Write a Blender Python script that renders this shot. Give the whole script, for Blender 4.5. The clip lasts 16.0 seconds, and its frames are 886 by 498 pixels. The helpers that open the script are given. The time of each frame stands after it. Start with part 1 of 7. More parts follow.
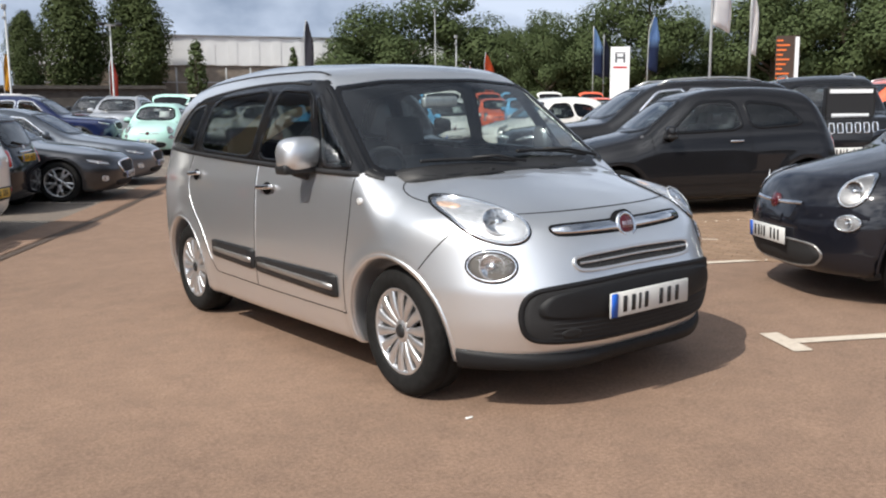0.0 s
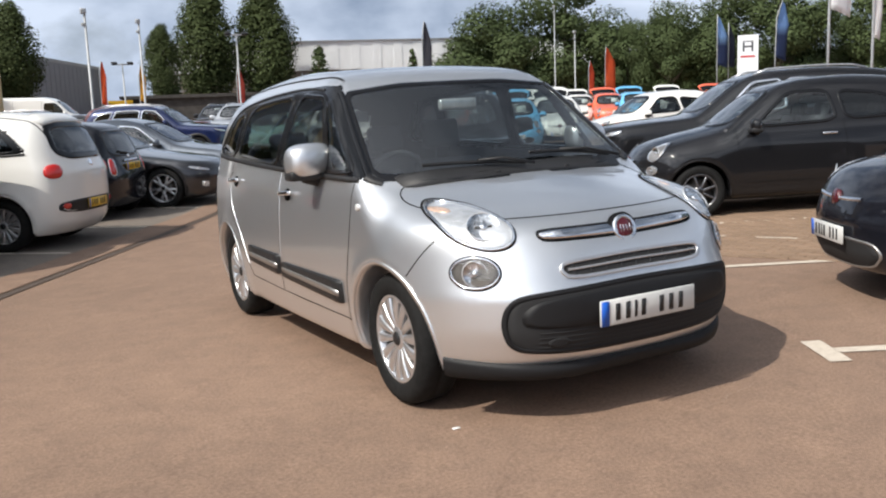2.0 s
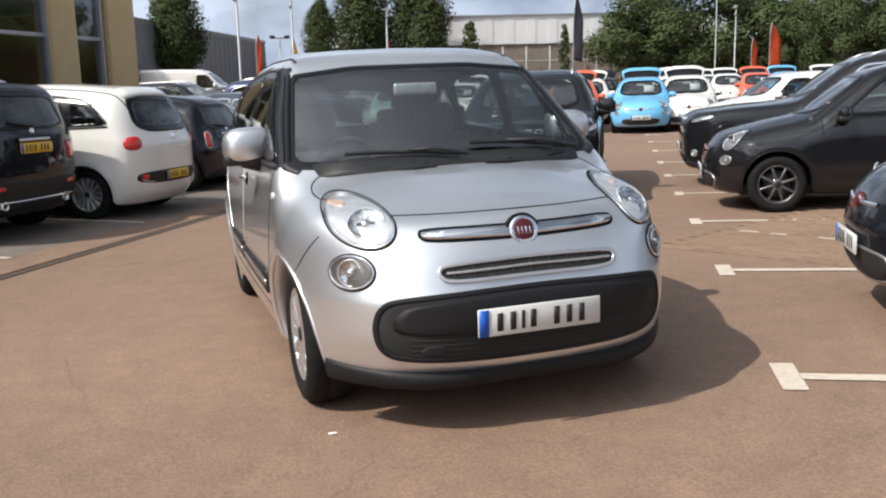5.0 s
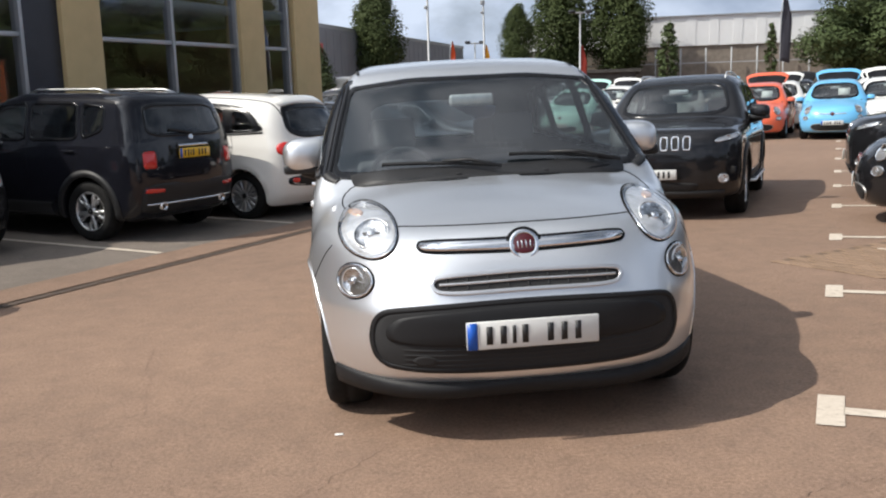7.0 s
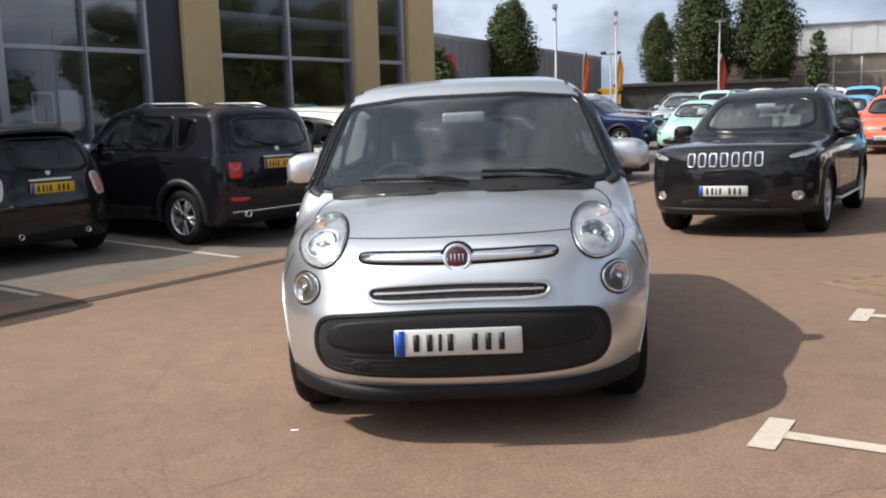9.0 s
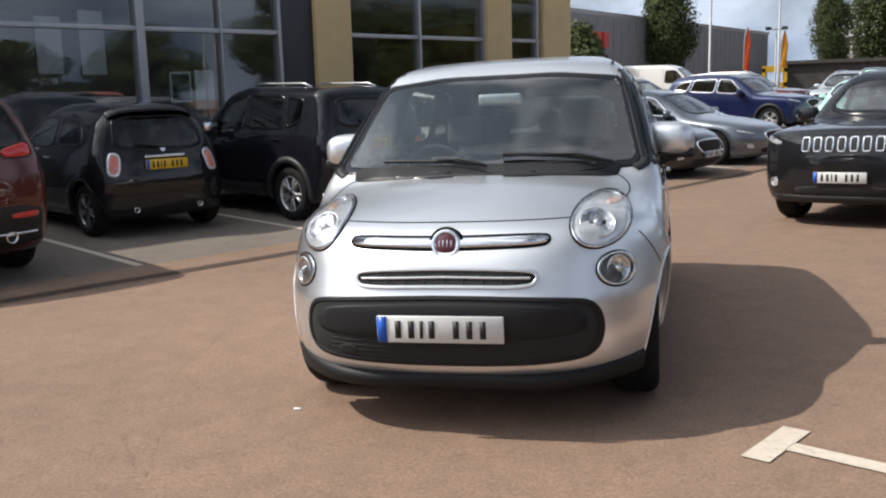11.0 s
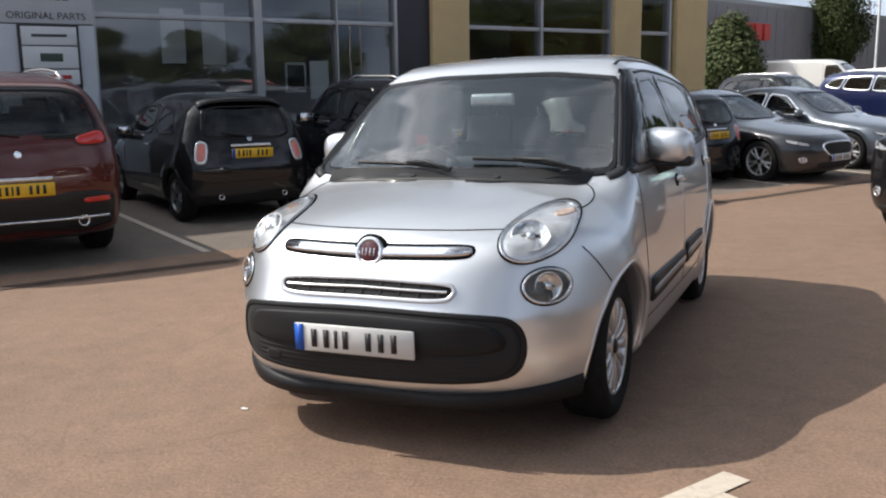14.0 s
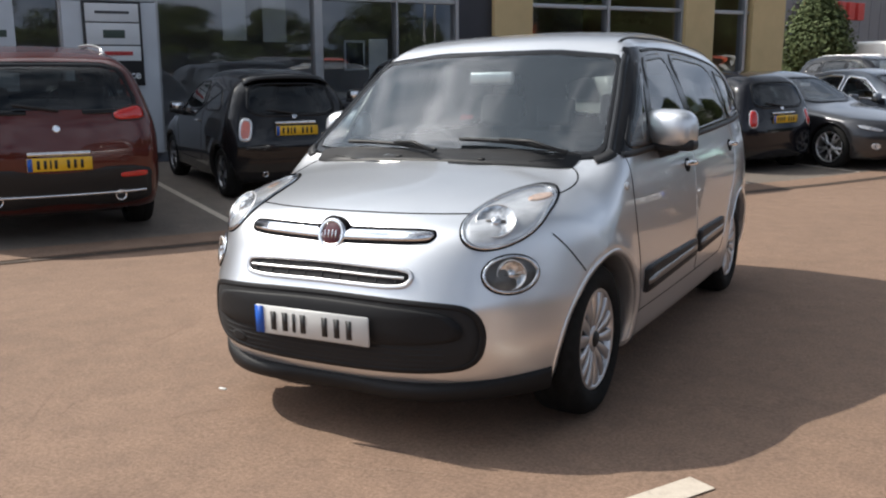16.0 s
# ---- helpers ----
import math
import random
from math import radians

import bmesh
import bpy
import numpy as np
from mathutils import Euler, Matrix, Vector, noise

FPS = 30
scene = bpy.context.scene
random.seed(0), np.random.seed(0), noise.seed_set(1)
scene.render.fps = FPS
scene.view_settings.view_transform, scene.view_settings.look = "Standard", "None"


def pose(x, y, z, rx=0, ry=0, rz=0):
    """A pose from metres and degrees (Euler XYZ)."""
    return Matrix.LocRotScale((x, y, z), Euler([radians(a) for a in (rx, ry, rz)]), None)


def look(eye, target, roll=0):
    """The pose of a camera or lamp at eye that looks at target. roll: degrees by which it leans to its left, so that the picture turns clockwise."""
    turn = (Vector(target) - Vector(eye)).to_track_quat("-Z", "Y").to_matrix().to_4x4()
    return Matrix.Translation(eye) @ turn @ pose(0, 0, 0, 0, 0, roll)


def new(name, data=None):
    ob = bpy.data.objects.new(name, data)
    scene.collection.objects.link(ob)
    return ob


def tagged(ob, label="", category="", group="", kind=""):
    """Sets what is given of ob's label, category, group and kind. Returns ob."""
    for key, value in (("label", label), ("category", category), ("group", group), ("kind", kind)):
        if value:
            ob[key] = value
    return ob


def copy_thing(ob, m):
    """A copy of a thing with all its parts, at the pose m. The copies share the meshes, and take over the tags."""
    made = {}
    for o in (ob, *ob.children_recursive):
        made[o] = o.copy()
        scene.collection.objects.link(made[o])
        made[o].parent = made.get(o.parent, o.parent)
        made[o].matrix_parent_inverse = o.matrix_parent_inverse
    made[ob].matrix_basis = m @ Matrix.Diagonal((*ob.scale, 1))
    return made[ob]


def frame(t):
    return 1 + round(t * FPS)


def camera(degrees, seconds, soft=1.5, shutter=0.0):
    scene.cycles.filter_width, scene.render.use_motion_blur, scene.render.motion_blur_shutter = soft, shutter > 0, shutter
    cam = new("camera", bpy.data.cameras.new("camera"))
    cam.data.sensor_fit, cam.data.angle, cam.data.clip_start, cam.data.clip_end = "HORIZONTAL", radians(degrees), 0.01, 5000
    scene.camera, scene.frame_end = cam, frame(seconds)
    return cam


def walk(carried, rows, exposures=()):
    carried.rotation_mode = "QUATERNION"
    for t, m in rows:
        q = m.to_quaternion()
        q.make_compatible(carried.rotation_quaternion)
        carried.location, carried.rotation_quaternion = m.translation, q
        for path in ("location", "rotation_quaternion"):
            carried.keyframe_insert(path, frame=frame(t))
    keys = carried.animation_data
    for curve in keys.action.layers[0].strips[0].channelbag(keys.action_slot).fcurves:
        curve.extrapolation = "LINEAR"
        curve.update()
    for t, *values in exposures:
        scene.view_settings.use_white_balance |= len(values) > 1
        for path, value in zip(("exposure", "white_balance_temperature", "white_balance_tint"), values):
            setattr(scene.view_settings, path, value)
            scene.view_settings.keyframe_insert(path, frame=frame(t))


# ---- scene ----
cam = camera(52.4, 16.0, 2.1)
PATH = [
    (0, (-3.103, -3.501, 1.347), (-1.939, -1.903, 1.042), -2.1),
    (0.5, (-3.001, -3.672, 1.349), (-1.932, -2.009, 1.043), -3.5),
    (1, (-2.891, -3.743, 1.358), (-1.848, -2.064, 1.05), -3.8),
    (1.5, (-2.712, -3.686, 1.35), (-1.704, -1.985, 1.048), -3.4),
    (2, (-2.534, -3.755, 1.339), (-1.608, -2.007, 1.044), -3.8),
    (2.5, (-2.328, -3.907, 1.343), (-1.488, -2.114, 1.057), -3.1),
    (3, (-2.145, -3.876, 1.324), (-1.347, -2.068, 1.02), -2.9),
    (3.2, (-2.049, -3.848, 1.328), (-1.251, -2.039, 1.027), -2.0),
    (5.3, (-1.267, -4.047, 1.333), (-0.737, -2.147, 1.004), -3.3),
    (5.5, (-1.163, -4.175, 1.335), (-0.695, -2.257, 1.015), -3.5),
    (6, (-0.961, -4.273, 1.342), (-0.638, -2.321, 1.051), -2.3),
    (6.5, (-0.784, -4.177, 1.332), (-0.524, -2.216, 1.032), -1.8),
    (7, (-0.642, -4.174, 1.331), (-0.463, -2.204, 1.032), -3.0),
    (7.5, (-0.429, -4.323, 1.325), (-0.334, -2.346, 1.044), -4.5),
    (8, (-0.214, -4.409, 1.339), (-0.19, -2.427, 1.067), -3.2),
    (8.5, (-0.036, -4.324, 1.333), (-0.071, -2.342, 1.062), -2.8),
    (9, (0.188, -4.396, 1.328), (0.057, -2.417, 1.067), -2.8),
    (9.5, (0.395, -4.441, 1.33), (0.16, -2.474, 1.057), -2.4),
    (9.7, (0.438, -4.387, 1.311), (0.16, -2.426, 1.033), -2.2),
    (11.8, (1.089, -4.074, 1.327), (0.536, -2.174, 1.033), -1.5),
    (12, (1.124, -3.996, 1.331), (0.563, -2.099, 1.037), -0.9),
    (12.5, (1.276, -3.92, 1.334), (0.688, -2.034, 1.021), -2.6),
    (13, (1.539, -3.984, 1.345), (0.828, -2.138, 1.05), -2.8),
    (13.5, (1.649, -3.948, 1.334), (0.883, -2.122, 1.054), -2.4),
    (14, (1.673, -3.764, 1.333), (0.877, -1.953, 1.033), -1.4),
    (14.5, (1.735, -3.686, 1.332), (0.906, -1.896, 1.005), -1.1),
    (15, (1.896, -3.634, 1.331), (0.995, -1.883, 0.982), -1.6),
    (15.5, (2.016, -3.599, 1.332), (1.079, -1.868, 0.975), -1.2),
    (16, (2.01, -3.448, 1.32), (1.059, -1.722, 0.98), -0.8),
]
LEVEL = Vector((0.0208, -0.0208, 0.99957)).rotation_difference(Vector((0, 0, 1))).to_matrix().to_4x4()
walk(cam, [(t, LEVEL @ look(eye, target, roll)) for t, eye, target, roll in PATH])

# world and sun: broken cloud, sun from the west over the showroom
SUN_DIR = Vector((-0.92, -0.18, 1.0)).normalized()
elevation = math.asin(SUN_DIR.z)
azimuth = math.atan2(SUN_DIR.x, SUN_DIR.y)
world = bpy.data.worlds.new("sky")
scene.world = world
world.use_nodes = True
wn, wl = world.node_tree.nodes, world.node_tree.links
wn.clear()
w_out = wn.new("ShaderNodeOutputWorld")
w_bg = wn.new("ShaderNodeBackground")
sky = wn.new("ShaderNodeTexSky")
sky.sky_type = "NISHITA"
sky.sun_disc = False
sky.sun_elevation, sky.sun_rotation = elevation, azimuth
sky.dust_density, sky.air_density = 2.0, 1.0
w_coord = wn.new("ShaderNodeTexCoord")
w_map = wn.new("ShaderNodeMapping")
w_map.inputs["Scale"].default_value = (1.5, 1.5, 2.6)
w_cloud = wn.new("ShaderNodeTexNoise")
w_cloud.inputs["Scale"].default_value = 2.3
w_cloud.inputs["Detail"].default_value = 9
w_cloud.inputs["Roughness"].default_value = 0.56
w_ramp = wn.new("ShaderNodeValToRGB")
w_ramp.color_ramp.elements[0].position, w_ramp.color_ramp.elements[1].position = 0.25, 0.47
w_shade = wn.new("ShaderNodeTexNoise")
w_shade.inputs["Scale"].default_value = 3.1
w_shade.inputs["Detail"].default_value = 6
w_tone = wn.new("ShaderNodeValToRGB")
w_tone.color_ramp.elements[0].position, w_tone.color_ramp.elements[1].position = 0.32, 0.60
w_tone.color_ramp.elements[0].color = (2.7, 4.1, 6.6, 1)
w_tone.color_ramp.elements[1].color = (13.8, 15.7, 19.0, 1)
w_mix = wn.new("ShaderNodeMixRGB")
wl.new(w_coord.outputs["Generated"], w_map.inputs["Vector"])
wl.new(w_map.outputs["Vector"], w_cloud.inputs["Vector"])
wl.new(w_map.outputs["Vector"], w_shade.inputs["Vector"])
wl.new(w_cloud.outputs["Fac"], w_ramp.inputs["Fac"])
wl.new(w_shade.outputs["Fac"], w_tone.inputs["Fac"])
wl.new(w_ramp.outputs["Color"], w_mix.inputs["Fac"])
wl.new(sky.outputs["Color"], w_mix.inputs["Color1"])
wl.new(w_tone.outputs["Color"], w_mix.inputs["Color2"])
# cloud is whitest low down and towards the sun
w_split = wn.new("ShaderNodeSeparateXYZ")
wl.new(w_coord.outputs["Generated"], w_split.inputs[0])
w_high = wn.new("ShaderNodeMapRange")
w_high.interpolation_type = "SMOOTHSTEP"
for key, value in (("From Min", 0.16), ("From Max", 0.88), ("To Min", 1.32), ("To Max", 0.35)):
    w_high.inputs[key].default_value = value
wl.new(w_split.outputs["Z"], w_high.inputs["Value"])
w_dot = wn.new("ShaderNodeVectorMath")
w_dot.operation = "DOT_PRODUCT"
w_dot.inputs[1].default_value = SUN_DIR
wl.new(w_coord.outputs["Generated"], w_dot.inputs[0])
w_pos = wn.new("ShaderNodeMath")
w_pos.operation, w_pos.inputs[1].default_value = "MAXIMUM", 0.0
wl.new(w_dot.outputs["Value"], w_pos.inputs[0])
w_pow = wn.new("ShaderNodeMath")
w_pow.operation, w_pow.inputs[1].default_value = "POWER", 3.4
wl.new(w_pos.outputs[0], w_pow.inputs[0])
w_lit = wn.new("ShaderNodeValToRGB")
w_lit.color_ramp.elements[0].position, w_lit.color_ramp.elements[1].position = 0.38, 0.58
w_lit.color_ramp.elements[0].color, w_lit.color_ramp.elements[1].color = (18, 21, 24, 1), (72, 73, 76, 1)
wl.new(w_shade.outputs["Fac"], w_lit.inputs["Fac"])
w_glow = wn.new("ShaderNodeVectorMath")
w_glow.operation = "SCALE"
wl.new(w_lit.outputs["Color"], w_glow.inputs[0])
wl.new(w_pow.outputs[0], w_glow.inputs["Scale"])
w_scale = wn.new("ShaderNodeVectorMath")
w_scale.operation = "SCALE"
wl.new(w_mix.outputs["Color"], w_scale.inputs[0])
wl.new(w_high.outputs[0], w_scale.inputs["Scale"])
w_sum = wn.new("ShaderNodeVectorMath")
wl.new(w_scale.outputs["Vector"], w_sum.inputs[0])
wl.new(w_glow.outputs["Vector"], w_sum.inputs[1])
wl.new(w_sum.outputs["Vector"], w_bg.inputs["Color"])
w_bg.inputs["Strength"].default_value = 0.040
wl.new(w_bg.outputs["Background"], w_out.inputs["Surface"])

sun = new("sun", bpy.data.lights.new("sun", "SUN"))
sun.data.energy, sun.data.angle, sun.data.color = 4.7, radians(0.6), (1.0, 0.94, 0.85)
sun.matrix_basis = look(SUN_DIR * 60, (0, 0, 0))
scene.view_settings.exposure = -0.02


# ---- materials ----
def shader(name):
    m = bpy.data.materials.new(name)
    m.use_nodes = True
    nodes = m.node_tree.nodes
    return m, nodes, m.node_tree.links, nodes["Principled BSDF"]


def ramp_node(nodes, links, source, stops):
    r = nodes.new("ShaderNodeValToRGB")
    el = r.color_ramp.elements
    while len(el) < len(stops):
        el.new(0.5)
    for e, (at, colour) in zip(el, stops):
        e.position, e.color = at, (*colour, 1)
    links.new(source, r.inputs["Fac"])
    return r.outputs["Color"]


def noise_node(nodes, links, scale, detail=4, rough=0.55, coords="Object"):
    c = nodes.new("ShaderNodeTexCoord")
    n = nodes.new("ShaderNodeTexNoise")
    n.inputs["Scale"].default_value, n.inputs["Detail"].default_value, n.inputs["Roughness"].default_value = scale, detail, rough
    links.new(c.outputs[coords], n.inputs["Vector"])
    return n.outputs["Fac"]


def bump_node(nodes, links, height, bsdf, strength, distance):
    b = nodes.new("ShaderNodeBump")
    b.inputs["Strength"].default_value, b.inputs["Distance"].default_value = strength, distance
    links.new(height, b.inputs["Height"])
    links.new(b.outputs["Normal"], bsdf.inputs["Normal"])


def plain(name, colour, rough=0.5, metal=0.0, grain=0.0, grain_scale=60.0, bump=0.0, coat=0.0, spec=0.5):
    """A surface of one paint or plastic with slight unevenness in tone and gloss."""
    m, nodes, links, b = shader(name)
    b.inputs["Base Color"].default_value = (*colour, 1)
    b.inputs["Roughness"].default_value, b.inputs["Metallic"].default_value = rough, metal
    b.inputs["Coat Weight"].default_value, b.inputs["Coat Roughness"].default_value = coat, 0.03
    b.inputs["Specular IOR Level"].default_value = spec
    if grain:
        f = noise_node(nodes, links, grain_scale, 5)
        lo = tuple(c * (1 - grain) for c in colour)
        hi = tuple(min(1, c * (1 + grain)) for c in colour)
        links.new(ramp_node(nodes, links, f, [(0.3, lo), (0.7, hi)]), b.inputs["Base Color"])
        if bump:
            bump_node(nodes, links, f, b, 0.6, bump)
    return m


def car_paint(name, colour, metal=0.0, rough=0.3, flake=0.0, dust=0.06, spec=0.5, coat=1.0):
    """Lacquered paint: base, fine flake, a film of dust on the flanks and a clear coat."""
    m, nodes, links, b = shader(name)
    b.inputs["Metallic"].default_value, b.inputs["Roughness"].default_value = metal, rough
    b.inputs["Coat Weight"].default_value, b.inputs["Coat Roughness"].default_value = coat, 0.03
    b.inputs["Specular IOR Level"].default_value = spec
    big = noise_node(nodes, links, 2.2, 5)
    fine = noise_node(nodes, links, 900.0, 1)
    base = ramp_node(nodes, links, fine, [(0.3, tuple(c * (1 - flake) for c in colour)), (0.7, tuple(min(1, c * (1 + flake)) for c in colour))])
    mix = nodes.new("ShaderNodeMixRGB")
    mix.inputs["Color2"].default_value = (0.36, 0.33, 0.29, 1)
    fac = nodes.new("ShaderNodeMath")
    fac.operation = "MULTIPLY"
    fac.inputs[1].default_value = dust
    links.new(big, fac.inputs[0])
    links.new(fac.outputs[0], mix.inputs["Fac"])
    links.new(base, mix.inputs["Color1"])
    links.new(mix.outputs["Color"], b.inputs["Base Color"])
    return m


def car_glass(name, tint, gloss=0.02, least=0.06):
    """Thin tinted glass: the tint lets light through, and a share that grows towards grazing angles mirrors."""
    m = bpy.data.materials.new(name)
    m.use_nodes = True
    nodes, links = m.node_tree.nodes, m.node_tree.links
    nodes.clear()
    out = nodes.new("ShaderNodeOutputMaterial")
    clear = nodes.new("ShaderNodeBsdfTransparent")
    clear.inputs["Color"].default_value = (*tint, 1)
    mirror = nodes.new("ShaderNodeBsdfGlossy")
    mirror.inputs["Roughness"].default_value = gloss
    weight = nodes.new("ShaderNodeLayerWeight")
    weight.inputs["Blend"].default_value = 0.5
    power = nodes.new("ShaderNodeMath")
    power.operation, power.inputs[1].default_value = "POWER", 4.0
    share = nodes.new("ShaderNodeMath")
    share.operation, share.inputs[1].default_value, share.inputs[2].default_value = "MULTIPLY_ADD", 1.0 - least, least
    mix = nodes.new("ShaderNodeMixShader")
    links.new(weight.outputs["Facing"], power.inputs[0])
    links.new(power.outputs[0], share.inputs[0])
    links.new(share.outputs[0], mix.inputs[0])
    links.new(clear.outputs[0], mix.inputs[1])
    links.new(mirror.outputs[0], mix.inputs[2])
    links.new(mix.outputs[0], out.inputs["Surface"])
    return m


def asphalt(name, lo, hi, stain):
    """Worn tarmac: stone grain, broad patches, darker stains and fine relief."""
    m, nodes, links, b = shader(name)
    grain = noise_node(nodes, links, 70.0, 4, 0.75)
    broad = noise_node(nodes, links, 0.35, 7, 0.62)
    mid = noise_node(nodes, links, 5.0, 6, 0.65)
    c1 = ramp_node(nodes, links, grain, [(0.32, lo), (0.68, hi)])
    mul = nodes.new("ShaderNodeMixRGB")
    mul.blend_type = "MULTIPLY"
    mul.inputs["Fac"].default_value = 1.0
    links.new(c1, mul.inputs["Color1"])
    links.new(ramp_node(nodes, links, broad, [(0.3, (stain, stain, stain)), (0.62, (1.0, 1.0, 1.0))]), mul.inputs["Color2"])
    mul2 = nodes.new("ShaderNodeMixRGB")
    mul2.blend_type = "MULTIPLY"
    mul2.inputs["Fac"].default_value = 1.0
    links.new(mul.outputs["Color"], mul2.inputs["Color1"])
    links.new(ramp_node(nodes, links, mid, [(0.3, (0.84, 0.84, 0.85)), (0.66, (1.05, 1.05, 1.04))]), mul2.inputs["Color2"])
    links.new(mul2.outputs["Color"], b.inputs["Base Color"])
    b.inputs["Roughness"].default_value = 0.88
    bump_node(nodes, links, grain, b, 0.75, 0.006)
    return m


M_SILVER = car_paint("silver paint", (0.78, 0.795, 0.815), 0.88, 0.36, 0.08, 0.03)
M_BLACK_PAINT = car_paint("black paint", (0.010, 0.010, 0.0115), 0.0, 0.3, 0.2, 0.003, 0.04, 0.9)
M_NAVY_PAINT = car_paint("dark blue-black paint", (0.008, 0.0085, 0.0125), 0.0, 0.3, 0.2, 0.003, 0.04, 0.9)
M_WHITE_PAINT = car_paint("white paint", (0.78, 0.77, 0.73), 0.0, 0.35, 0.0, 0.05)
M_MINT_PAINT = car_paint("mint paint", (0.47, 0.76, 0.68), 0.0, 0.35, 0.0, 0.05)
M_SKY_PAINT = car_paint("light blue paint", (0.13, 0.45, 0.75), 0.0, 0.35, 0.0, 0.05)
M_ORANGE_PAINT = car_paint("orange red paint", (0.78, 0.13, 0.05), 0.0, 0.35, 0.0, 0.05)
M_GREY_PAINT = car_paint("graphite grey paint", (0.032, 0.033, 0.039), 0.6, 0.3, 0.1, 0.06)
M_STEEL_PAINT = car_paint("steel grey paint", (0.14, 0.16, 0.19), 0.6, 0.32, 0.1, 0.06)
M_LIGHT_PAINT = car_paint("light silver paint", (0.52, 0.54, 0.57), 0.6, 0.34, 0.06, 0.06)
M_BLUE_PAINT = car_paint("deep blue paint", (0.005, 0.014, 0.07), 0.2, 0.3, 0.2, 0.02, 0.2)
M_MAROON_PAINT = car_paint("dark red metallic paint", (0.080, 0.011, 0.007), 0.2, 0.3, 0.2, 0.01, 0.15)
M_TRIM = plain("black moulded plastic", (0.018, 0.018, 0.019), 0.5, 0, 0.25, 260, 0.0008, spec=0.35)
M_BUMPER = plain("dark bumper plastic", (0.010, 0.010, 0.011), 0.55, 0, 0.25, 260, 0.0008, spec=0.28)
M_GLOSS_BLACK = plain("gloss black pillar", (0.006, 0.006, 0.007), 0.16, spec=0.35)
M_RUBBER = plain("tyre rubber", (0.011, 0.011, 0.011), 0.8, 0, 0.35, 30, 0.0006, spec=0.2)
M_CHROME = plain("chrome", (0.82, 0.83, 0.85), 0.09, 1.0)
M_ALLOY = plain("silver alloy", (0.66, 0.66, 0.67), 0.3, 0.85, 0.06, 14)
M_DULL = plain("dull bright trim", (0.34, 0.33, 0.32), 0.32, 0.7)
M_DARK_ALLOY = plain("smoked alloy", (0.2, 0.2, 0.21), 0.28, 0.9, 0.08, 14)
M_BRAKE = plain("brake iron", (0.12, 0.11, 0.1), 0.5, 0.8, 0.3, 20)
M_INSIDE = plain("dark cabin trim", (0.06, 0.061, 0.066), 0.75, 0, 0.2, 40)
M_SEAT = plain("grey seat cloth", (0.10, 0.102, 0.11), 0.85, 0, 0.2, 120, 0.001)
M_SEAM = plain("panel gap", (0.007, 0.007, 0.008), 0.8, spec=0.1)
M_CAVITY = plain("grille cavity", (0.014, 0.014, 0.015), 0.8)
M_REFLECTOR = plain("lamp reflector", (0.80, 0.81, 0.82), 0.16, 1.0, 0.6, 38, 0.004)
M_LAMP_GREY = plain("lamp housing silver", (0.74, 0.75, 0.76), 0.25, 0.55, 0.2, 18)
M_AMBER = plain("amber lens", (0.74, 0.50, 0.36), 0.25, 0.2, 0.3, 60, coat=0.6)
M_RED_LENS = plain("red lens", (0.55, 0.015, 0.01), 0.16, 0, 0.2, 90, coat=1.0)
M_PINK_LENS = plain("pale red lens", (0.7, 0.22, 0.17), 0.16, 0, 0.2, 90, coat=1.0)
M_CLEAR_LENS = plain("clear lamp insert", (0.72, 0.72, 0.72), 0.15, 0.3, coat=1.0)
M_BADGE = plain("dark red badge enamel", (0.075, 0.008, 0.013), 0.25, coat=0.6)
M_PLATE_W = plain("white plate", (0.60, 0.60, 0.58), 0.35, 0, 0.04, 8)
M_PLATE_Y = plain("yellow plate", (0.75, 0.46, 0.02), 0.35, 0, 0.05, 8)
M_PLATE_BLUE = plain("blue plate band", (0.01, 0.10, 0.5), 0.35)
M_INK = plain("plate ink", (0.015, 0.015, 0.016), 0.5)
M_PAPER = plain("white card", (0.78, 0.78, 0.76), 0.7, 0, 0.05, 5)
G_SCREEN = car_glass("windscreen glass", (0.76, 0.82, 0.81), 0.010, 0.21)
G_SIDE = car_glass("side glass", (0.62, 0.68, 0.67), 0.02, 0.09)
G_DARK = car_glass("privacy glass", (0.22, 0.24, 0.24), 0.02, 0.08)
G_LENS = car_glass("lamp glass", (0.96, 0.965, 0.97), 0.02, 0.06)

M_LANE = asphalt("reddish worn tarmac", (0.172, 0.108, 0.072), (0.325, 0.214, 0.152), 0.84)
M_BAYS = asphalt("grey worn tarmac", (0.118, 0.098, 0.081), (0.262, 0.218, 0.182), 0.80)
M_DRAIN = plain("drain iron", (0.085, 0.062, 0.048), 0.8, 0.1, 0.4, 40, 0.002)
M_YELLOW = plain("ochre wall panel", (0.66, 0.49, 0.25), 0.6, 0, 0.05, 3)
M_FRAME = plain("grey aluminium frame", (0.42, 0.43, 0.45), 0.4, 0.6, 0.06, 5)
M_NAVY_PANEL = plain("dark slate panel", (0.03, 0.033, 0.045), 0.4, 0, 0.1, 4)
M_WHITE_PANEL = plain("pale grey cladding", (0.55, 0.58, 0.62), 0.45, 0.1, 0.04, 3)
M_GREY_CLAD = plain("grey metal cladding", (0.27, 0.28, 0.30), 0.55, 0.2, 0.05, 1.0)
M_WHITE_CLAD = plain("white metal cladding", (0.72, 0.73, 0.73), 0.5, 0.1, 0.03, 0.6)
M_BROWN = plain("brown brick and fence", (0.2, 0.17, 0.14), 0.8, 0, 0.2, 2)
M_GALV = plain("galvanised steel", (0.36, 0.37, 0.38), 0.55, 0.4, 0.1, 10)
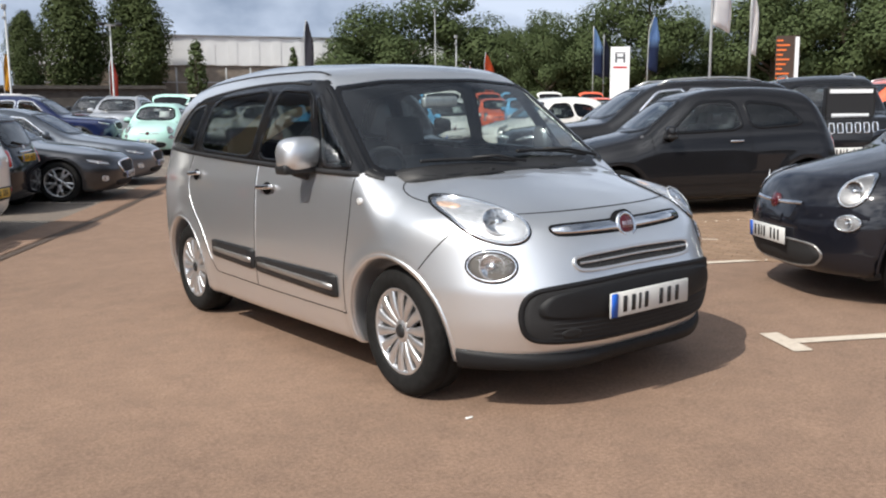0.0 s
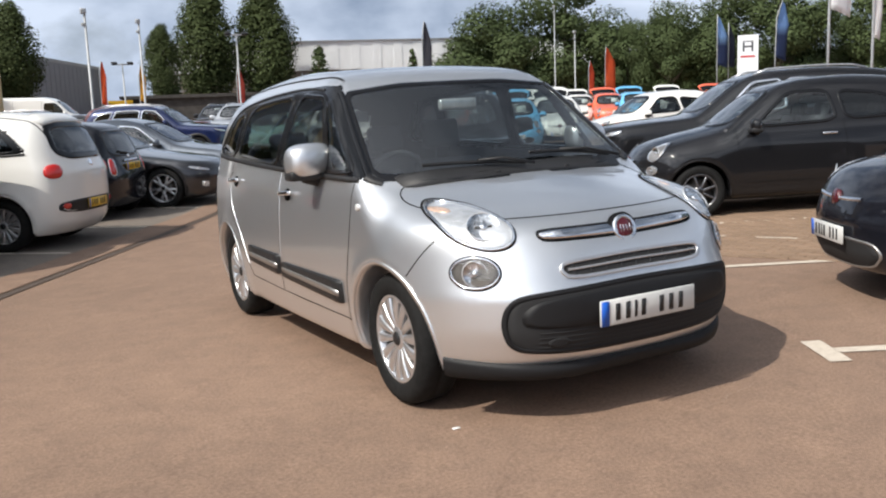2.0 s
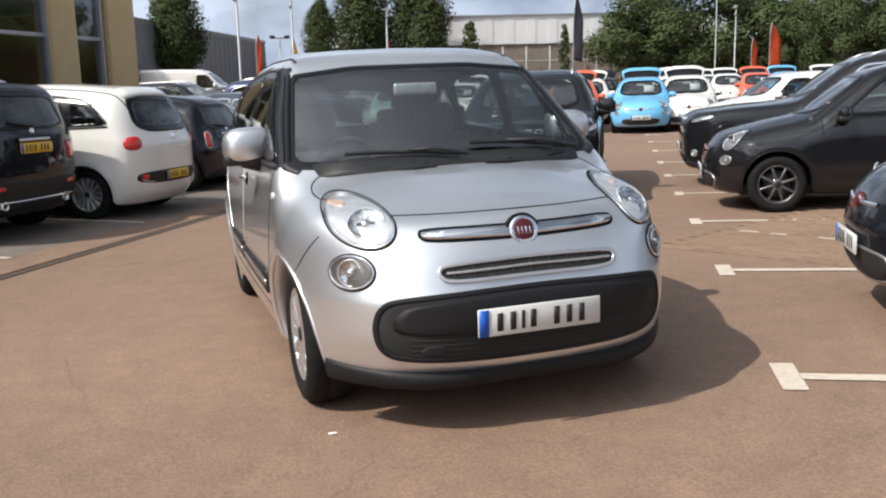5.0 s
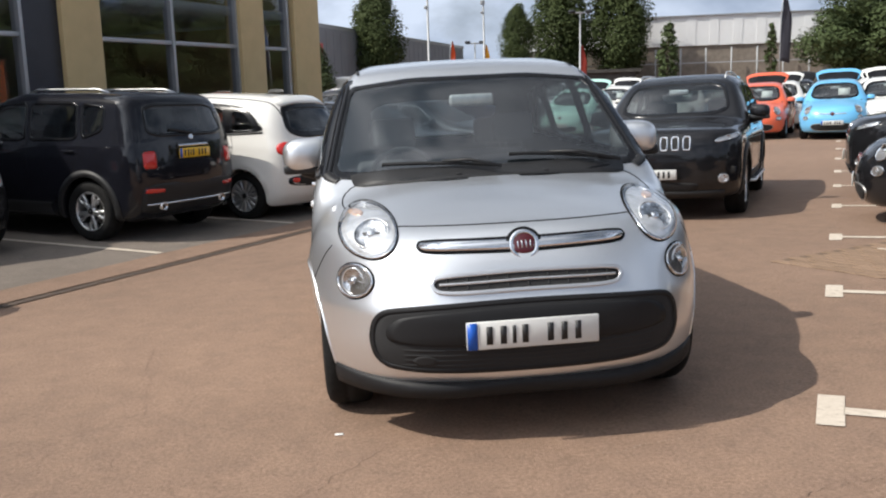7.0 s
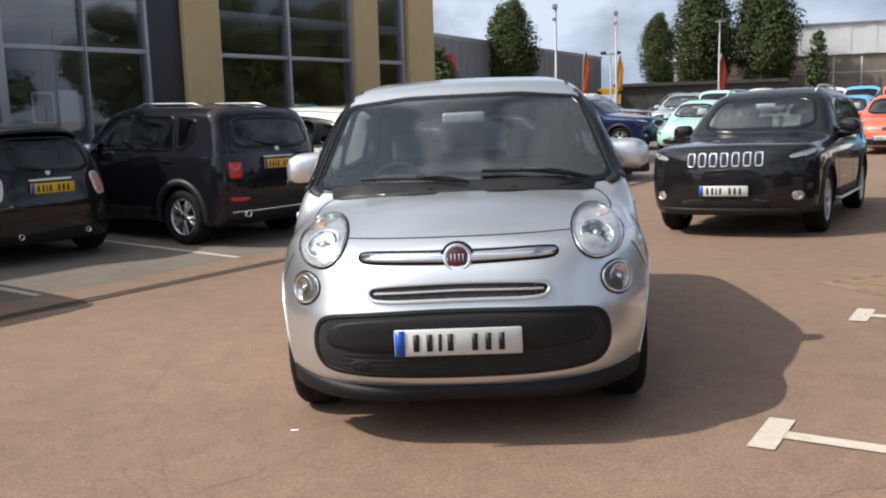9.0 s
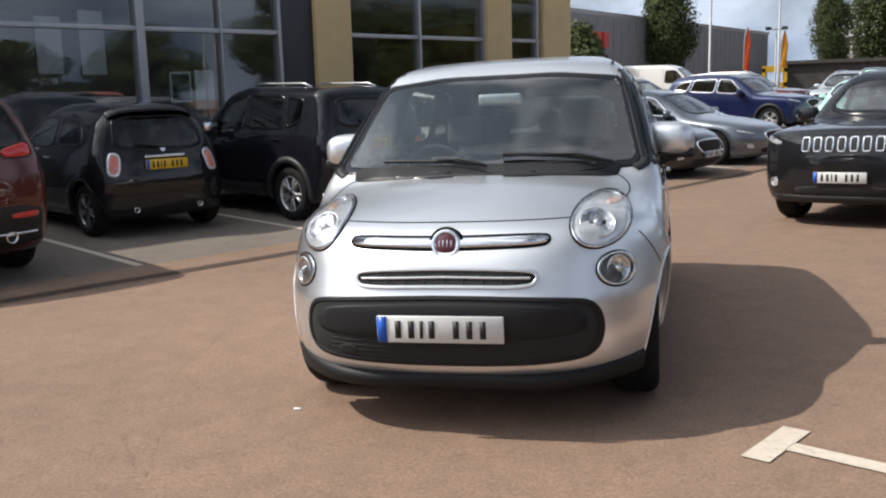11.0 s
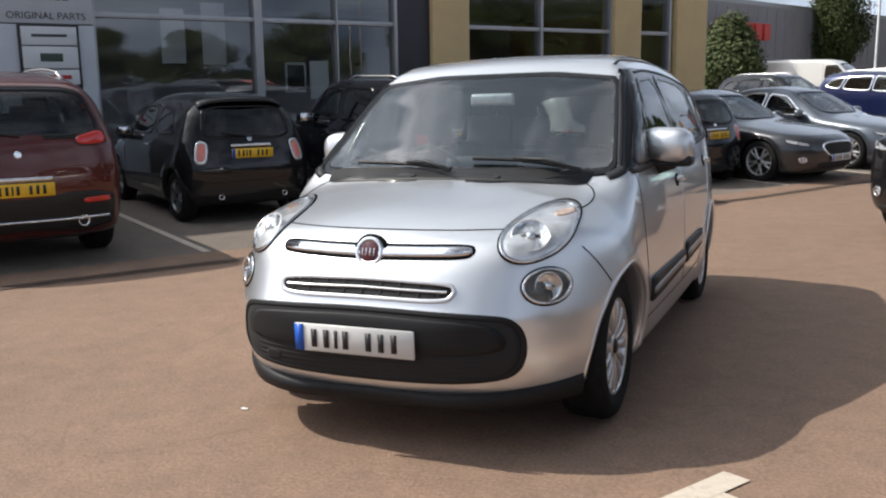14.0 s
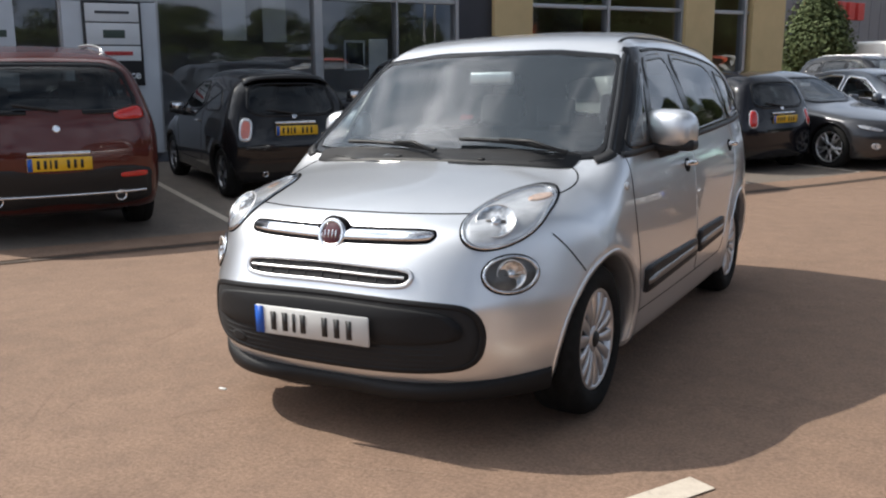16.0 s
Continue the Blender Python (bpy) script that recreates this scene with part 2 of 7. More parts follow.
M_SHOW_FLOOR = plain("showroom floor", (0.42, 0.42, 0.42), 0.3, 0, 0.08, 2)
M_SHOW_WALL = plain("showroom inner wall", (0.5, 0.5, 0.52), 0.7, 0, 0.1, 1)

# ---- mesh tools ----
def link_mesh(name, verts, faces, material, smooth=True):
    me = bpy.data.meshes.new(name)
    me.from_pydata([tuple(map(float, v)) for v in verts], [], [tuple(map(int, f)) for f in faces])
    me.materials.append(material)
    if smooth:
        me.polygons.foreach_set("use_smooth", [True] * len(me.polygons))
    me.update()
    return me


def part(name, geo, material, parent, label="", smooth=True):
    """One mesh object under a thing or under a part."""
    ob = new(name, link_mesh(name, geo[0], geo[1], material, smooth))
    if parent is not None:
        ob.parent = parent
    if label:
        ob["label"] = label
    return ob


def thing(name, label, category, group="", kind="", m=None):
    ob = tagged(new(name), label, category, group, kind)
    ob.empty_display_size = 0.1
    if m is not None:
        ob.matrix_basis = m
    return ob


def mesh_thing(name, geo, material, label, category, group="", kind="", m=None, smooth=True):
    ob = tagged(part(name, geo, material, None, "", smooth), label, category, group, kind)
    if m is not None:
        ob.matrix_basis = m
    return ob


def from_bm(bm):
    bm.verts.ensure_lookup_table()
    bm.verts.index_update()
    out = [v.co.copy() for v in bm.verts], [[v.index for v in f.verts] for f in bm.faces]
    bm.free()
    return out


def box(x0, y0, z0, x1, y1, z1, r=0.0, seg=2):
    bm = bmesh.new()
    bmesh.ops.create_cube(bm, size=1.0)
    for v in bm.verts:
        v.co = Vector(((x0 + x1) / 2 + v.co.x * (x1 - x0), (y0 + y1) / 2 + v.co.y * (y1 - y0), (z0 + z1) / 2 + v.co.z * (z1 - z0)))
    if r:
        bmesh.ops.bevel(bm, geom=list(bm.edges), offset=r, segments=seg, affect="EDGES", profile=0.6)
    return from_bm(bm)


def moved(geo, m):
    return [m @ Vector(v) for v in geo[0]], geo[1]


def joined(*geos):
    verts, faces = [], []
    for v, f in geos:
        n = len(verts)
        verts.extend(v)
        faces.extend([[i + n for i in face] for face in f])
    return verts, faces


def lathe(profile, n=40, closed=False):
    """Profile of (r, x) turned about the x axis."""
    verts, faces = [], []
    k = len(profile)
    for i in range(n):
        a = 2 * math.pi * i / n
        verts += [(x, r * math.cos(a), r * math.sin(a)) for r, x in profile]
    for i in range(n):
        j = (i + 1) % n
        for q in range(k if closed else k - 1):
            p = (q + 1) % k
            faces.append((i * k + q, i * k + p, j * k + p, j * k + q))
    return verts, faces


def tube(points, r, n=8, taper=None):
    """A round bar along points."""
    pts = [Vector(p) for p in points]
    verts, faces = [], []
    for i, p in enumerate(pts):
        t = (pts[min(i + 1, len(pts) - 1)] - pts[max(i - 1, 0)]).normalized()
        side = t.cross(Vector((0, 0, 1)) if abs(t.z) < 0.9 else Vector((1, 0, 0))).normalized()
        over = side.cross(t)
        rr = r if taper is None else taper[i]
        for k in range(n):
            a = 2 * math.pi * k / n
            verts.append(p + rr * (math.cos(a) * side + math.sin(a) * over))
    for i in range(len(pts) - 1):
        for k in range(n):
            l = (k + 1) % n
            faces.append((i * n + k, i * n + l, (i + 1) * n + l, (i + 1) * n + k))
    faces.append(tuple(range(n))[::-1])
    faces.append(tuple(range((len(pts) - 1) * n, len(pts) * n)))
    return verts, faces


def rounded(poly, times=3, cut=0.22):
    """A closed outline with its corners cut round."""
    p = np.array(poly, float)
    for _ in range(times):
        q = np.roll(p, -1, 0)
        p = np.stack([p * (1 - cut) + q * cut, p * cut + q * (1 - cut)], 1).reshape(-1, 2)
    return p


def oval(cx, cz, rx, rz, lean=0.0, power=2.0, n=40):
    a = np.linspace(0, 2 * np.pi, n, endpoint=False)
    c, s = np.cos(a), np.sin(a)
    x = np.sign(c) * np.abs(c) ** (2 / power) * rx
    z = np.sign(s) * np.abs(s) ** (2 / power) * rz
    l = math.radians(lean)
    return np.stack([cx + x * math.cos(l) - z * math.sin(l), cz + x * math.sin(l) + z * math.cos(l)], 1)


def inset(poly, d):
    """The outline moved in by d."""
    p = np.asarray(poly, float)
    t = np.roll(p, -1, 0) - np.roll(p, 1, 0)
    t /= np.linalg.norm(t, axis=1, keepdims=True) + 1e-9
    turn = np.sum(p[:, 0] * np.roll(p[:, 1], -1) - np.roll(p[:, 0], -1) * p[:, 1])
    n = np.stack([-t[:, 1], t[:, 0]], 1) * np.sign(turn)
    return p + n * d


def within_outline(pts, poly):
    x, y = pts[:, 0], pts[:, 1]
    inside = np.zeros(len(pts), bool)
    for (x0, y0), (x1, y1) in zip(poly, np.roll(poly, -1, 0)):
        cross = ((y0 > y) != (y1 > y)) & (x < (x1 - x0) * (y - y0) / (y1 - y0 + 1e-12) + x0)
        inside ^= cross
    return inside


# ---- car bodies: a smooth field, meshed, with panels laid on it ----
def curve(*pts):
    """A smooth curve through (t, value) points, as a table."""
    t, v = np.array(pts, float).T
    d = np.diff(v) / np.diff(t)
    m = np.concatenate([[d[0]], np.where(d[:-1] * d[1:] > 0, 2 * d[:-1] * d[1:] / (d[:-1] + d[1:] + 1e-12), 0), [d[-1]]])
    x = np.linspace(t[0], t[-1], 600)
    i = np.clip(np.searchsorted(t, x, "right") - 1, 0, len(t) - 2)
    h = t[i + 1] - t[i]
    s = (x - t[i]) / h
    y = (1 + 2 * s) * (1 - s) ** 2 * v[i] + s * (1 - s) ** 2 * h * m[i] + s * s * (3 - 2 * s) * v[i + 1] + s * s * (s - 1) * h * m[i + 1]
    return x, y


def smax(a, b, k):
    h = np.maximum(k - np.abs(a - b), 0) / k
    return np.maximum(a, b) + h * h * k * 0.25


FIELDS, PATCHES = {}, {}


def car_field(c):
    """The field of a kind of car, made once."""
    if id(c) not in FIELDS:
        FIELDS[id(c)] = make_field(c)
    return FIELDS[id(c)]


def make_field(c):
    """Below zero inside the body: flanks, top line, nose, tail, floor and wheel arches, rounded into one another."""
    top, crown, wide, side, nose, tail, soft = (curve(*c[k]) for k in ("top", "crown", "wide", "side", "nose", "tail", "soft"))
    slope = top[0], np.gradient(top[1], top[0])
    bow, power, tbow = c["bow"], c["bow_power"], c["tail_bow"]
    half, flare = c["half"], c.get("flare", 0.012)
    axles, ra, hub = (0.0, c["base"]), c["arch"], c["hub"]

    def field(x, y, z):
        ax = np.abs(x)
        w = np.interp(y, *wide) * np.interp(z, *side)
        for ya in axles:
            r = np.hypot(y - ya, z - hub)
            w = w + flare * np.exp(-(((r - ra - 0.02) / 0.05) ** 2))
        g = np.interp(y, *slope)
        tz = np.interp(y, *top) - np.interp(y, *crown) * (ax / half) ** 2.2
        f = smax(ax - w, (z - tz) / np.sqrt(1 + g * g), np.interp(y, *soft))
        f = smax(f, np.interp(z, *nose) + bow * (ax / half) ** power - y, 0.10)
        f = smax(f, y - np.interp(z, *tail) + tbow * (ax / half) ** 3, 0.12)
        f = smax(f, c["floor"] - z, 0.06)
        for ya in axles:
            f = smax(f, np.minimum(ra - np.hypot(y - ya, z - hub), ax - (half - 0.26)), 0.03)
        return f
    return field


def gradient(field, p, e=0.004):
    g = np.stack([field(*(p + d).T) - field(*(p - d).T) for d in np.eye(3) * e], 1) / (2 * e)
    return g / (np.linalg.norm(g, axis=1, keepdims=True) + 1e-9)


def skin(field, lo, hi, h):
    """The surface where the field is zero, in quads."""
    ax = [np.arange(a - h, b + 2 * h, h) for a, b in zip(lo, hi)]
    X, Y, Z = np.meshgrid(*ax, indexing="ij")
    val = field(X, Y, Z)
    n = [len(a) - 1 for a in ax]
    corner = [(i, j, k) for i in (0, 1) for j in (0, 1) for k in (0, 1)]
    v8 = np.stack([val[i:i + n[0], j:j + n[1], k:k + n[2]] for i, j, k in corner], -1)
    mixed = (v8.min(-1) < 0) & (v8.max(-1) >= 0)
    cells = np.argwhere(mixed)
    v = v8[mixed]
    total, count = np.zeros((len(cells), 3)), np.zeros(len(cells))
    for a in range(8):
        for b in range(a + 1, 8):
            if sum(abs(p - q) for p, q in zip(corner[a], corner[b])) == 1:
                cut = (v[:, a] < 0) != (v[:, b] < 0)
                s = np.where(cut, v[:, a] / (v[:, a] - v[:, b] + 1e-12), 0)[:, None]
                total += np.where(cut[:, None], np.array(corner[a]) + s * (np.array(corner[b]) - np.array(corner[a])), 0)
                count += cut
    p = np.array([a[0] for a in ax]) + h * (cells + total / count[:, None])
    for _ in range(3):
        g = gradient(field, p)
        p = p - np.clip(field(*p.T), -h, h)[:, None] * g * 0.9
    index = -np.ones(mixed.shape, int)
    index[mixed] = np.arange(len(cells))
    quads = []
    for axis in range(3):
        o1, o2 = (axis + 1) % 3, (axis + 2) % 3
        lowv = val.take(range(n[axis]), axis)
        highv = val.take(range(1, n[axis] + 1), axis)
        change = (lowv < 0) != (highv < 0)
        at = np.argwhere(change)
        keep = (at[:, o1] > 0) & (at[:, o2] > 0) & (at[:, o1] < n[o1]) & (at[:, o2] < n[o2])
        at = at[keep]
        flip = lowv[tuple(at.T)] < 0
        ids = []
        for d1, d2 in ((1, 1), (0, 1), (0, 0), (1, 0)):
            c = at.copy()
            c[:, o1] -= d1
            c[:, o2] -= d2
            ids.append(index[tuple(c.T)])
        q = np.stack(ids, 1)
        q[~flip] = q[~flip][:, ::-1]
        quads.append(q)
    return p, np.concatenate(quads)


def meet(field, start, way, far=3.0, steps=160):
    """Where rays from start along way first meet the skin."""
    start = np.atleast_2d(start).astype(float)
    way = np.asarray(way, float) / np.linalg.norm(way)
    t = np.linspace(0, far, steps)
    p = start[:, None] + t[None, :, None] * way
    v = field(p[..., 0], p[..., 1], p[..., 2])
    i = np.argmax(v < 0, 1)
    missed = ~(v < 0).any(1)
    nearest = t[np.argmin(v, 1)]
    lo, hi = t[np.maximum(i - 1, 0)], t[i]
    for _ in range(12):
        mid = (lo + hi) / 2
        q = start + mid[:, None] * way
        inside = field(*q.T) < 0
        hi, lo = np.where(inside, mid, hi), np.where(inside, lo, mid)
    hi = np.where(missed, nearest, hi)
    out = start + hi[:, None] * way
    if missed.any():
        for _ in range(4):
            q = out[missed]
            out[missed] = q - field(*q.T)[:, None] * gradient(field, q)
    return out


class Aim:
    """A direction in which outlines are laid on a body: origin, the outline's two axes, and the way in."""

    def __init__(self, origin, u, v, way):
        self.o, self.u, self.v, self.w = (np.array(a, float) for a in (origin, u, v, way))
        self.w /= np.linalg.norm(self.w)
        self.key = tuple(np.concatenate([self.o, self.u, self.v, self.w]))

    def place(self, field, pts):
        pts = np.asarray(pts, float)
        return meet(field, self.o + pts[:, :1] * self.u + pts[:, 1:] * self.v, self.w)


FRONT = Aim((0, -1.6, 0), (1, 0, 0), (0, 0, 1), (0, 1, 0))
LEFT = Aim((1.6, 0, 0), (0, 1, 0), (0, 0, 1), (-1, 0, 0))
RIGHT = Aim((-1.6, 0, 0), (0, 1, 0), (0, 0, 1), (1, 0, 0))
ABOVE = Aim((0, 0, 2.6), (1, 0, 0), (0, 1, 0), (0, 0, -1))


def rear_aim(y):
    return Aim((0, y, 0), (1, 0, 0), (0, 0, 1), (0, -1, 0))


def patch(field, aim, outline, lift=0.003, rings=5, skirt=0.008, hole=None, dome=0.0):
    """A panel on the body inside the outline, or between it and a hole, with a turned-in edge."""
    out = np.asarray(outline, float)
    key = "patch", id(field), aim.key, out.tobytes(), lift, rings, skirt, None if hole is None else np.asarray(hole, float).tobytes(), dome
    if key not in PATCHES:
        PATCHES[key] = make_patch(field, aim, out, lift, rings, skirt, hole, dome)
    return PATCHES[key]


def make_patch(field, aim, out, lift, rings, skirt, hole, dome):
    mid = out.mean(0)
    layers = []
    if hole is None:
        for i in range(rings + 1):
            layers.append(mid + (out - mid) * (0.02 + 0.98 * i / rings))
    else:
        inner = np.asarray(hole, float)
        for i in range(rings + 1):
            layers.append(inner + (out - inner) * i / rings)
    m = len(out)
    flat = np.concatenate(layers)
    p = aim.place(field, flat)
    nrm = gradient(field, p)
    rise = np.full(len(p), lift)
    if dome:
        f = np.repeat(np.linspace(0, 1, rings + 1), m)
        rise = rise + dome * (1 - f ** 2)
    verts = list(p + nrm * rise[:, None])
    faces = []
    for r in range(rings):
        for i in range(m):
            j = (i + 1) % m
            faces.append((r * m + i, r * m + j, (r + 1) * m + j, (r + 1) * m + i))
    if hole is None:
        faces.append(tuple(range(m))[::-1])
    if skirt:
        base = len(verts)
        verts += list(p[-m:] - nrm[-m:] * skirt)
        for i in range(m):
            j = (i + 1) % m
            faces.append((rings * m + i, rings * m + j, base + j, base + i))
        if hole is not None:
            base = len(verts)
            verts += list(p[:m] - nrm[:m] * skirt)
            faces += [((i + 1) % m, i, base + i, base + (i + 1) % m) for i in range(m)]
    f0 = faces[0]
    a, b, c = (np.array(verts[i]) for i in f0[:3])
    if np.dot(np.cross(b - a, c - a), -aim.w) < 0:
        faces = [f[::-1] for f in faces]
    return verts, faces


def strip(field, aim, line, width, lift=0.0015, n=None):
    """A narrow band along a line on the body."""
    pts = np.asarray(line, float)
    key = "strip", id(field), aim.key, pts.tobytes(), width, lift, n
    if key not in PATCHES:
        PATCHES[key] = make_strip(field, aim, pts, width, lift, n)
    return PATCHES[key]


def make_strip(field, aim, pts, width, lift, n):
    seg = np.concatenate([[0], np.cumsum(np.linalg.norm(np.diff(pts, axis=0), axis=1))])
    n = n or max(8, int(seg[-1] / 0.03))
    s = np.linspace(0, seg[-1], n)
    flat = np.stack([np.interp(s, seg, pts[:, 0]), np.interp(s, seg, pts[:, 1])], 1)
    p = aim.place(field, flat)
    nrm = gradient(field, p)
    t = np.gradient(p, axis=0)
    t /= np.linalg.norm(t, axis=1, keepdims=True) + 1e-9
    side = np.cross(nrm, t)
    a, b = p + nrm * lift + side * width / 2, p + nrm * lift - side * width / 2
    c, d = p - nrm * 0.004 + side * width / 2, p - nrm * 0.004 - side * width / 2
    verts = list(a) + list(b) + list(c) + list(d)
    faces = []
    for i in range(n - 1):
        for q, r in ((0, 1), (2, 0), (1, 3)):
            faces.append((q * n + i, r * n + i, r * n + i + 1, q * n + i + 1))
    return verts, faces


def smooth_line(pts, times=3):
    p = np.array(pts, float)
    for _ in range(times):
        q = np.stack([p[:-1] * 0.75 + p[1:] * 0.25, p[:-1] * 0.25 + p[1:] * 0.75], 1).reshape(-1, 2)
        p = np.concatenate([p[:1], q, p[-1:]])
    return p

# ---- car parts ----
def spoke(r0, r1, w0, w1, x0, x1, depth, angle, n=4):
    """One spoke of a rim, standing on the x axis."""
    verts, faces = [], []
    for i in range(n + 1):
        f = i / n
        r, w = r0 + (r1 - r0) * f, (w0 + (w1 - w0) * f) / 2
        x = x0 + (x1 - x0) * f + 0.008 * math.sin(math.pi * f)
        for a, b in ((-w, x - 0.006), (-w * 0.7, x), (w * 0.7, x), (w, x - 0.006), (w, x - depth), (-w, x - depth)):
            ca, sa = math.cos(angle), math.sin(angle)
            verts.append((b, r * ca - a * sa, r * sa + a * ca))
    for i in range(n):
        for k in range(6):
            l = (k + 1) % 6
            faces.append((i * 6 + k, i * 6 + l, i * 6 + 6 + l, i * 6 + 6 + k))
    return verts, faces


def wheel_meshes(R, rim_r, width, style, metal, apart=False):
    """Tyre, rim, hub cap and brake disc; the outer face looks along +x."""
    h = width / 2
    tyre = lathe([(rim_r - 0.004, h - 0.012), (rim_r + 0.012, h - 0.002), ((R + rim_r) / 2, h + 0.006), (R - 0.022, h - 0.004), (R - 0.006, h - 0.026),
                  (R, h - 0.045), (R, 0.02), (R - 0.006, 0.012), (R, 0.004), (R, -0.02), (R - 0.006, -h + 0.026), (R - 0.03, -h), (rim_r, -h + 0.01), (rim_r - 0.01, 0)], 48, True)
    barrel = lathe([(rim_r + 0.002, h - 0.014), (rim_r - 0.010, h - 0.006), (rim_r - 0.018, h - 0.016), (rim_r - 0.028, h - 0.05), (rim_r - 0.03, -h + 0.03), (rim_r - 0.01, -h + 0.02)], 48)
    arms = [barrel]
    inner, outer, face = 0.05, rim_r - 0.012, h - 0.012
    if style == "petal":
        for i in range(14):
            arms.append(spoke(inner, outer, 0.024, 0.056, face - 0.012, face - 0.002, 0.03, 2 * math.pi * i / 14, 5))
    elif style == "ten":
        for i in range(5):
            for d in (-0.16, 0.16):
                arms.append(spoke(inner, outer, 0.026, 0.034, face - 0.006, face - 0.012, 0.03, 2 * math.pi * i / 5 + d))
    elif style == "eight":
        for i in range(8):
            arms.append(spoke(inner, outer, 0.03, 0.024, face - 0.004, face - 0.012, 0.025, 2 * math.pi * i / 8))
    else:
        for i in range(5):
            a = 2 * math.pi * i / 5
            arms.append(spoke(inner, outer * 0.66, 0.06, 0.05, face - 0.008, face - 0.008, 0.03, a))
            for d in (-0.2, 0.2):
                arms.append(spoke(outer * 0.52, outer, 0.04, 0.03, face - 0.008, face - 0.01, 0.03, a + d))
    loose, arms = arms[1:], arms[:1] if apart else arms
    arms.append(lathe([(0.0, face - 0.006), (0.045, face - 0.006), (0.066, face - 0.02), (0.068, face - 0.06)], 20))
    cap = lathe([(0.0, face + 0.003), (0.028, face + 0.002), (0.036, face - 0.008)], 20)
    disc = lathe([(0.0, -0.005), (rim_r * 0.72, -0.005), (rim_r * 0.72, -0.03), (0.0, -0.03)], 32)
    inner_dark = lathe([(0.0, -0.04), (rim_r - 0.03, -0.04)], 32)
    nm = "wheel"
    return (link_mesh(nm, *joined(*arms), metal), link_mesh("tyre", *tyre, M_RUBBER), link_mesh("hub_cap", *cap, M_TRIM),
            link_mesh("brake_disc", *disc, M_BRAKE), link_mesh("wheel_well_back", *inner_dark, M_CAVITY), [link_mesh("spoke", *g, metal) for g in loose] if apart else [])


def set_wheels(car, meshes, c, steer=0.0):
    tx = c["half"] - c.get("tuck", 0.02) - c["tyre_w"] / 2
    for y in (0.0, c["base"]):
        for sgn in (1, -1):
            w = new("wheel", meshes[0])
            w.parent = car
            turn = steer if y == 0 else 0.0
            w.matrix_basis = pose(sgn * tx, y, c["hub"], 0, 0, (0 if sgn > 0 else 180) + turn) @ pose(0, 0, 0, 17 * (y + sgn), 0, 0)
            for nm, me in [*zip(("tyre", "hub_cap", "brake_disc"), meshes[1:4]), *(("spoke", q) for q in meshes[5])]:
                o = new(nm, me)
                o.parent = w


def number_plate(car, m, yellow=False):
    """A plate with its blue band and seven plain bars."""
    p = part("number_plate", box(-0.26, -0.006, -0.0555, 0.26, 0.006, 0.0555, 0.004, 1), M_PLATE_Y if yellow else M_PLATE_W, car, "yellow rear plate" if yellow else "white front plate")
    p.matrix_basis = m
    part("blue_band", box(-0.257, -0.0085, -0.053, -0.218, -0.0055, 0.053), M_PLATE_BLUE, p)
    x = -0.19
    for i in range(7):
        if i == 4:
            x += 0.045
        wide = 0.038 if i not in (2,) else 0.014
        trim = 0.007 if i not in (2,) else 0.0
        part("plain_bar", box(x + trim, -0.008, -0.036, x + wide - trim, -0.0055, 0.036), M_INK, p)
        x += wide + 0.0165
    return p


def seat_geo(x, y, z, wide=0.50, lean=14):
    back = moved(box(-wide / 2, -0.06, 0, wide / 2, 0.06, 0.58, 0.05, 3), pose(x, y + 0.42, z + 0.16, -lean, 0, 0))
    base = box(x - wide / 2, y - 0.08, z, x + wide / 2, y + 0.42, z + 0.17, 0.05, 3)
    return joined(base, back)


def headrest_geo(x, y, z, wide=0.27):
    head = moved(box(-wide / 2, -0.045, 0.0, wide / 2, 0.045, 0.19, 0.04, 3), pose(x, y, z, -12, 0, 0))
    posts = [tube([(x + s, y - 0.0, z - 0.08), (x + s, y, z + 0.03)], 0.007, 6) for s in (-0.05, 0.05)]
    return joined(head, *posts)


def fit_cabin(car, c):
    """Seats, headrests, dashboard and steering wheel."""
    z, w = c["floor"] + 0.14, c["half"] * 0.45
    y1, y2 = c["seat_y"]
    hz = c["head_z"]
    for s in (-1, 1):
        part("seat", seat_geo(s * w, y1, z), M_SEAT, car)
        part("headrest", headrest_geo(s * w, y1 + 0.62, hz), M_SEAT, car)
        part("headrest", headrest_geo(s * w, y2 + 0.62, hz - 0.03), M_SEAT, car)
    part("rear_bench", joined(seat_geo(0, y2, z, c["half"] * 1.45)), M_SEAT, car)
    dy, dz = c["dash"]
    part("dashboard", box(-c["half"] * 0.84, dy - 0.25, dz - 0.32, c["half"] * 0.84, dy + 0.17, dz - 0.03, 0.07, 3), M_INSIDE, car)
    ring = lathe([(0.175 + 0.014 * math.cos(a), 0.014 * math.sin(a)) for a in np.linspace(0, 2 * math.pi, 8, endpoint=False)], 28, True)
    hub = lathe([(0.0, -0.02), (0.06, -0.015), (0.07, 0.01), (0.0, 0.03)], 16)
    bars = [box(-0.01, -0.17, -0.014, 0.012, 0.17, 0.014), box(-0.01, -0.014, -0.17, 0.012, 0.014, 0.0)]
    part("steering_wheel", moved(joined(ring, hub, *bars), pose(-w, dy + 0.30, dz - 0.07, 0, 0, 90) @ pose(0, 0, 0, 0, -25, 0)), M_INSIDE, car)
    part("rear_view_mirror", box(-0.12, c["mirror_in"][0], c["mirror_in"][1], 0.12, c["mirror_in"][0] + 0.04, c["mirror_in"][1] + 0.065, 0.018, 3), M_LAMP_GREY, car)


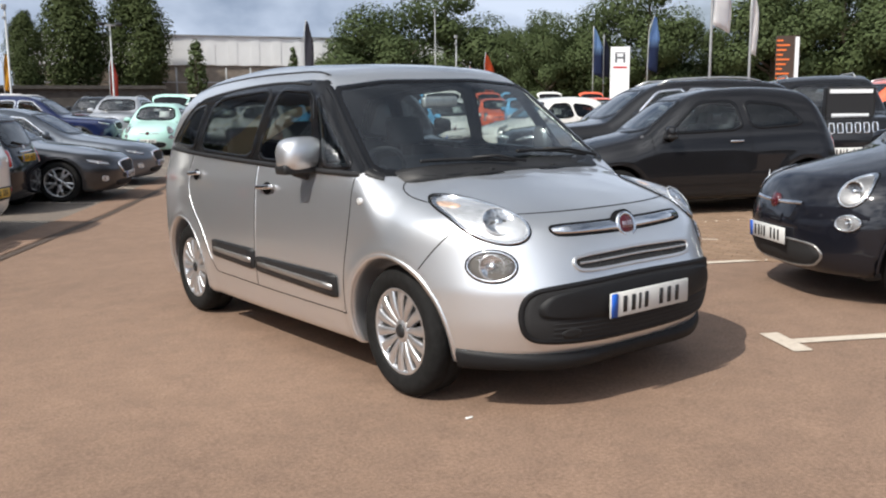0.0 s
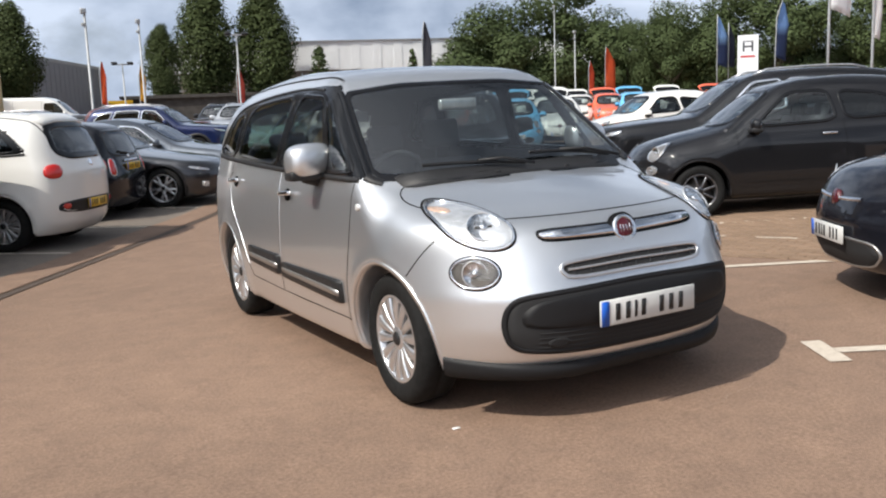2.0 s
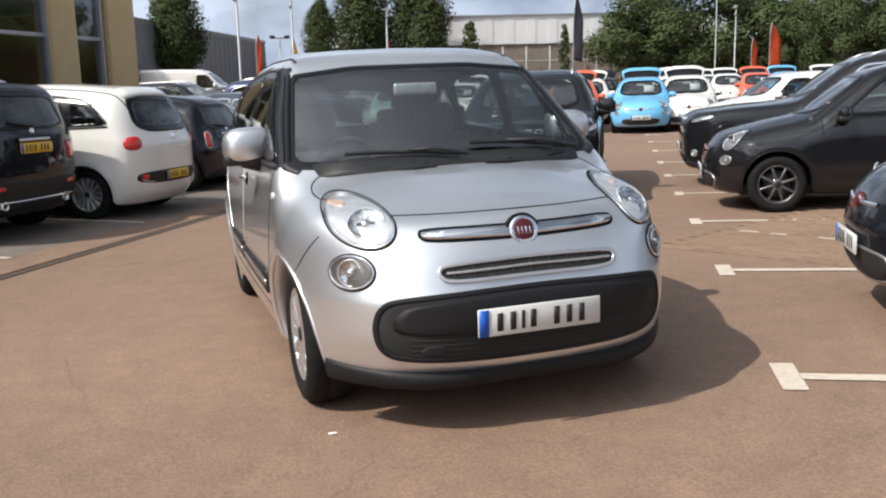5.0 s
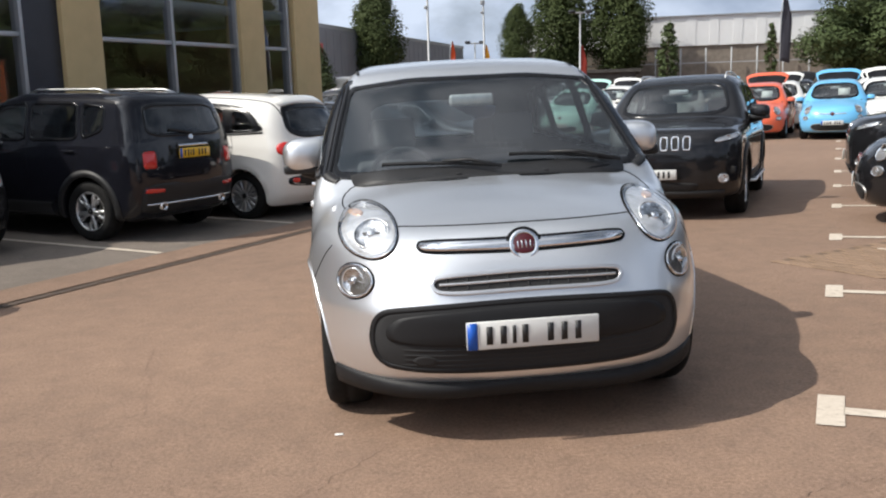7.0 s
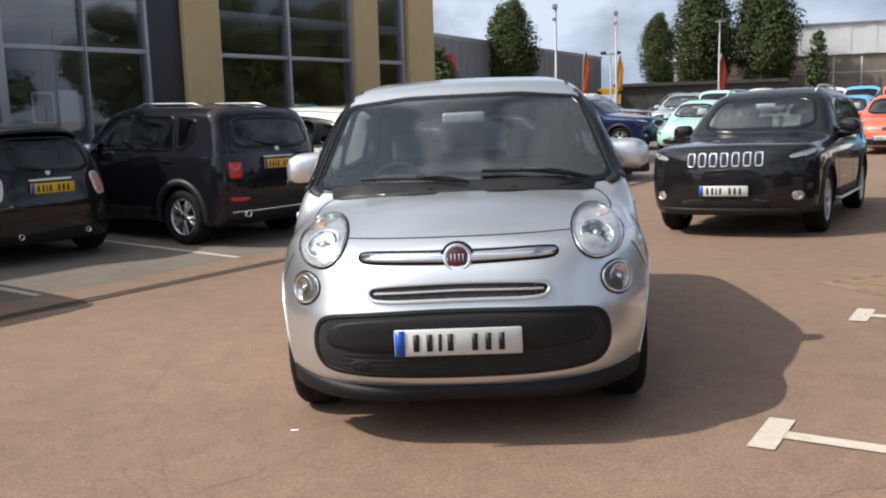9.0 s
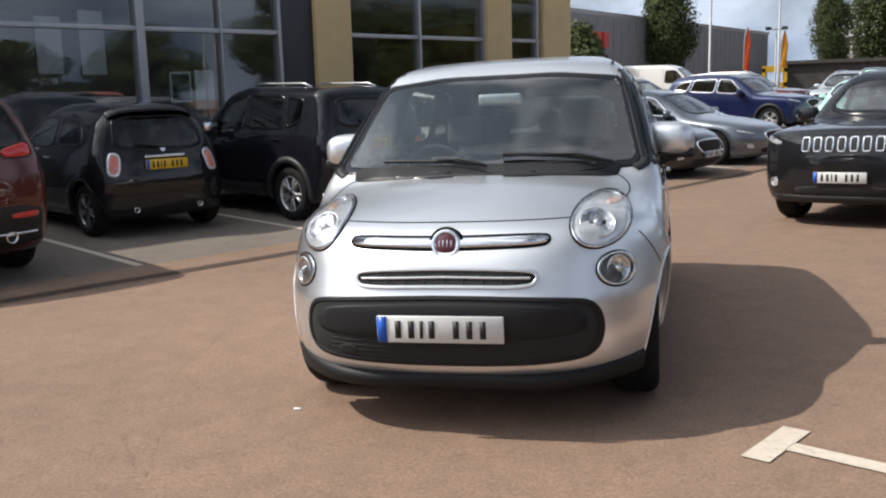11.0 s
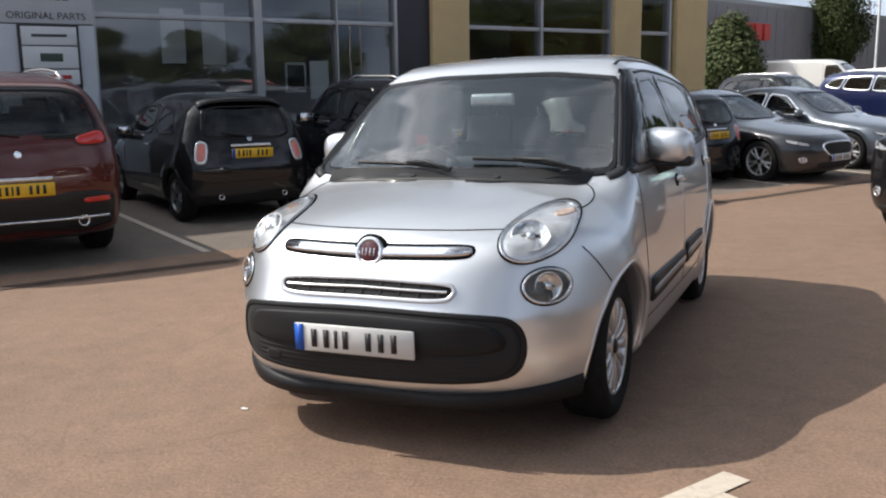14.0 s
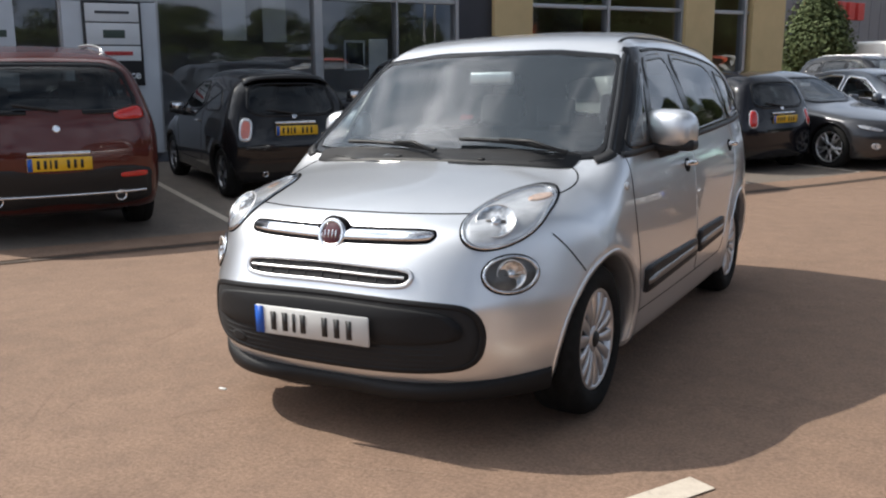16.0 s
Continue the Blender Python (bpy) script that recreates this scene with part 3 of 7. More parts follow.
def door_mirror(car, sgn, x, y, z, paint, size=1.0):
    """A door mirror on its stalk: painted cap, black foot and glass."""
    s = size
    bm = bmesh.new()
    bmesh.ops.create_uvsphere(bm, u_segments=24, v_segments=16, radius=1.0)
    for v in bm.verts:
        a = v.co
        q = lambda t, p: math.copysign(abs(t) ** p, t)
        v.co = Vector((q(a.x, 0.62) * 0.115 * s, q(a.y, 0.85) * 0.085 * s if a.y < 0 else q(a.y, 0.5) * 0.05 * s, q(a.z, 0.66) * 0.082 * s - 0.018 * s * a.x * sgn * 0.4))
    cap = part("door_mirror", moved(from_bm(bm), pose(sgn * x, y, z, 0, 0, -8 * sgn)), paint, car)
    part("mirror_foot", joined(tube([(sgn * (x + 0.03), y + 0.005, z - 0.075 * s), (sgn * (x - 0.07), y + 0.02, z - 0.105 * s), (sgn * (x - 0.2), y + 0.03, z - 0.12 * s)], 0.024, 8, [0.03, 0.03, 0.022]),
                            moved(box(-0.112 * s, -0.072, -0.024, 0.112 * s, 0.045, 0.030, 0.022, 3), pose(sgn * x, y, z - 0.068 * s))), M_TRIM, cap)
    part("mirror_glass", moved(box(-0.085 * s, 0, -0.055 * s, 0.085 * s, 0.006, 0.055 * s, 0.004, 1), pose(sgn * x, y + 0.047 * s, z, 0, 0, -8 * sgn)), M_CHROME, cap)


def round_lamp(car, field, aim, outline, name, bulbs, ring=M_CHROME, amber=None, bulge=0.012, housing=None, follow=0.25):
    """A lamp unit under clear glass: housing, bright ring, reflector bowls and an amber corner."""
    lamp = part(name, patch(field, aim, outline, 0.002, 4, 0.02), housing or M_LAMP_GREY, car)
    part("lamp_gasket", patch(field, aim, inset(outline, -0.006), 0.0045, 2, 0.008, hole=inset(outline, 0.003)), M_SEAM, lamp)
    part("lamp_ring", patch(field, aim, outline, 0.009, 2, 0.01, hole=inset(outline, 0.009)), ring, lamp)
    mid = np.asarray(outline).mean(0)
    for (bx, bz, br) in bulbs:
        o = np.array([[mid[0] + bx, mid[1] + bz]])
        p = aim.place(field, o)[0]
        n = gradient(field, p[None])[0]
        face = -aim.w * (1 - follow) + n * follow
        face /= np.linalg.norm(face)
        turn = Vector(face).to_track_quat("X", "Z").to_matrix().to_4x4()
        at = Matrix.Translation(p) @ turn
        bowl = lathe([(br * 0.93, 0.011), (br * 0.86, 0.006), (br * 0.5, 0.002), (br * 0.3, 0.003), (0.0, 0.0035)], 28)
        part("reflector_bowl", moved(bowl, at), M_REFLECTOR, lamp)
        part("bowl_rim", moved(lathe([(br, 0.008), (br * 0.985, 0.013), (br * 0.94, 0.013), (br * 0.91, 0.008)], 32), at), M_LAMP_GREY, lamp)
        part("bulb", moved(lathe([(br * 0.26, 0.002), (br * 0.25, 0.012), (br * 0.16, 0.017), (0.0, 0.019)], 16), at), M_CHROME, lamp)
        part("bulb_shield", moved(box(0.006, -br * 0.5, -br * 0.05, 0.012, br * 0.5, br * 0.05, 0.002, 1), at), M_BRAKE, lamp)
    if amber is not None:
        part("amber_corner", patch(field, aim, amber, 0.006, 3, 0.004), M_AMBER, lamp)
    part("lamp_glass", patch(field, aim, outline, 0.010, 6, 0.008, dome=bulge), G_LENS, lamp)
    return lamp


def glazing(car, field, aim, outline, name, glass, seal=0.028, band=M_GLOSS_BLACK):
    part(name, patch(field, aim, inset(outline, 0.006), 0.001, 6, 0.0), glass, car)
    part("window_seal", patch(field, aim, outline, 0.004, 2, 0.012, hole=inset(outline, seal)), band, car)


def compact(p, q):
    used, inverse = np.unique(q, return_inverse=True)
    return p[used], inverse.reshape(q.shape)


def arch_lips(car, field, c, material):
    """The turned edges of the wheel arches."""
    for aim in (LEFT, RIGHT):
        for ya in (0.0, c["base"]):
            low = math.asin(max(-0.9, (c["floor"] + 0.05 - c["hub"]) / c["arch"]))
            a = np.linspace(low, math.pi - low, 60)
            r = c["arch"] + 0.012
            part("arch_lip", strip(field, aim, [(ya + r * math.cos(t), c["hub"] + r * math.sin(t)) for t in a], 0.024, 0.003, 60), material, car)


def car_shell(c, h, lining_h=None):
    """Body skin with openings for the glass, and the dark lining inside."""
    field = car_field(c)
    lo, hi = (-c["half"] - 0.06, c["span"][0] - 0.08, c["floor"] - 0.05), (c["half"] + 0.06, c["span"][1] + 0.08, c["height"] + 0.06)
    p, q = skin(field, lo, hi, h)
    keep = np.ones(len(q), bool)
    mid = p[q].mean(1)
    nrm = gradient(field, mid)
    for aim, outline, d in c["openings"]:
        flat = np.stack([(mid - aim.o) @ aim.u, (mid - aim.o) @ aim.v], 1)
        keep &= ~(within_outline(flat, inset(outline, d)) & (nrm @ -aim.w > 0.12))
    aim, outline, d = c["openings"][0]
    flat = np.stack([(mid - aim.o) @ aim.u, (mid - aim.o) @ aim.v], 1)
    clear = within_outline(flat, inset(outline, -0.05)) & (nrm @ -aim.w > 0.12)
    band = None
    if "band" in c:
        on = np.zeros(len(q), bool)
        for aim in (LEFT, RIGHT):
            flat = np.stack([(mid - aim.o) @ aim.u, (mid - aim.o) @ aim.v], 1)
            on |= within_outline(flat, c["band"]) & (nrm @ -aim.w > 0.3)
        band = compact(p + gradient(field, p) * 0.0005, q[keep & on])
        keep = keep & ~on
    cabin = keep & (mid[:, 2] > c["hub"] + c["arch"] + 0.10) & (mid[:, 1] > c["dash"][0] - 0.25) | (on & keep if band else False)
    cabin &= ~clear
    lining = compact(p - gradient(field, p) * 0.035, q[cabin][:, ::-1])
    return field, compact(p, q[keep]), lining, band


# ---- the other kinds of car ----
def kind_of_car(**k):
    k["openings"] = [(FRONT, k["screen"], 0.0), (rear_aim(k["span"][1] + 1.2), k["back"], 0.01)] + [(a, w, 0.006) for w in k["windows"] for a in (LEFT, RIGHT)]
    return k


HATCH = kind_of_car(
    top=((-0.8, 0.70), (-0.68, 0.74), (-0.5, 0.83), (-0.1, 0.93), (0.25, 1.0), (0.36, 1.04), (0.5, 1.14), (0.8, 1.34), (1.0, 1.435), (1.3, 1.485), (1.7, 1.497), (2.1, 1.475), (2.5, 1.40)),
    crown=((-0.8, 0.13), (0.2, 0.13), (0.5, 0.09), (1.2, 0.06), (2.8, 0.07)),
    wide=((-0.75, 0.74), (-0.3, 0.79), (0.2, 0.805), (1.0, 0.815), (1.9, 0.822), (2.4, 0.818), (2.85, 0.775)),
    side=((0.15, 0.93), (0.3, 0.97), (0.5, 1.0), (0.7, 1.0), (0.9, 0.965), (1.0, 0.93), (1.25, 0.80), (1.45, 0.66), (1.55, 0.58)),
    nose=((0.1, -0.5), (0.2, -0.62), (0.35, -0.70), (0.5, -0.71), (0.65, -0.67), (0.75, -0.62), (0.9, -0.5), (1.2, -0.3)),
    tail=((0.16, 2.68), (0.25, 2.76), (0.4, 2.79), (0.6, 2.80), (0.75, 2.77), (0.92, 2.71), (1.1, 2.63), (1.35, 2.50), (1.5, 2.38)),
    soft=((-0.8, 0.2), (0.3, 0.2), (0.8, 0.18), (2.8, 0.2)),
    bow=0.40, bow_power=3.0, tail_bow=0.15, half=0.80, base=2.3, arch=0.335, hub=0.295, floor=0.19, span=(-0.72, 2.82), height=1.5,
    tyre_w=0.19, tuck=0.012, seat_y=(0.85, 1.45), head_z=1.0, dash=(0.55, 1.0), mirror_in=(0.78, 1.24), wheel=(0.295, 0.2),
    screen=rounded([(-0.57, 1.02), (0.57, 1.02), (0.47, 1.36), (-0.47, 1.36)], 3, 0.16), back=rounded([(-0.54, 0.985), (0.54, 0.985), (0.47, 1.335), (-0.47, 1.335)], 3, 0.14),
    windows=[rounded([(0.62, 0.98), (1.52, 1.0), (1.45, 1.33), (1.02, 1.325)], 3, 0.13), rounded([(1.62, 1.005), (2.28, 1.03), (2.06, 1.26), (1.56, 1.325)], 3, 0.15)],
    seams=[[(0.42, 0.97), (0.44, 0.7), (0.5, 0.38)], [(1.58, 0.99), (1.62, 0.7), (1.56, 0.38)], [(0.5, 0.37), (1.56, 0.37)]], handles=[(1.42, 0.865)], mirror=(0.85, 0.62, 1.0, 0.85),
    lamp="round", plate_z=(0.43, 0.80), dashy=0.5,
)
SUV = kind_of_car(
    top=((-1.1, 0.93), (-0.93, 0.97), (-0.7, 1.02), (-0.2, 1.07), (0.3, 1.10), (0.5, 1.13), (0.65, 1.22), (1.0, 1.46), (1.3, 1.60), (1.6, 1.655), (2.2, 1.665), (2.9, 1.62), (3.4, 1.53)),
    crown=((-1.0, 0.05), (0.3, 0.06), (0.7, 0.08), (1.5, 0.05), (3.6, 0.05)),
    wide=((-1.0, 0.86), (-0.6, 0.905), (0.0, 0.92), (1.0, 0.925), (2.6, 0.925), (3.2, 0.90), (3.7, 0.84)),
    side=((0.2, 0.93), (0.35, 0.975), (0.55, 1.0), (0.85, 1.0), (1.0, 0.975), (1.1, 0.945), (1.35, 0.85), (1.55, 0.76), (1.7, 0.66)),
    nose=((0.2, -0.70), (0.3, -0.85), (0.45, -0.92), (0.65, -0.925), (0.85, -0.90), (0.95, -0.86), (1.1, -0.7), (1.4, -0.4)),
    tail=((0.25, 3.45), (0.4, 3.58), (0.7, 3.64), (1.0, 3.60), (1.15, 3.55), (1.4, 3.42), (1.6, 3.26), (1.7, 3.1)),
    soft=((-1.0, 0.12), (0.4, 0.14), (1.0, 0.16), (3.7, 0.18)),
    bow=0.32, bow_power=3.2, tail_bow=0.18, half=0.91, base=2.70, arch=0.40, hub=0.355, floor=0.25, span=(-0.95, 3.67), height=1.69,
    tyre_w=0.225, tuck=0.0, seat_y=(1.2, 2.1), head_z=1.14, dash=(0.85, 1.13), mirror_in=(1.05, 1.40), wheel=(0.355, 0.24),
    screen=rounded([(-0.66, 1.16), (0.66, 1.16), (0.55, 1.53), (-0.55, 1.53)], 3, 0.15), back=rounded([(-0.70, 1.13), (0.70, 1.13), (0.57, 1.50), (-0.57, 1.50)], 3, 0.12),
    windows=[rounded([(0.86, 1.10), (1.72, 1.12), (1.68, 1.52), (1.30, 1.50)], 3, 0.1), rounded([(1.80, 1.12), (2.62, 1.15), (2.50, 1.49), (1.76, 1.525)], 3, 0.1), rounded([(2.72, 1.155), (3.18, 1.21), (2.98, 1.40), (2.60, 1.47)], 3, 0.12)],
    seams=[[(0.62, 1.08), (0.62, 0.8), (0.68, 0.42)], [(1.74, 1.1), (1.76, 0.8), (1.76, 0.42)], [(2.66, 1.13), (2.62, 0.85), (2.34, 0.6)], [(0.68, 0.41), (2.2, 0.41)]], handles=[(1.62, 0.99), (2.5, 1.02)], mirror=(1.0, 0.92, 1.15, 1.05),
    lamp="slit", plate_z=(0.53, 0.70), dashy=0.8, cladding=True, rails=True,
)
BOXY = kind_of_car(**{**SUV, **dict(
    top=((-1.0, 0.96), (-0.86, 1.0), (-0.5, 1.05), (0.0, 1.08), (0.4, 1.11), (0.52, 1.17), (0.95, 1.52), (1.15, 1.63), (1.5, 1.69), (2.4, 1.69), (3.0, 1.66), (3.4, 1.62)),
    tail=((0.25, 3.20), (0.4, 3.32), (0.7, 3.37), (1.1, 3.33), (1.2, 3.30), (1.5, 3.18), (1.65, 3.10), (1.75, 3.0)),
    side=((0.2, 0.93), (0.35, 0.98), (0.6, 1.0), (0.9, 1.0), (1.05, 0.98), (1.15, 0.955), (1.4, 0.89), (1.6, 0.83), (1.75, 0.76)),
    wide=((-1.0, 0.84), (-0.6, 0.88), (0.0, 0.90), (2.6, 0.905), (3.1, 0.885), (3.5, 0.84)), half=0.89, base=2.57, span=(-0.88, 3.38), height=1.72, tail_bow=0.14, arch=0.395, hub=0.345, wheel=(0.345, 0.225),
    soft=((-1.0, 0.09), (0.4, 0.10), (1.0, 0.10), (3.7, 0.12)),
    back=rounded([(-0.62, 1.20), (0.62, 1.20), (0.56, 1.52), (-0.56, 1.52)], 3, 0.12),
    windows=[rounded([(0.80, 1.13), (1.60, 1.14), (1.58, 1.55), (1.15, 1.54)], 3, 0.09), rounded([(1.68, 1.14), (2.42, 1.155), (2.38, 1.55), (1.66, 1.555)], 3, 0.09), rounded([(2.50, 1.165), (2.78, 1.25), (2.80, 1.50), (2.46, 1.545)], 3, 0.12)],
    seams=[[(0.58, 1.1), (0.58, 0.8), (0.62, 0.42)], [(1.64, 1.12), (1.64, 0.8), (1.64, 0.42)], [(2.46, 1.14), (2.44, 0.85), (2.2, 0.6)], [(0.62, 0.41), (2.1, 0.41)]], handles=[(1.5, 1.0), (2.32, 1.02)], lamp="square", plate_z=(0.53, 0.98))})
SALOON = kind_of_car(
    top=((-1.0, 0.66), (-0.85, 0.72), (-0.5, 0.80), (0.0, 0.88), (0.5, 0.94), (0.66, 0.98), (0.85, 1.08), (1.2, 1.27), (1.5, 1.39), (1.9, 1.445), (2.3, 1.43), (2.7, 1.33), (3.05, 1.16), (3.3, 1.06), (3.7, 1.02), (3.9, 0.98)),
    crown=((-1.0, 0.06), (0.5, 0.06), (1.0, 0.08), (2.0, 0.06), (3.0, 0.07), (3.8, 0.05)),
    wide=((-0.95, 0.80), (-0.5, 0.88), (0.0, 0.90), (1.0, 0.91), (2.8, 0.91), (3.4, 0.88), (3.9, 0.80)),
    side=((0.15, 0.93), (0.3, 0.975), (0.5, 1.0), (0.75, 0.995), (0.9, 0.96), (1.0, 0.915), (1.2, 0.80), (1.4, 0.67), (1.5, 0.6)),
    nose=((0.1, -0.6), (0.2, -0.80), (0.35, -0.89), (0.5, -0.90), (0.62, -0.87), (0.72, -0.80), (0.9, -0.6), (1.2, -0.3)),
    tail=((0.2, 3.60), (0.4, 3.78), (0.7, 3.85), (0.95, 3.83), (1.05, 3.78), (1.3, 3.6)),
    soft=((-1.0, 0.12), (0.5, 0.12), (1.2, 0.16), (3.9, 0.12)),
    bow=0.48, bow_power=3.0, tail_bow=0.22, half=0.89, base=2.85, arch=0.37, hub=0.335, floor=0.17, span=(-0.93, 3.88), height=1.46,
    tyre_w=0.225, tuck=0.0, seat_y=(1.3, 2.15), head_z=0.98, dash=(0.95, 0.98), mirror_in=(1.2, 1.2), wheel=(0.335, 0.24),
    screen=rounded([(-0.62, 0.99), (0.62, 0.99), (0.50, 1.34), (-0.50, 1.34)], 3, 0.15), back=rounded([(-0.5, 1.10), (0.5, 1.10), (0.42, 1.32), (-0.42, 1.32)], 3, 0.15),
    windows=[rounded([(0.95, 0.93), (1.85, 0.95), (1.82, 1.31), (1.45, 1.28)], 3, 0.1), rounded([(1.93, 0.95), (2.85, 1.0), (2.60, 1.20), (2.2, 1.31), (1.90, 1.315)], 3, 0.1)],
    seams=[[(0.72, 0.9), (0.70, 0.65), (0.76, 0.35)], [(1.88, 0.93), (1.9, 0.65), (1.9, 0.35)], [(2.75, 0.96), (2.72, 0.8), (2.45, 0.5)]], handles=[(1.75, 0.83), (2.62, 0.87)], mirror=(0.98, 0.98, 0.98, 0.9),
    lamp="slit", plate_z=(0.42, 0.80), dashy=0.9, chrome_line=True,
)
VAN = kind_of_car(**{**BOXY, **dict(
    top=((-1.0, 1.0), (-0.85, 1.05), (-0.5, 1.14), (-0.1, 1.22), (0.1, 1.30), (0.6, 1.72), (0.9, 1.87), (1.3, 1.93), (3.0, 1.95), (4.1, 1.93)),
    tail=((0.25, 3.95), (0.4, 4.05), (1.0, 4.08), (1.9, 3.98), (2.1, 3.9)), base=3.1, span=(-0.9, 4.1), height=1.98, half=0.95,
    wide=((-1.0, 0.88), (-0.3, 0.94), (1.0, 0.96), (4.1, 0.94)), side=((0.2, 0.95), (0.5, 1.0), (1.0, 1.0), (1.2, 0.98), (1.9, 0.88), (2.0, 0.85)),
    screen=rounded([(-0.74, 1.30), (0.74, 1.30), (0.66, 1.74), (-0.66, 1.74)], 3, 0.15), back=rounded([(-0.6, 1.3), (0.6, 1.3), (0.56, 1.7), (-0.56, 1.7)], 3, 0.15),
    windows=[rounded([(0.25, 1.22), (1.15, 1.22), (1.12, 1.68), (0.7, 1.68)], 3, 0.1)], seams=[[(0.2, 1.2), (0.15, 0.8), (0.35, 0.4)], [(1.22, 1.75), (1.22, 0.4)], [(2.3, 1.78), (2.3, 0.45)]], handles=[(1.1, 1.0)], mirror=(1.08, 0.35, 1.3, 1.2), seat_y=(0.8, 1.2), dash=(0.3, 1.2), cladding=False, rails=False)})
KEPT, MADE = {}, {}


def build_car(kind, c, paint, m, label, group="", h=0.04, wheel_style="ten", metal=None, yellow=True, tailgate_up=False, badge=None, slots=False, spoiler=False, window_line=None, lens=None):
    """A parked car of one of the kinds, with its glass, lamps, plates, wheels and trim."""
    key = kind, paint.name, bool(group), tailgate_up, wheel_style, slots, spoiler, window_line, lens, metal
    if key in MADE:
        return tagged(copy_thing(MADE[key], m), label, "car", group)
    car = MADE[key] = thing("car", label, "car", group, m=m)
    if kind not in KEPT:
        field, shell, lining, band = car_shell(c, h)
        KEPT[kind] = field, shell, link_mesh("cabin_lining", *lining, M_INSIDE), {}
    field, shell, lining, wheels = KEPT[kind]
    tail = rear_aim(c["span"][1] + 1.2)
    part("body", shell, paint, car)
    o = new("cabin_lining", lining)
    o.parent = car
    glazing(car, field, FRONT, inset(c["screen"], -0.03), "windscreen", G_SCREEN, 0.045)
    if not tailgate_up:
        glazing(car, field, tail, inset(c["back"], -0.03), "rear_window", G_DARK, 0.04)
    for aim in (LEFT, RIGHT):
        for i, w in enumerate(c["windows"]):
            glazing(car, field, aim, inset(w, -0.02), "side_window", G_SIDE if i == 0 else G_DARK, 0.035, window_line or M_GLOSS_BLACK)
        for s in c["seams"]:
            part("door_seam", strip(field, aim, smooth_line(s, 2), 0.007, 0.0015, 16), M_SEAM, car)
        for y, z in c["handles"]:
            p = aim.place(field, [(y, z)])[0]
            sg = 1 if aim is LEFT else -1
            part("door_handle", box(p[0] - 0.012 + sg * 0.02, y - 0.08, z - 0.012, p[0] + 0.012 + sg * 0.02, y + 0.08, z + 0.012, 0.010, 2), M_CHROME if c is HATCH else paint, car)
        if c.get("cladding"):
            part("sill_cladding", patch(field, aim, rounded([(0.36, 0.29), (c["base"] - 0.36, 0.29), (c["base"] - 0.38, 0.43), (0.38, 0.43)], 1, 0.1), 0.010, 4, 0.012), M_TRIM, car)
            for ya in (0.0, c["base"]):
                a = np.linspace(math.radians(-12), math.radians(192), 26)
                ro, ri = c["arch"] + 0.075, c["arch"] - 0.005
                line = [(ya + (ro + ri) / 2 * math.cos(t), c["hub"] + (ro + ri) / 2 * math.sin(t)) for t in a]
                part("arch_cladding", strip(field, aim, line, ro - ri, 0.008, 40), M_TRIM, car)
    if not c.get("cladding"):
        arch_lips(car, field, c, paint)
    x, y, z, size = c["mirror"]
    for s in (-1, 1):
        door_mirror(car, s, x, y, z, paint, size)
    # nose
    zp, zr = c["plate_z"]
    half = c["half"]
    for s in (-1, 1):
        aim = Aim((s * half * 0.70 + s * 0.45, -1.6, 0), (1, 0, 0), (0, 0, 1), (-s * 0.4, 1, 0))
        if c["lamp"] == "round":
            round_lamp(car, field, aim, oval(s * 0.045, 0.745, 0.094, 0.098), "headlight", [(0, 0, 0.068)], housing=M_DULL)
            round_lamp(car, field, aim, oval(s * 0.06, 0.550, 0.080, 0.052), "front_fog_light", [(0, 0, 0.040)], housing=M_DULL)
        elif c["lamp"] == "square":
            round_lamp(car, field, aim, oval(0, 0.90, 0.10, 0.10), "headlight", [(0, 0, 0.07)])
        else:
            zz = np.interp(-0.6, *curve(*c["top"])) - 0.13
            round_lamp(car, field, aim, rounded([(s * -0.12, zz - 0.05), (s * 0.20, zz + 0.0), (s * 0.22, zz + 0.06), (s * -0.10, zz + 0.0)], 3, 0.2), "headlight", [(0, 0, 0.03)])
            round_lamp(car, field, aim, oval(-s * 0.02, c["floor"] + 0.22, 0.07, 0.05), "front_fog_light", [(0, 0, 0.04)])
    if c["lamp"] == "round":
        mouth = rounded([(-0.44, 0.42), (0.44, 0.42), (0.52, 0.33), (0.40, 0.235), (-0.40, 0.235), (-0.52, 0.33)], 3, 0.2)
        g = part("bumper_grille", patch(field, FRONT, mouth, 0.008, 8, 0.01), M_CAVITY, car)
        part("grille_rim", patch(field, FRONT, inset(mouth, -0.004), 0.012, 3, 0.01, hole=inset(mouth, 0.008)), M_DULL, g)
        part("nose_trim", strip(field, FRONT, smooth_line([(-0.32, 0.655), (0, 0.645), (0.32, 0.655)]), 0.022, 0.010, 24), M_CHROME, car)
        p = FRONT.place(field, [(0, 0.65)])[0]
        part("badge", moved(lathe([(0.05, -0.01), (0.05, 0.012), (0.04, 0.018), (0.0, 0.02)], 24), Matrix.Translation(p) @ pose(0, 0, 0, 0, 0, -90) @ pose(0, 0, 0, 0, -14, 0)), badge or M_BADGE, car)
    else:
        zg = np.interp(-0.75, *curve(*c["top"])) - 0.14
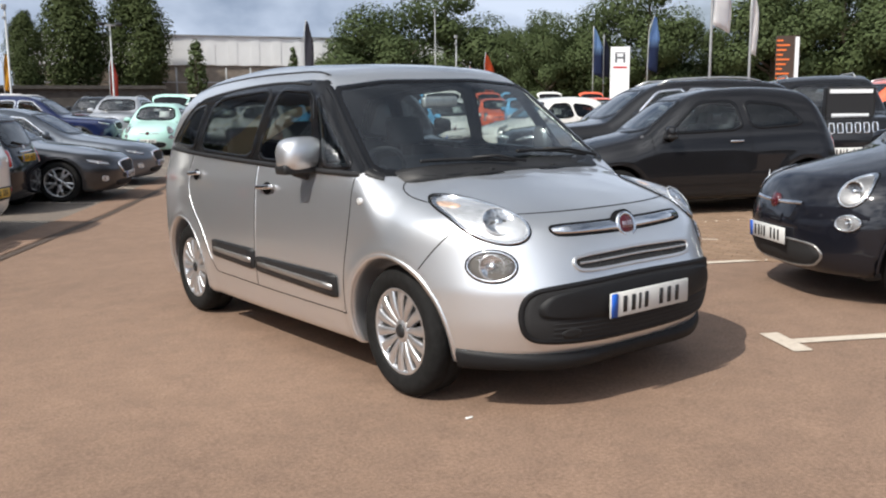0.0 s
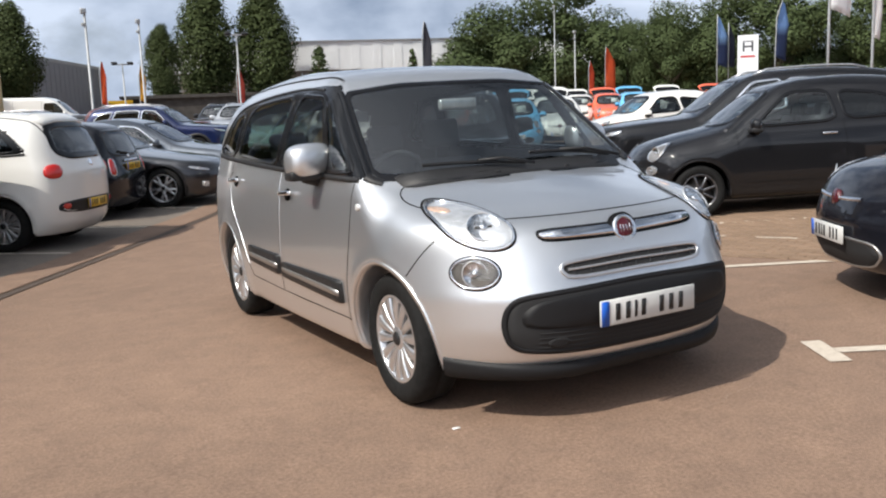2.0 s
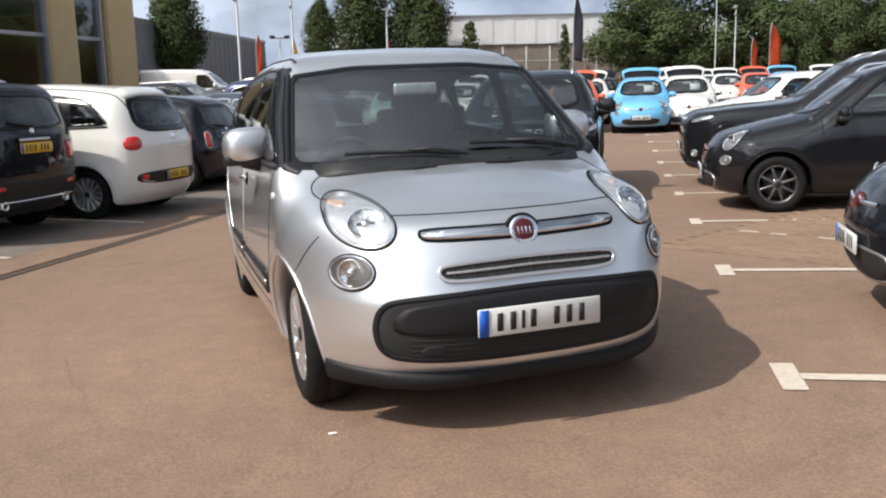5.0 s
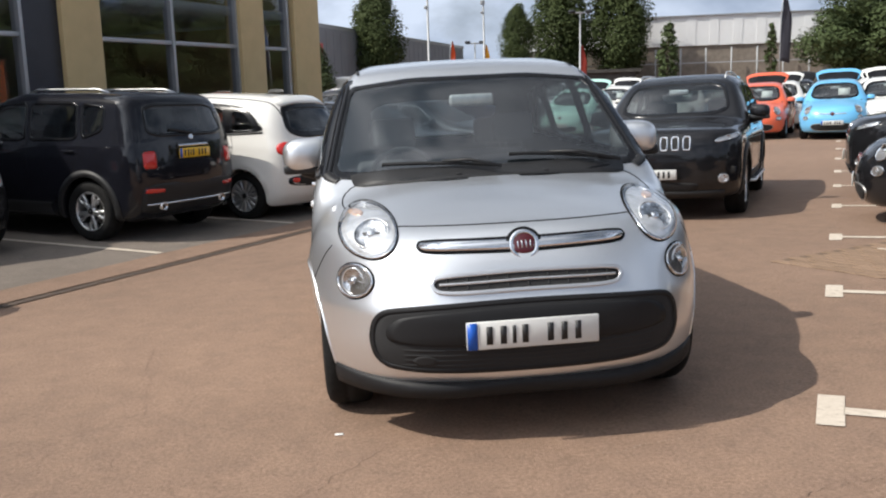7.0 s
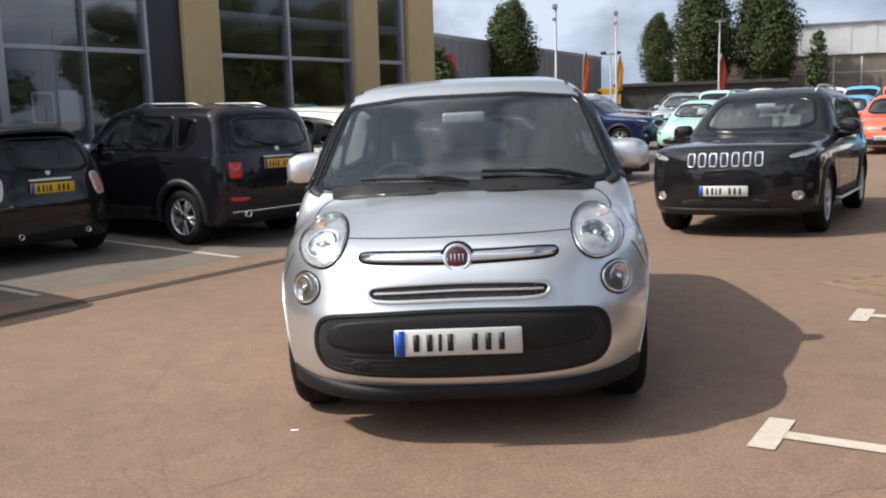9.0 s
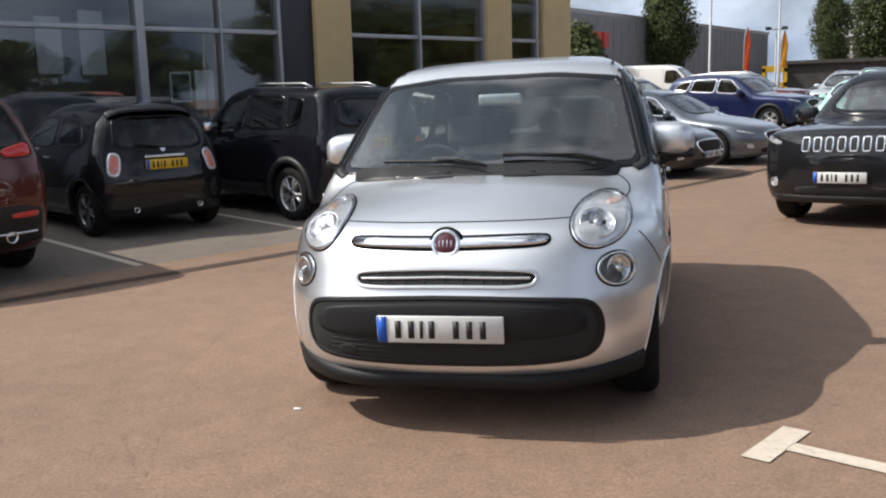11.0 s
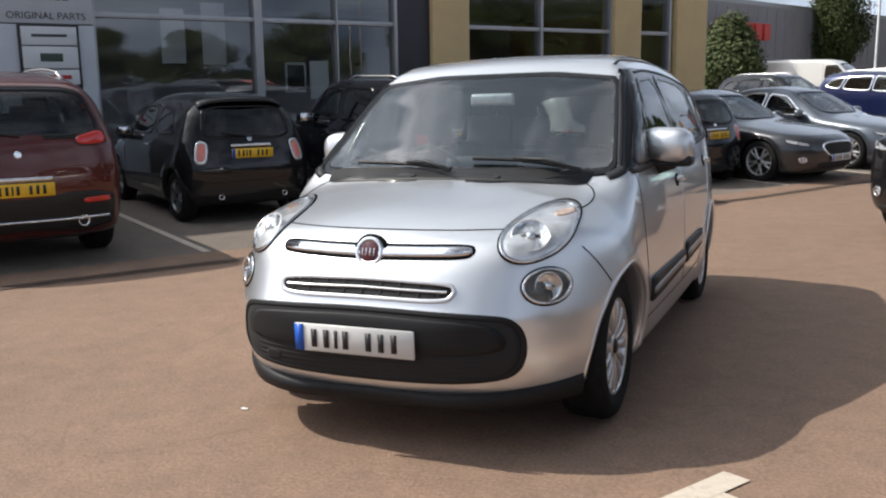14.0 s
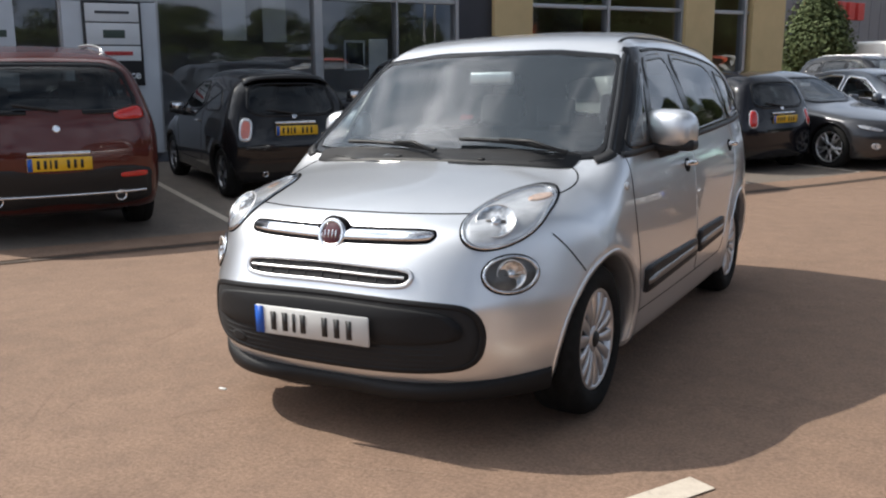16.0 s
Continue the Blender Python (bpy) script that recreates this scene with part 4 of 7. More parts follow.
        if slots:
            for i in range(7):
                xx = -0.36 + i * 0.12
                slot = rounded([(xx - 0.042, zg + 0.065), (xx + 0.042, zg + 0.065), (xx + 0.042, zg - 0.085), (xx - 0.042, zg - 0.085)], 2, 0.15)
                g = part("grille_slot", patch(field, FRONT, slot, 0.005, 3, 0.006), M_CAVITY, car)
                part("slot_rim", patch(field, FRONT, slot, 0.013, 2, 0.010, hole=inset(slot, 0.013)), M_CHROME, g)
        else:
            gr = rounded([(-0.36, zg + 0.06), (0.36, zg + 0.06), (0.42, zg - 0.04), (0.28, zg - 0.17), (-0.28, zg - 0.17), (-0.42, zg - 0.04)], 3, 0.2)
            g = part("grille", patch(field, FRONT, gr, 0.005, 8, 0.006), M_CAVITY, car)
            part("grille_rim", patch(field, FRONT, inset(gr, -0.006), 0.014, 3, 0.010, hole=inset(gr, 0.016)), M_CHROME, g)
            for k in range(5):
                part("grille_slat", strip(field, FRONT, [(-0.33, zg + 0.03 - k * 0.035), (0.33, zg + 0.03 - k * 0.035)], 0.008, 0.012, 16), M_TRIM, g)
        low = rounded([(-0.5, c["floor"] + 0.19), (0.5, c["floor"] + 0.19), (0.45, c["floor"] + 0.08), (-0.45, c["floor"] + 0.08)], 2, 0.2)
        part("lower_grille", patch(field, FRONT, low, 0.006, 6, 0.006), M_CAVITY, car)
        if c.get("cladding"):
            part("front_bumper_cladding", strip(field, FRONT, [(-half * 0.8, c["floor"] + 0.05), (half * 0.8, c["floor"] + 0.05)], 0.09, 0.012, 40), M_TRIM, car)
    p = FRONT.place(field, [(0, zp)])[0]
    number_plate(car, Matrix.Translation(p + np.array([0, -0.025, 0])))
    # tail
    lens = lens or M_RED_LENS
    for s in (-1, 1):
        aim = Aim((s * (half * 0.80 + 0.5), c["span"][1] + 1.2, 0), (1, 0, 0), (0, 0, 1), (-s * 0.42, -1, 0))
        if c["lamp"] == "round":
            o2 = rounded([(s * -0.06, 0.92), (s * 0.07, 0.94), (s * 0.10, 0.70), (s * -0.04, 0.69)], 3, 0.2)
        elif c["lamp"] == "square":
            o2 = rounded([(s * -0.10, 1.02), (s * 0.08, 1.02), (s * 0.08, 0.83), (s * -0.10, 0.83)], 2, 0.12)
        else:
            zt = c["windows"][-1][:, 1].min() - 0.02
            o2 = rounded([(s * -0.20, zt - 0.03), (s * 0.10, zt + 0.03), (s * 0.12, zt - 0.09), (s * -0.18, zt - 0.10)], 3, 0.2)
        t = part("tail_light", patch(field, aim, o2, 0.006, 4, 0.012, dome=0.012), lens, car)
        part("lamp_surround", patch(field, aim, inset(o2, -0.012), 0.010 if lens is M_PINK_LENS else 0.005, 2, 0.01, hole=inset(o2, 0.020 if lens is M_PINK_LENS else 0.006)), M_LAMP_GREY if c["lamp"] == "round" else M_TRIM, t)
        if c.get("cladding"):
            part("reflector", patch(field, tail, rounded([(s * 0.50, 0.60), (s * 0.74, 0.61), (s * 0.74, 0.56), (s * 0.50, 0.56)], 2, 0.15), 0.016, 4, 0.006), M_RED_LENS, car)
            tip = tail.place(field, [(s * 0.5, 0.40)])[0]
            part("tail_pipe", moved(lathe([(0.045, -0.1), (0.05, 0.03), (0.042, 0.035), (0.038, -0.05)], 20), Matrix.Translation(tip) @ pose(0, 0, 0, 0, 0, 90)), M_CHROME, car)
    if c.get("cladding"):
        part("rear_bumper_cladding", patch(field, tail, rounded([(-half * 0.86, 0.66), (half * 0.86, 0.66), (half * 0.86, 0.32), (-half * 0.86, 0.32)], 2, 0.12), 0.010, 10, 0.012), M_TRIM, car)
        part("bumper_bright_strip", strip(field, tail, [(-half * 0.8, 0.43), (half * 0.8, 0.43)], 0.02, 0.02, 30), M_CHROME, car)
    if not tailgate_up:
        p = tail.place(field, [(0, zr)])[0]
        number_plate(car, Matrix.Translation(p + np.array([0, 0.022, 0])) @ pose(0, 0, 0, 0, 0, 180), yellow)
        part("tailgate_handle", strip(field, tail, [(-0.25, zr + 0.085), (0.25, zr + 0.085)], 0.03, 0.02, 16), M_CHROME, car)
        zb = (zr + c["back"][:, 1].min()) / 2 + 0.04
        part("rear_badge", patch(field, tail, oval(0, zb + 0.03, 0.03, 0.03), 0.010, 3, 0.01), M_CHROME, car)
        wz = c["back"][:, 1].min()
        part("rear_wiper", strip(field, tail, [(-0.03, wz + 0.0), (0.32, wz + 0.05)], 0.02, 0.022, 12), M_TRIM, car)
    else:
        sp = FRONT.place(field, [(0.22, c["screen"][:, 1].mean())])[0]
        part("price_card", moved(box(-0.14, 0.0, -0.11, 0.14, 0.004, 0.11), Matrix.Translation(sp + np.array([0, 0.09, -0.02])) @ pose(0, 0, 0, -38, 0, 0)), M_PAPER, car)
        # raised tailgate: skin and glass turned up about the roof's rear edge
        thing_gate(car, c, field, tail, paint)
    if spoiler:
        y1 = c["tail"][-1][1]
        rows = []
        for xx in np.linspace(-half * 0.66, half * 0.66, 21):
            q = (xx / (half * 0.66)) ** 2
            zt = ABOVE.place(field, [(xx, y1 - 0.10)])[0][2]
            for dy, dz in ((-0.10, 0.002), (-0.02, 0.014), (0.10, 0.004), (0.20, -0.035), (0.195, -0.052), (0.05, -0.05)):
                rows.append((xx, y1 + dy - 0.11 * q * (dy > 0.05), zt + dz - 0.012 * q))
        lip = [(i * 6 + k, i * 6 + (k + 1) % 6, i * 6 + 6 + (k + 1) % 6, i * 6 + 6 + k) for i in range(20) for k in range(6)]
        part("roof_spoiler", (rows, lip + [tuple(range(6)), tuple(range(120, 126))]), paint, car)
        for sx in (-0.40, 0.40):
            tip = tail.place(field, [(sx, 0.30)])[0]
            part("tail_pipe", moved(lathe([(0.030, -0.12), (0.034, 0.02), (0.028, 0.025), (0.026, -0.05)], 16), Matrix.Translation(tip) @ pose(0, 0, 0, 0, 0, 90)), M_CHROME, car)
    if c.get("rails"):
        for s in (-1, 1):
            pts = ABOVE.place(field, [(s * half * 0.60, yy) for yy in np.linspace(1.35, c["span"][1] - 0.75, 9)])
            rail = [tuple(q + np.array([0, 0, 0.035 if 0 < i < 8 else 0.0])) for i, q in enumerate(pts)]
            part("roof_rail", tube(rail, 0.014, 8), M_ALLOY, car)
    fit_cabin(car, c)
    kit = wheel_style, metal, not group
    if kit not in wheels:
        wheels[kit] = wheel_meshes(c["wheel"][0], c["wheel"][1], c["tyre_w"], wheel_style, metal or M_ALLOY, not group)
    set_wheels(car, wheels[kit], c)
    part("underbody", box(-half * 0.62, c["span"][0] + 0.34, c["floor"] - 0.02, half * 0.82, c["span"][1] - 0.3, c["floor"] + 0.1, 0.03, 1), M_CAVITY, car)
    return car


def thing_gate(car, c, field, tail, paint):
    """The tailgate of a hatchback, standing open over the roof."""
    outline = rounded([(-0.62, 0.80), (0.62, 0.80), (0.52, 1.32), (-0.52, 1.32)], 3, 0.15)
    skin_geo = patch(field, tail, outline, 0.004, 6, 0.03, hole=inset(c["back"], 0.01))
    hinge = Matrix.Translation((0, c["tail"][-2][1] - 0.03, 1.40))
    m = hinge @ pose(0, 0, 0, 98, 0, 0) @ hinge.inverted()
    gate = part("tailgate", moved(skin_geo, m), paint, car, "tailgate standing open")
    part("rear_window", moved(patch(field, tail, inset(c["back"], -0.01), 0.006, 5, 0), m), M_GLOSS_BLACK, gate)
    # dark sheet on the uncut skin stands in for the shaded boot
    part("boot_shade", patch(field, tail, inset(outline, 0.05), 0.006, 5, 0.0), M_CAVITY, car)
    return gate

# ---- the silver MPV in the lane ----
MPV = dict(
    top=((-0.9, 0.78), (-0.72, 0.80), (-0.6, 0.86), (-0.4, 0.925), (-0.1, 0.995), (0.08, 1.035), (0.16, 1.07), (0.3, 1.165), (0.6, 1.374), (0.84, 1.540), (0.93, 1.584), (1.04, 1.612), (1.3, 1.642), (1.9, 1.665), (2.5, 1.645), (3.0, 1.59), (3.4, 1.50)),
    crown=((-0.8, 0.10), (0.0, 0.10), (0.3, 0.10), (0.9, 0.06), (1.5, 0.05), (3.5, 0.06)),
    wide=((-0.8, 0.84), (-0.4, 0.868), (0.0, 0.882), (0.3, 0.888), (0.9, 0.896), (1.6, 0.900), (2.5, 0.893), (2.9, 0.862), (3.2, 0.82), (3.45, 0.76)),
    side=((0.15, 0.93), (0.3, 0.968), (0.42, 0.99), (0.56, 1.0), (0.75, 0.994), (0.95, 0.972), (1.06, 0.945), (1.25, 0.895), (1.45, 0.805), (1.6, 0.71), (1.7, 0.64)),
    nose=((0.10, -0.50), (0.17, -0.60), (0.24, -0.70), (0.32, -0.755), (0.44, -0.787), (0.55, -0.785), (0.62, -0.76), (0.7, -0.727), (0.8, -0.69), (0.9, -0.63), (1.0, -0.5), (1.2, -0.3)),
    tail=((0.2, 3.24), (0.35, 3.35), (0.6, 3.39), (0.9, 3.38), (1.05, 3.32), (1.3, 3.21), (1.55, 3.05), (1.7, 2.90)),
    soft=((-0.8, 0.20), (0.0, 0.19), (0.25, 0.08), (0.95, 0.08), (1.3, 0.14), (2.4, 0.2), (3.4, 0.26)),
    bow=0.518, bow_power=3.9, tail_bow=0.27, half=0.86, base=2.612, arch=0.355, hub=0.315, floor=0.185, span=(-0.8, 3.43), height=1.68,
    tyre_w=0.205, tuck=0.022, seat_y=(1.05, 1.95), head_z=1.12, dash=(0.52, 1.06), mirror_in=(0.72, 1.36),
)
screen = rounded([(-0.750, 1.066), (-0.35, 1.040), (0.35, 1.040), (0.750, 1.066), (0.642, 1.474), (0.32, 1.508), (-0.32, 1.508), (-0.642, 1.474)], 3, 0.07)
screen_edge = rounded([(-0.772, 1.040), (-0.35, 1.015), (0.35, 1.015), (0.772, 1.040), (0.658, 1.490), (0.32, 1.526), (-0.32, 1.526), (-0.658, 1.490)], 3, 0.07)
quarter = rounded([(0.370, 1.088), (0.625, 1.083), (0.862, 1.452), (0.828, 1.440)], 2, 0.06)
front_win = rounded([(0.685, 1.077), (1.42, 1.10), (1.33, 1.50), (0.93, 1.470)], 3, 0.10)
rear_win = rounded([(1.50, 1.10), (2.34, 1.14), (2.27, 1.42), (2.14, 1.475), (1.44, 1.505)], 3, 0.10)
last_win = rounded([(2.44, 1.15), (2.84, 1.175), (2.60, 1.405), (2.39, 1.43)], 3, 0.12)
dayline = rounded([(0.10, 1.055), (0.6, 1.058), (1.5, 1.085), (2.4, 1.125), (2.95, 1.155), (2.66, 1.45), (2.28, 1.50), (1.8, 1.532), (1.3, 1.54), (0.84, 1.53), (0.5, 1.38)], 3, 0.12)
back_win = rounded([(-0.56, 1.14), (0.56, 1.14), (0.50, 1.46), (-0.50, 1.46)], 3, 0.15)
TAIL = rear_aim(4.6)
MPV["band"] = dayline
MPV["openings"] = [(FRONT, screen, 0.0), (TAIL, back_win, 0.01)] + [(a, w, 0.005) for w in (quarter, front_win, rear_win, last_win) for a in (LEFT, RIGHT)]


def chin(field):
    """The black apron that wraps the foot of the nose from one arch to the other."""
    turn = np.linspace(math.radians(-91), math.radians(91), 64)
    rows = []
    for drop, out in ((0.0, -0.006), (0.0, 0.007), (0.02, 0.014), (0.045, 0.012), (0.075, -0.004), (0.085, -0.05)):
        row = []
        for a in turn:
            side = abs(a) / math.radians(91)
            z0 = 0.264 + 0.036 * side ** 3
            d = np.array([math.sin(a), -math.cos(a)])
            r = np.linspace(0.2, 1.1, 460)
            f = field(r * d[0], -0.40 + r * d[1], np.full(len(r), max(z0, 0.245)))
            inside = r[f < 0]
            reach = (inside.max() if len(inside) else 0.4) + (out + 0.022 * math.exp(-((side - 0.55) / 0.2) ** 2) * (drop > 0)) * (1 - 0.5 * side ** 3)
            row.append((reach * d[0], -0.40 + reach * d[1], z0 - 0.85 * drop * (1 + 0.30 * side ** 3)))
        rows.append(row)
    n = len(turn)
    verts = [v for row in rows for v in row]
    faces = [(k * n + i, k * n + i + 1, k * n + n + i + 1, k * n + n + i) for k in range(len(rows) - 1) for i in range(n - 1)]
    return verts, faces


def build_mpv(paint, h, m, label, rear_detail=False, wheel_style="petal"):
    c = MPV
    car = thing("car", label, "car", m=m)
    field, shell, lining, band = car_shell(c, h)
    part("body", shell, paint, car)
    part("cabin_lining", lining, M_INSIDE, car)
    part("window_band", band, M_GLOSS_BLACK, car, "gloss black pillars and window surround")
    arch_lips(car, field, c, paint)
    # glass and its black surround
    part("windscreen", patch(field, FRONT, inset(screen, -0.012), 0.0025, 8, 0), G_SCREEN, car, "tinted curved windscreen")
    part("windscreen_surround", patch(field, FRONT, screen_edge, 0.0035, 3, 0.012, hole=inset(screen, 0.006)), M_GLOSS_BLACK, car)
    for aim in (LEFT, RIGHT):
        for outline, nm, gl in ((quarter, "quarter_window", G_SIDE), (front_win, "front_door_window", G_SIDE), (rear_win, "rear_door_window", G_SIDE), (last_win, "rear_quarter_window", G_DARK)):
            part(nm, patch(field, aim, inset(outline, -0.004), 0.003, 6, 0), gl, car)
            part("window_frame", patch(field, aim, inset(outline, -0.014), 0.0045, 3, 0.012, hole=inset(outline, 0.014)), M_GLOSS_BLACK, car)
        part("drip_rail", strip(field, aim, smooth_line([(1.00, 1.514), (1.3, 1.538), (1.8, 1.532), (2.28, 1.502), (2.64, 1.455), (2.92, 1.19)]), 0.016, 0.004), M_TRIM, car)
        part("waist_trim", strip(field, aim, smooth_line([(0.30, 1.050), (0.42, 1.052), (1.4, 1.078), (2.4, 1.118), (2.93, 1.148)]), 0.026, 0.008), M_TRIM, car)
    for s in (-1, 1):
        part("windscreen_pillar", strip(field, FRONT, smooth_line([(s * 0.788, 1.040), (s * 0.765, 1.12), (s * 0.720, 1.30), (s * 0.664, 1.49)]), 0.034, 0.005), M_GLOSS_BLACK, car)
        part("pillar_foot", strip(field, FRONT, smooth_line([(s * 0.735, 1.030), (s * 0.770, 1.042), (s * 0.792, 1.062)]), 0.046, 0.007), M_TRIM, car)
    part("rear_window", patch(field, TAIL, inset(back_win, -0.01), 0.003, 6, 0), G_DARK, car)
    part("rear_window_frame", patch(field, TAIL, inset(back_win, -0.07), 0.004, 3, 0.01, hole=inset(back_win, 0.01)), M_GLOSS_BLACK, car)
    # cowl and wipers
    part("cowl", patch(field, ABOVE, rounded([(-0.655, 0.125), (-0.3, 0.045), (0.3, 0.045), (0.655, 0.125), (0.68, 0.235), (0.3, 0.165), (-0.3, 0.165), (-0.68, 0.235)], 2, 0.14), 0.0055, 3, 0.01), M_TRIM, car)
    for pts in ([(0.02, 0.12), (-0.2, 0.165), (-0.52, 0.22)], [(0.62, 0.20), (0.3, 0.205), (0.10, 0.20)]):
        pp = ABOVE.place(field, smooth_line(pts))
        part("wiper_blade", tube([tuple(v + np.array([0, -0.01, 0.022])) for v in pp], 0.010, 6), M_TRIM, car)
        a, b = pp[0], pp[len(pp) // 2]
        part("wiper_arm", tube([tuple(a + np.array([0.02, -0.07, 0.02])), tuple((a + b) / 2 + np.array([0, -0.03, 0.045])), tuple(b + np.array([0, -0.01, 0.03]))], 0.009, 6), M_TRIM, car)
    for x in (-0.16, 0.26):
        p = ABOVE.place(field, [(x, 0.085)])[0]
        part("washer_jet", moved(box(-0.014, -0.012, 0, 0.014, 0.012, 0.012, 0.005, 2), Matrix.Translation(p)), M_TRIM, car)
    # panel gaps
    seams = [(LEFT, s) for s in ([(0.315, 1.05), (0.33, 0.8), (0.40, 0.55), (0.40, 0.345)], [(1.405, 1.075), (1.40, 0.8), (1.415, 0.55), (1.43, 0.36)], [(2.43, 1.12), (2.50, 0.95), (2.44, 0.78), (2.24, 0.62), (2.12, 0.43), (2.05, 0.365)], [(0.40, 0.345), (1.2, 0.35), (2.05, 0.365)])]
    for a, s in list(seams):
        seams.append((RIGHT, s))
    for a, s in seams:
        part("door_seam", strip(field, a, smooth_line(s), 0.0045), M_SEAM, car)
    for a in (LEFT, RIGHT):
        for line in ([(1.394, 1.06), (1.389, 0.8), (1.404, 0.56)], [(2.424, 1.10), (2.490, 0.95), (2.430, 0.785), (2.232, 0.63), (2.112, 0.44)]):
            rolled = a.place(field, smooth_line(line))
            part("door_edge", tube([tuple(v) for v in rolled], 0.0038, 6), paint, car)
    part("bonnet_seam", strip(field, FRONT, smooth_line([(-0.51, 0.876), (-0.3, 0.874), (0, 0.874), (0.3, 0.874), (0.51, 0.876)]), 0.007), M_SEAM, car)
    for s in (-1, 1):
        part("bonnet_side_seam", strip(field, ABOVE, smooth_line([(s * 0.62, 0.16), (s * 0.705, 0.12), (s * 0.725, -0.02), (s * 0.68, -0.22)]), 0.006), M_SEAM, car)
        part("wing_seam", strip(field, LEFT if s > 0 else RIGHT, smooth_line([(-0.34, 0.80), (-0.28, 0.73), (-0.22, 0.645)]), 0.005), M_SEAM, car)
        part("roof_seam", strip(field, ABOVE, smooth_line([(s * 0.60, 0.93), (s * 0.60, 1.15), (s * 0.60, 2.2), (s * 0.585, 3.1)]), 0.016, 0.003), M_TRIM, car)
    # doors' handles, rubbing strips, side repeaters
    for aim, s in ((LEFT, 1), (RIGHT, -1)):
        for y, z in ((1.245, 0.945), (2.34, 0.985)):
            p = aim.place(field, [(y, z)])[0]
            # flat near-black oval paints the shade of the hollow behind the handle
            part("handle_cup_shade", patch(field, aim, oval(y, z - 0.004, 0.055, 0.036), 0.002, 2, 0.002), M_SEAM, car)
            part("door_handle", moved(joined(box(-0.012, -0.095, -0.013, 0.012, 0.095, 0.013, 0.011, 3)), Matrix.Translation(p + np.array([s * 0.024, 0.0, 0.006])) @ pose(0, 0, 0, -3, 0, 0)), M_CHROME, car, "chrome door handle")
        for a, b in (((0.47, 0.405), (1.395, 0.52)), ((1.43, 0.44), (2.06, 0.56))):
            trim = rounded([(a[0], a[1] + 0.01), (b[0], a[1] + 0.012 + (b[0] - a[0]) * 0.035), (b[0] - 0.01, b[1] + 0.02), (a[0] - 0.012, a[1] + 0.135)], 2, 0.06)
            strip_part = part("rubbing_strip", patch(field, aim, trim, 0.012, 3, 0.012), M_TRIM, car, "black rubbing strip with a bright insert")
            y0, y1 = a[0] + 0.035, b[0] - 0.03
            z0 = a[1] + 0.055
            part("bright_insert", patch(field, aim, rounded([(y0, z0 - 0.008), (y1, z0 - 0.008 + (y1 - y0) * 0.035), (y1, z0 + 0.02 + (y1 - y0) * 0.035), (y0, z0 + 0.026)], 1, 0.1), 0.017, 2, 0.004), M_DULL, strip_part)
        part("side_repeater", patch(field, aim, oval(0.24, 0.925, 0.022, 0.017), 0.006, 3, 0.006, dome=0.004), M_CLEAR_LENS, car)
        door_mirror(car, s, 0.905, 0.77, 1.145, paint, 1.12)
    # nose
    mouth = rounded([(-0.529, 0.583), (0.0, 0.600), (0.529, 0.583), (0.607, 0.550), (0.631, 0.455), (0.607, 0.366), (0.529, 0.327), (0.0, 0.311), (-0.529, 0.327), (-0.607, 0.366), (-0.631, 0.455), (-0.607, 0.550)], 3, 0.24)
    bar = rounded([(-0.50, 0.556), (0, 0.574), (0.50, 0.556), (0.565, 0.50), (0.555, 0.44), (0, 0.42), (-0.555, 0.44), (-0.565, 0.50)], 3, 0.2)
    grille = part("bumper_mouth", patch(field, FRONT, mouth, 0.007, 14, 0.01), M_CAVITY, car, "black bumper mouth")
    part("mouth_rim", patch(field, FRONT, inset(mouth, -0.004), 0.010, 3, 0.012, hole=inset(mouth, 0.014)), M_BUMPER, grille)
    part("bumper_bar", patch(field, FRONT, bar, 0.014, 14, 0.012, dome=0.010), M_BUMPER, grille)
    for i in range(5):
        z = 0.325 + i * 0.021
        part("grille_slat", strip(field, FRONT, [(-0.50, z + 0.008), (0, z), (0.50, z + 0.008)], 0.006, 0.009, 30), M_CAVITY, grille)
    part("fog_recess", patch(field, FRONT, oval(-0.42, 0.372, 0.045, 0.022), 0.010, 3, 0.004), M_CAVITY, grille)
    part("front_lip", chin(field), M_BUMPER, car, "black plastic chin spoiler")
    slot = rounded([(-0.36, 0.694), (0, 0.703), (0.36, 0.694), (0.38, 0.664), (0.35, 0.630), (0, 0.634), (-0.35, 0.630), (-0.38, 0.664)], 3, 0.2)
    vent = part("upper_grille", patch(field, FRONT, slot, 0.003, 4, 0.006), M_CAVITY, car)
    part("grille_rim", patch(field, FRONT, inset(slot, -0.008), 0.010, 3, 0.01, hole=inset(slot, 0.006)), M_ALLOY, vent)
    part("grille_bar", strip(field, FRONT, [(-0.35, 0.664), (0, 0.670), (0.35, 0.664)], 0.009, 0.010, 30), M_ALLOY, vent)
    for i in range(9):
        x = -0.32 + i * 0.08
        part("grille_rib", strip(field, FRONT, [(x, 0.645), (x, 0.69)], 0.007, 0.006, 6), M_TRIM, vent)
    moustache = rounded([(-0.41, 0.826), (-0.12, 0.822), (0, 0.822), (0.12, 0.822), (0.41, 0.826), (0.425, 0.805), (0.40, 0.784), (0.12, 0.777), (0, 0.775), (-0.12, 0.777), (-0.40, 0.784), (-0.425, 0.805)], 3, 0.2)
    trim = part("nose_trim", patch(field, FRONT, inset(moustache, -0.005), 0.003, 4, 0.008), M_SEAM, car)
    part("chrome_bar", patch(field, FRONT, inset(moustache, 0.0055), 0.008, 4, 0.008, dome=0.008), M_CHROME, trim)
    bp = FRONT.place(field, [(0, 0.795)])[0]
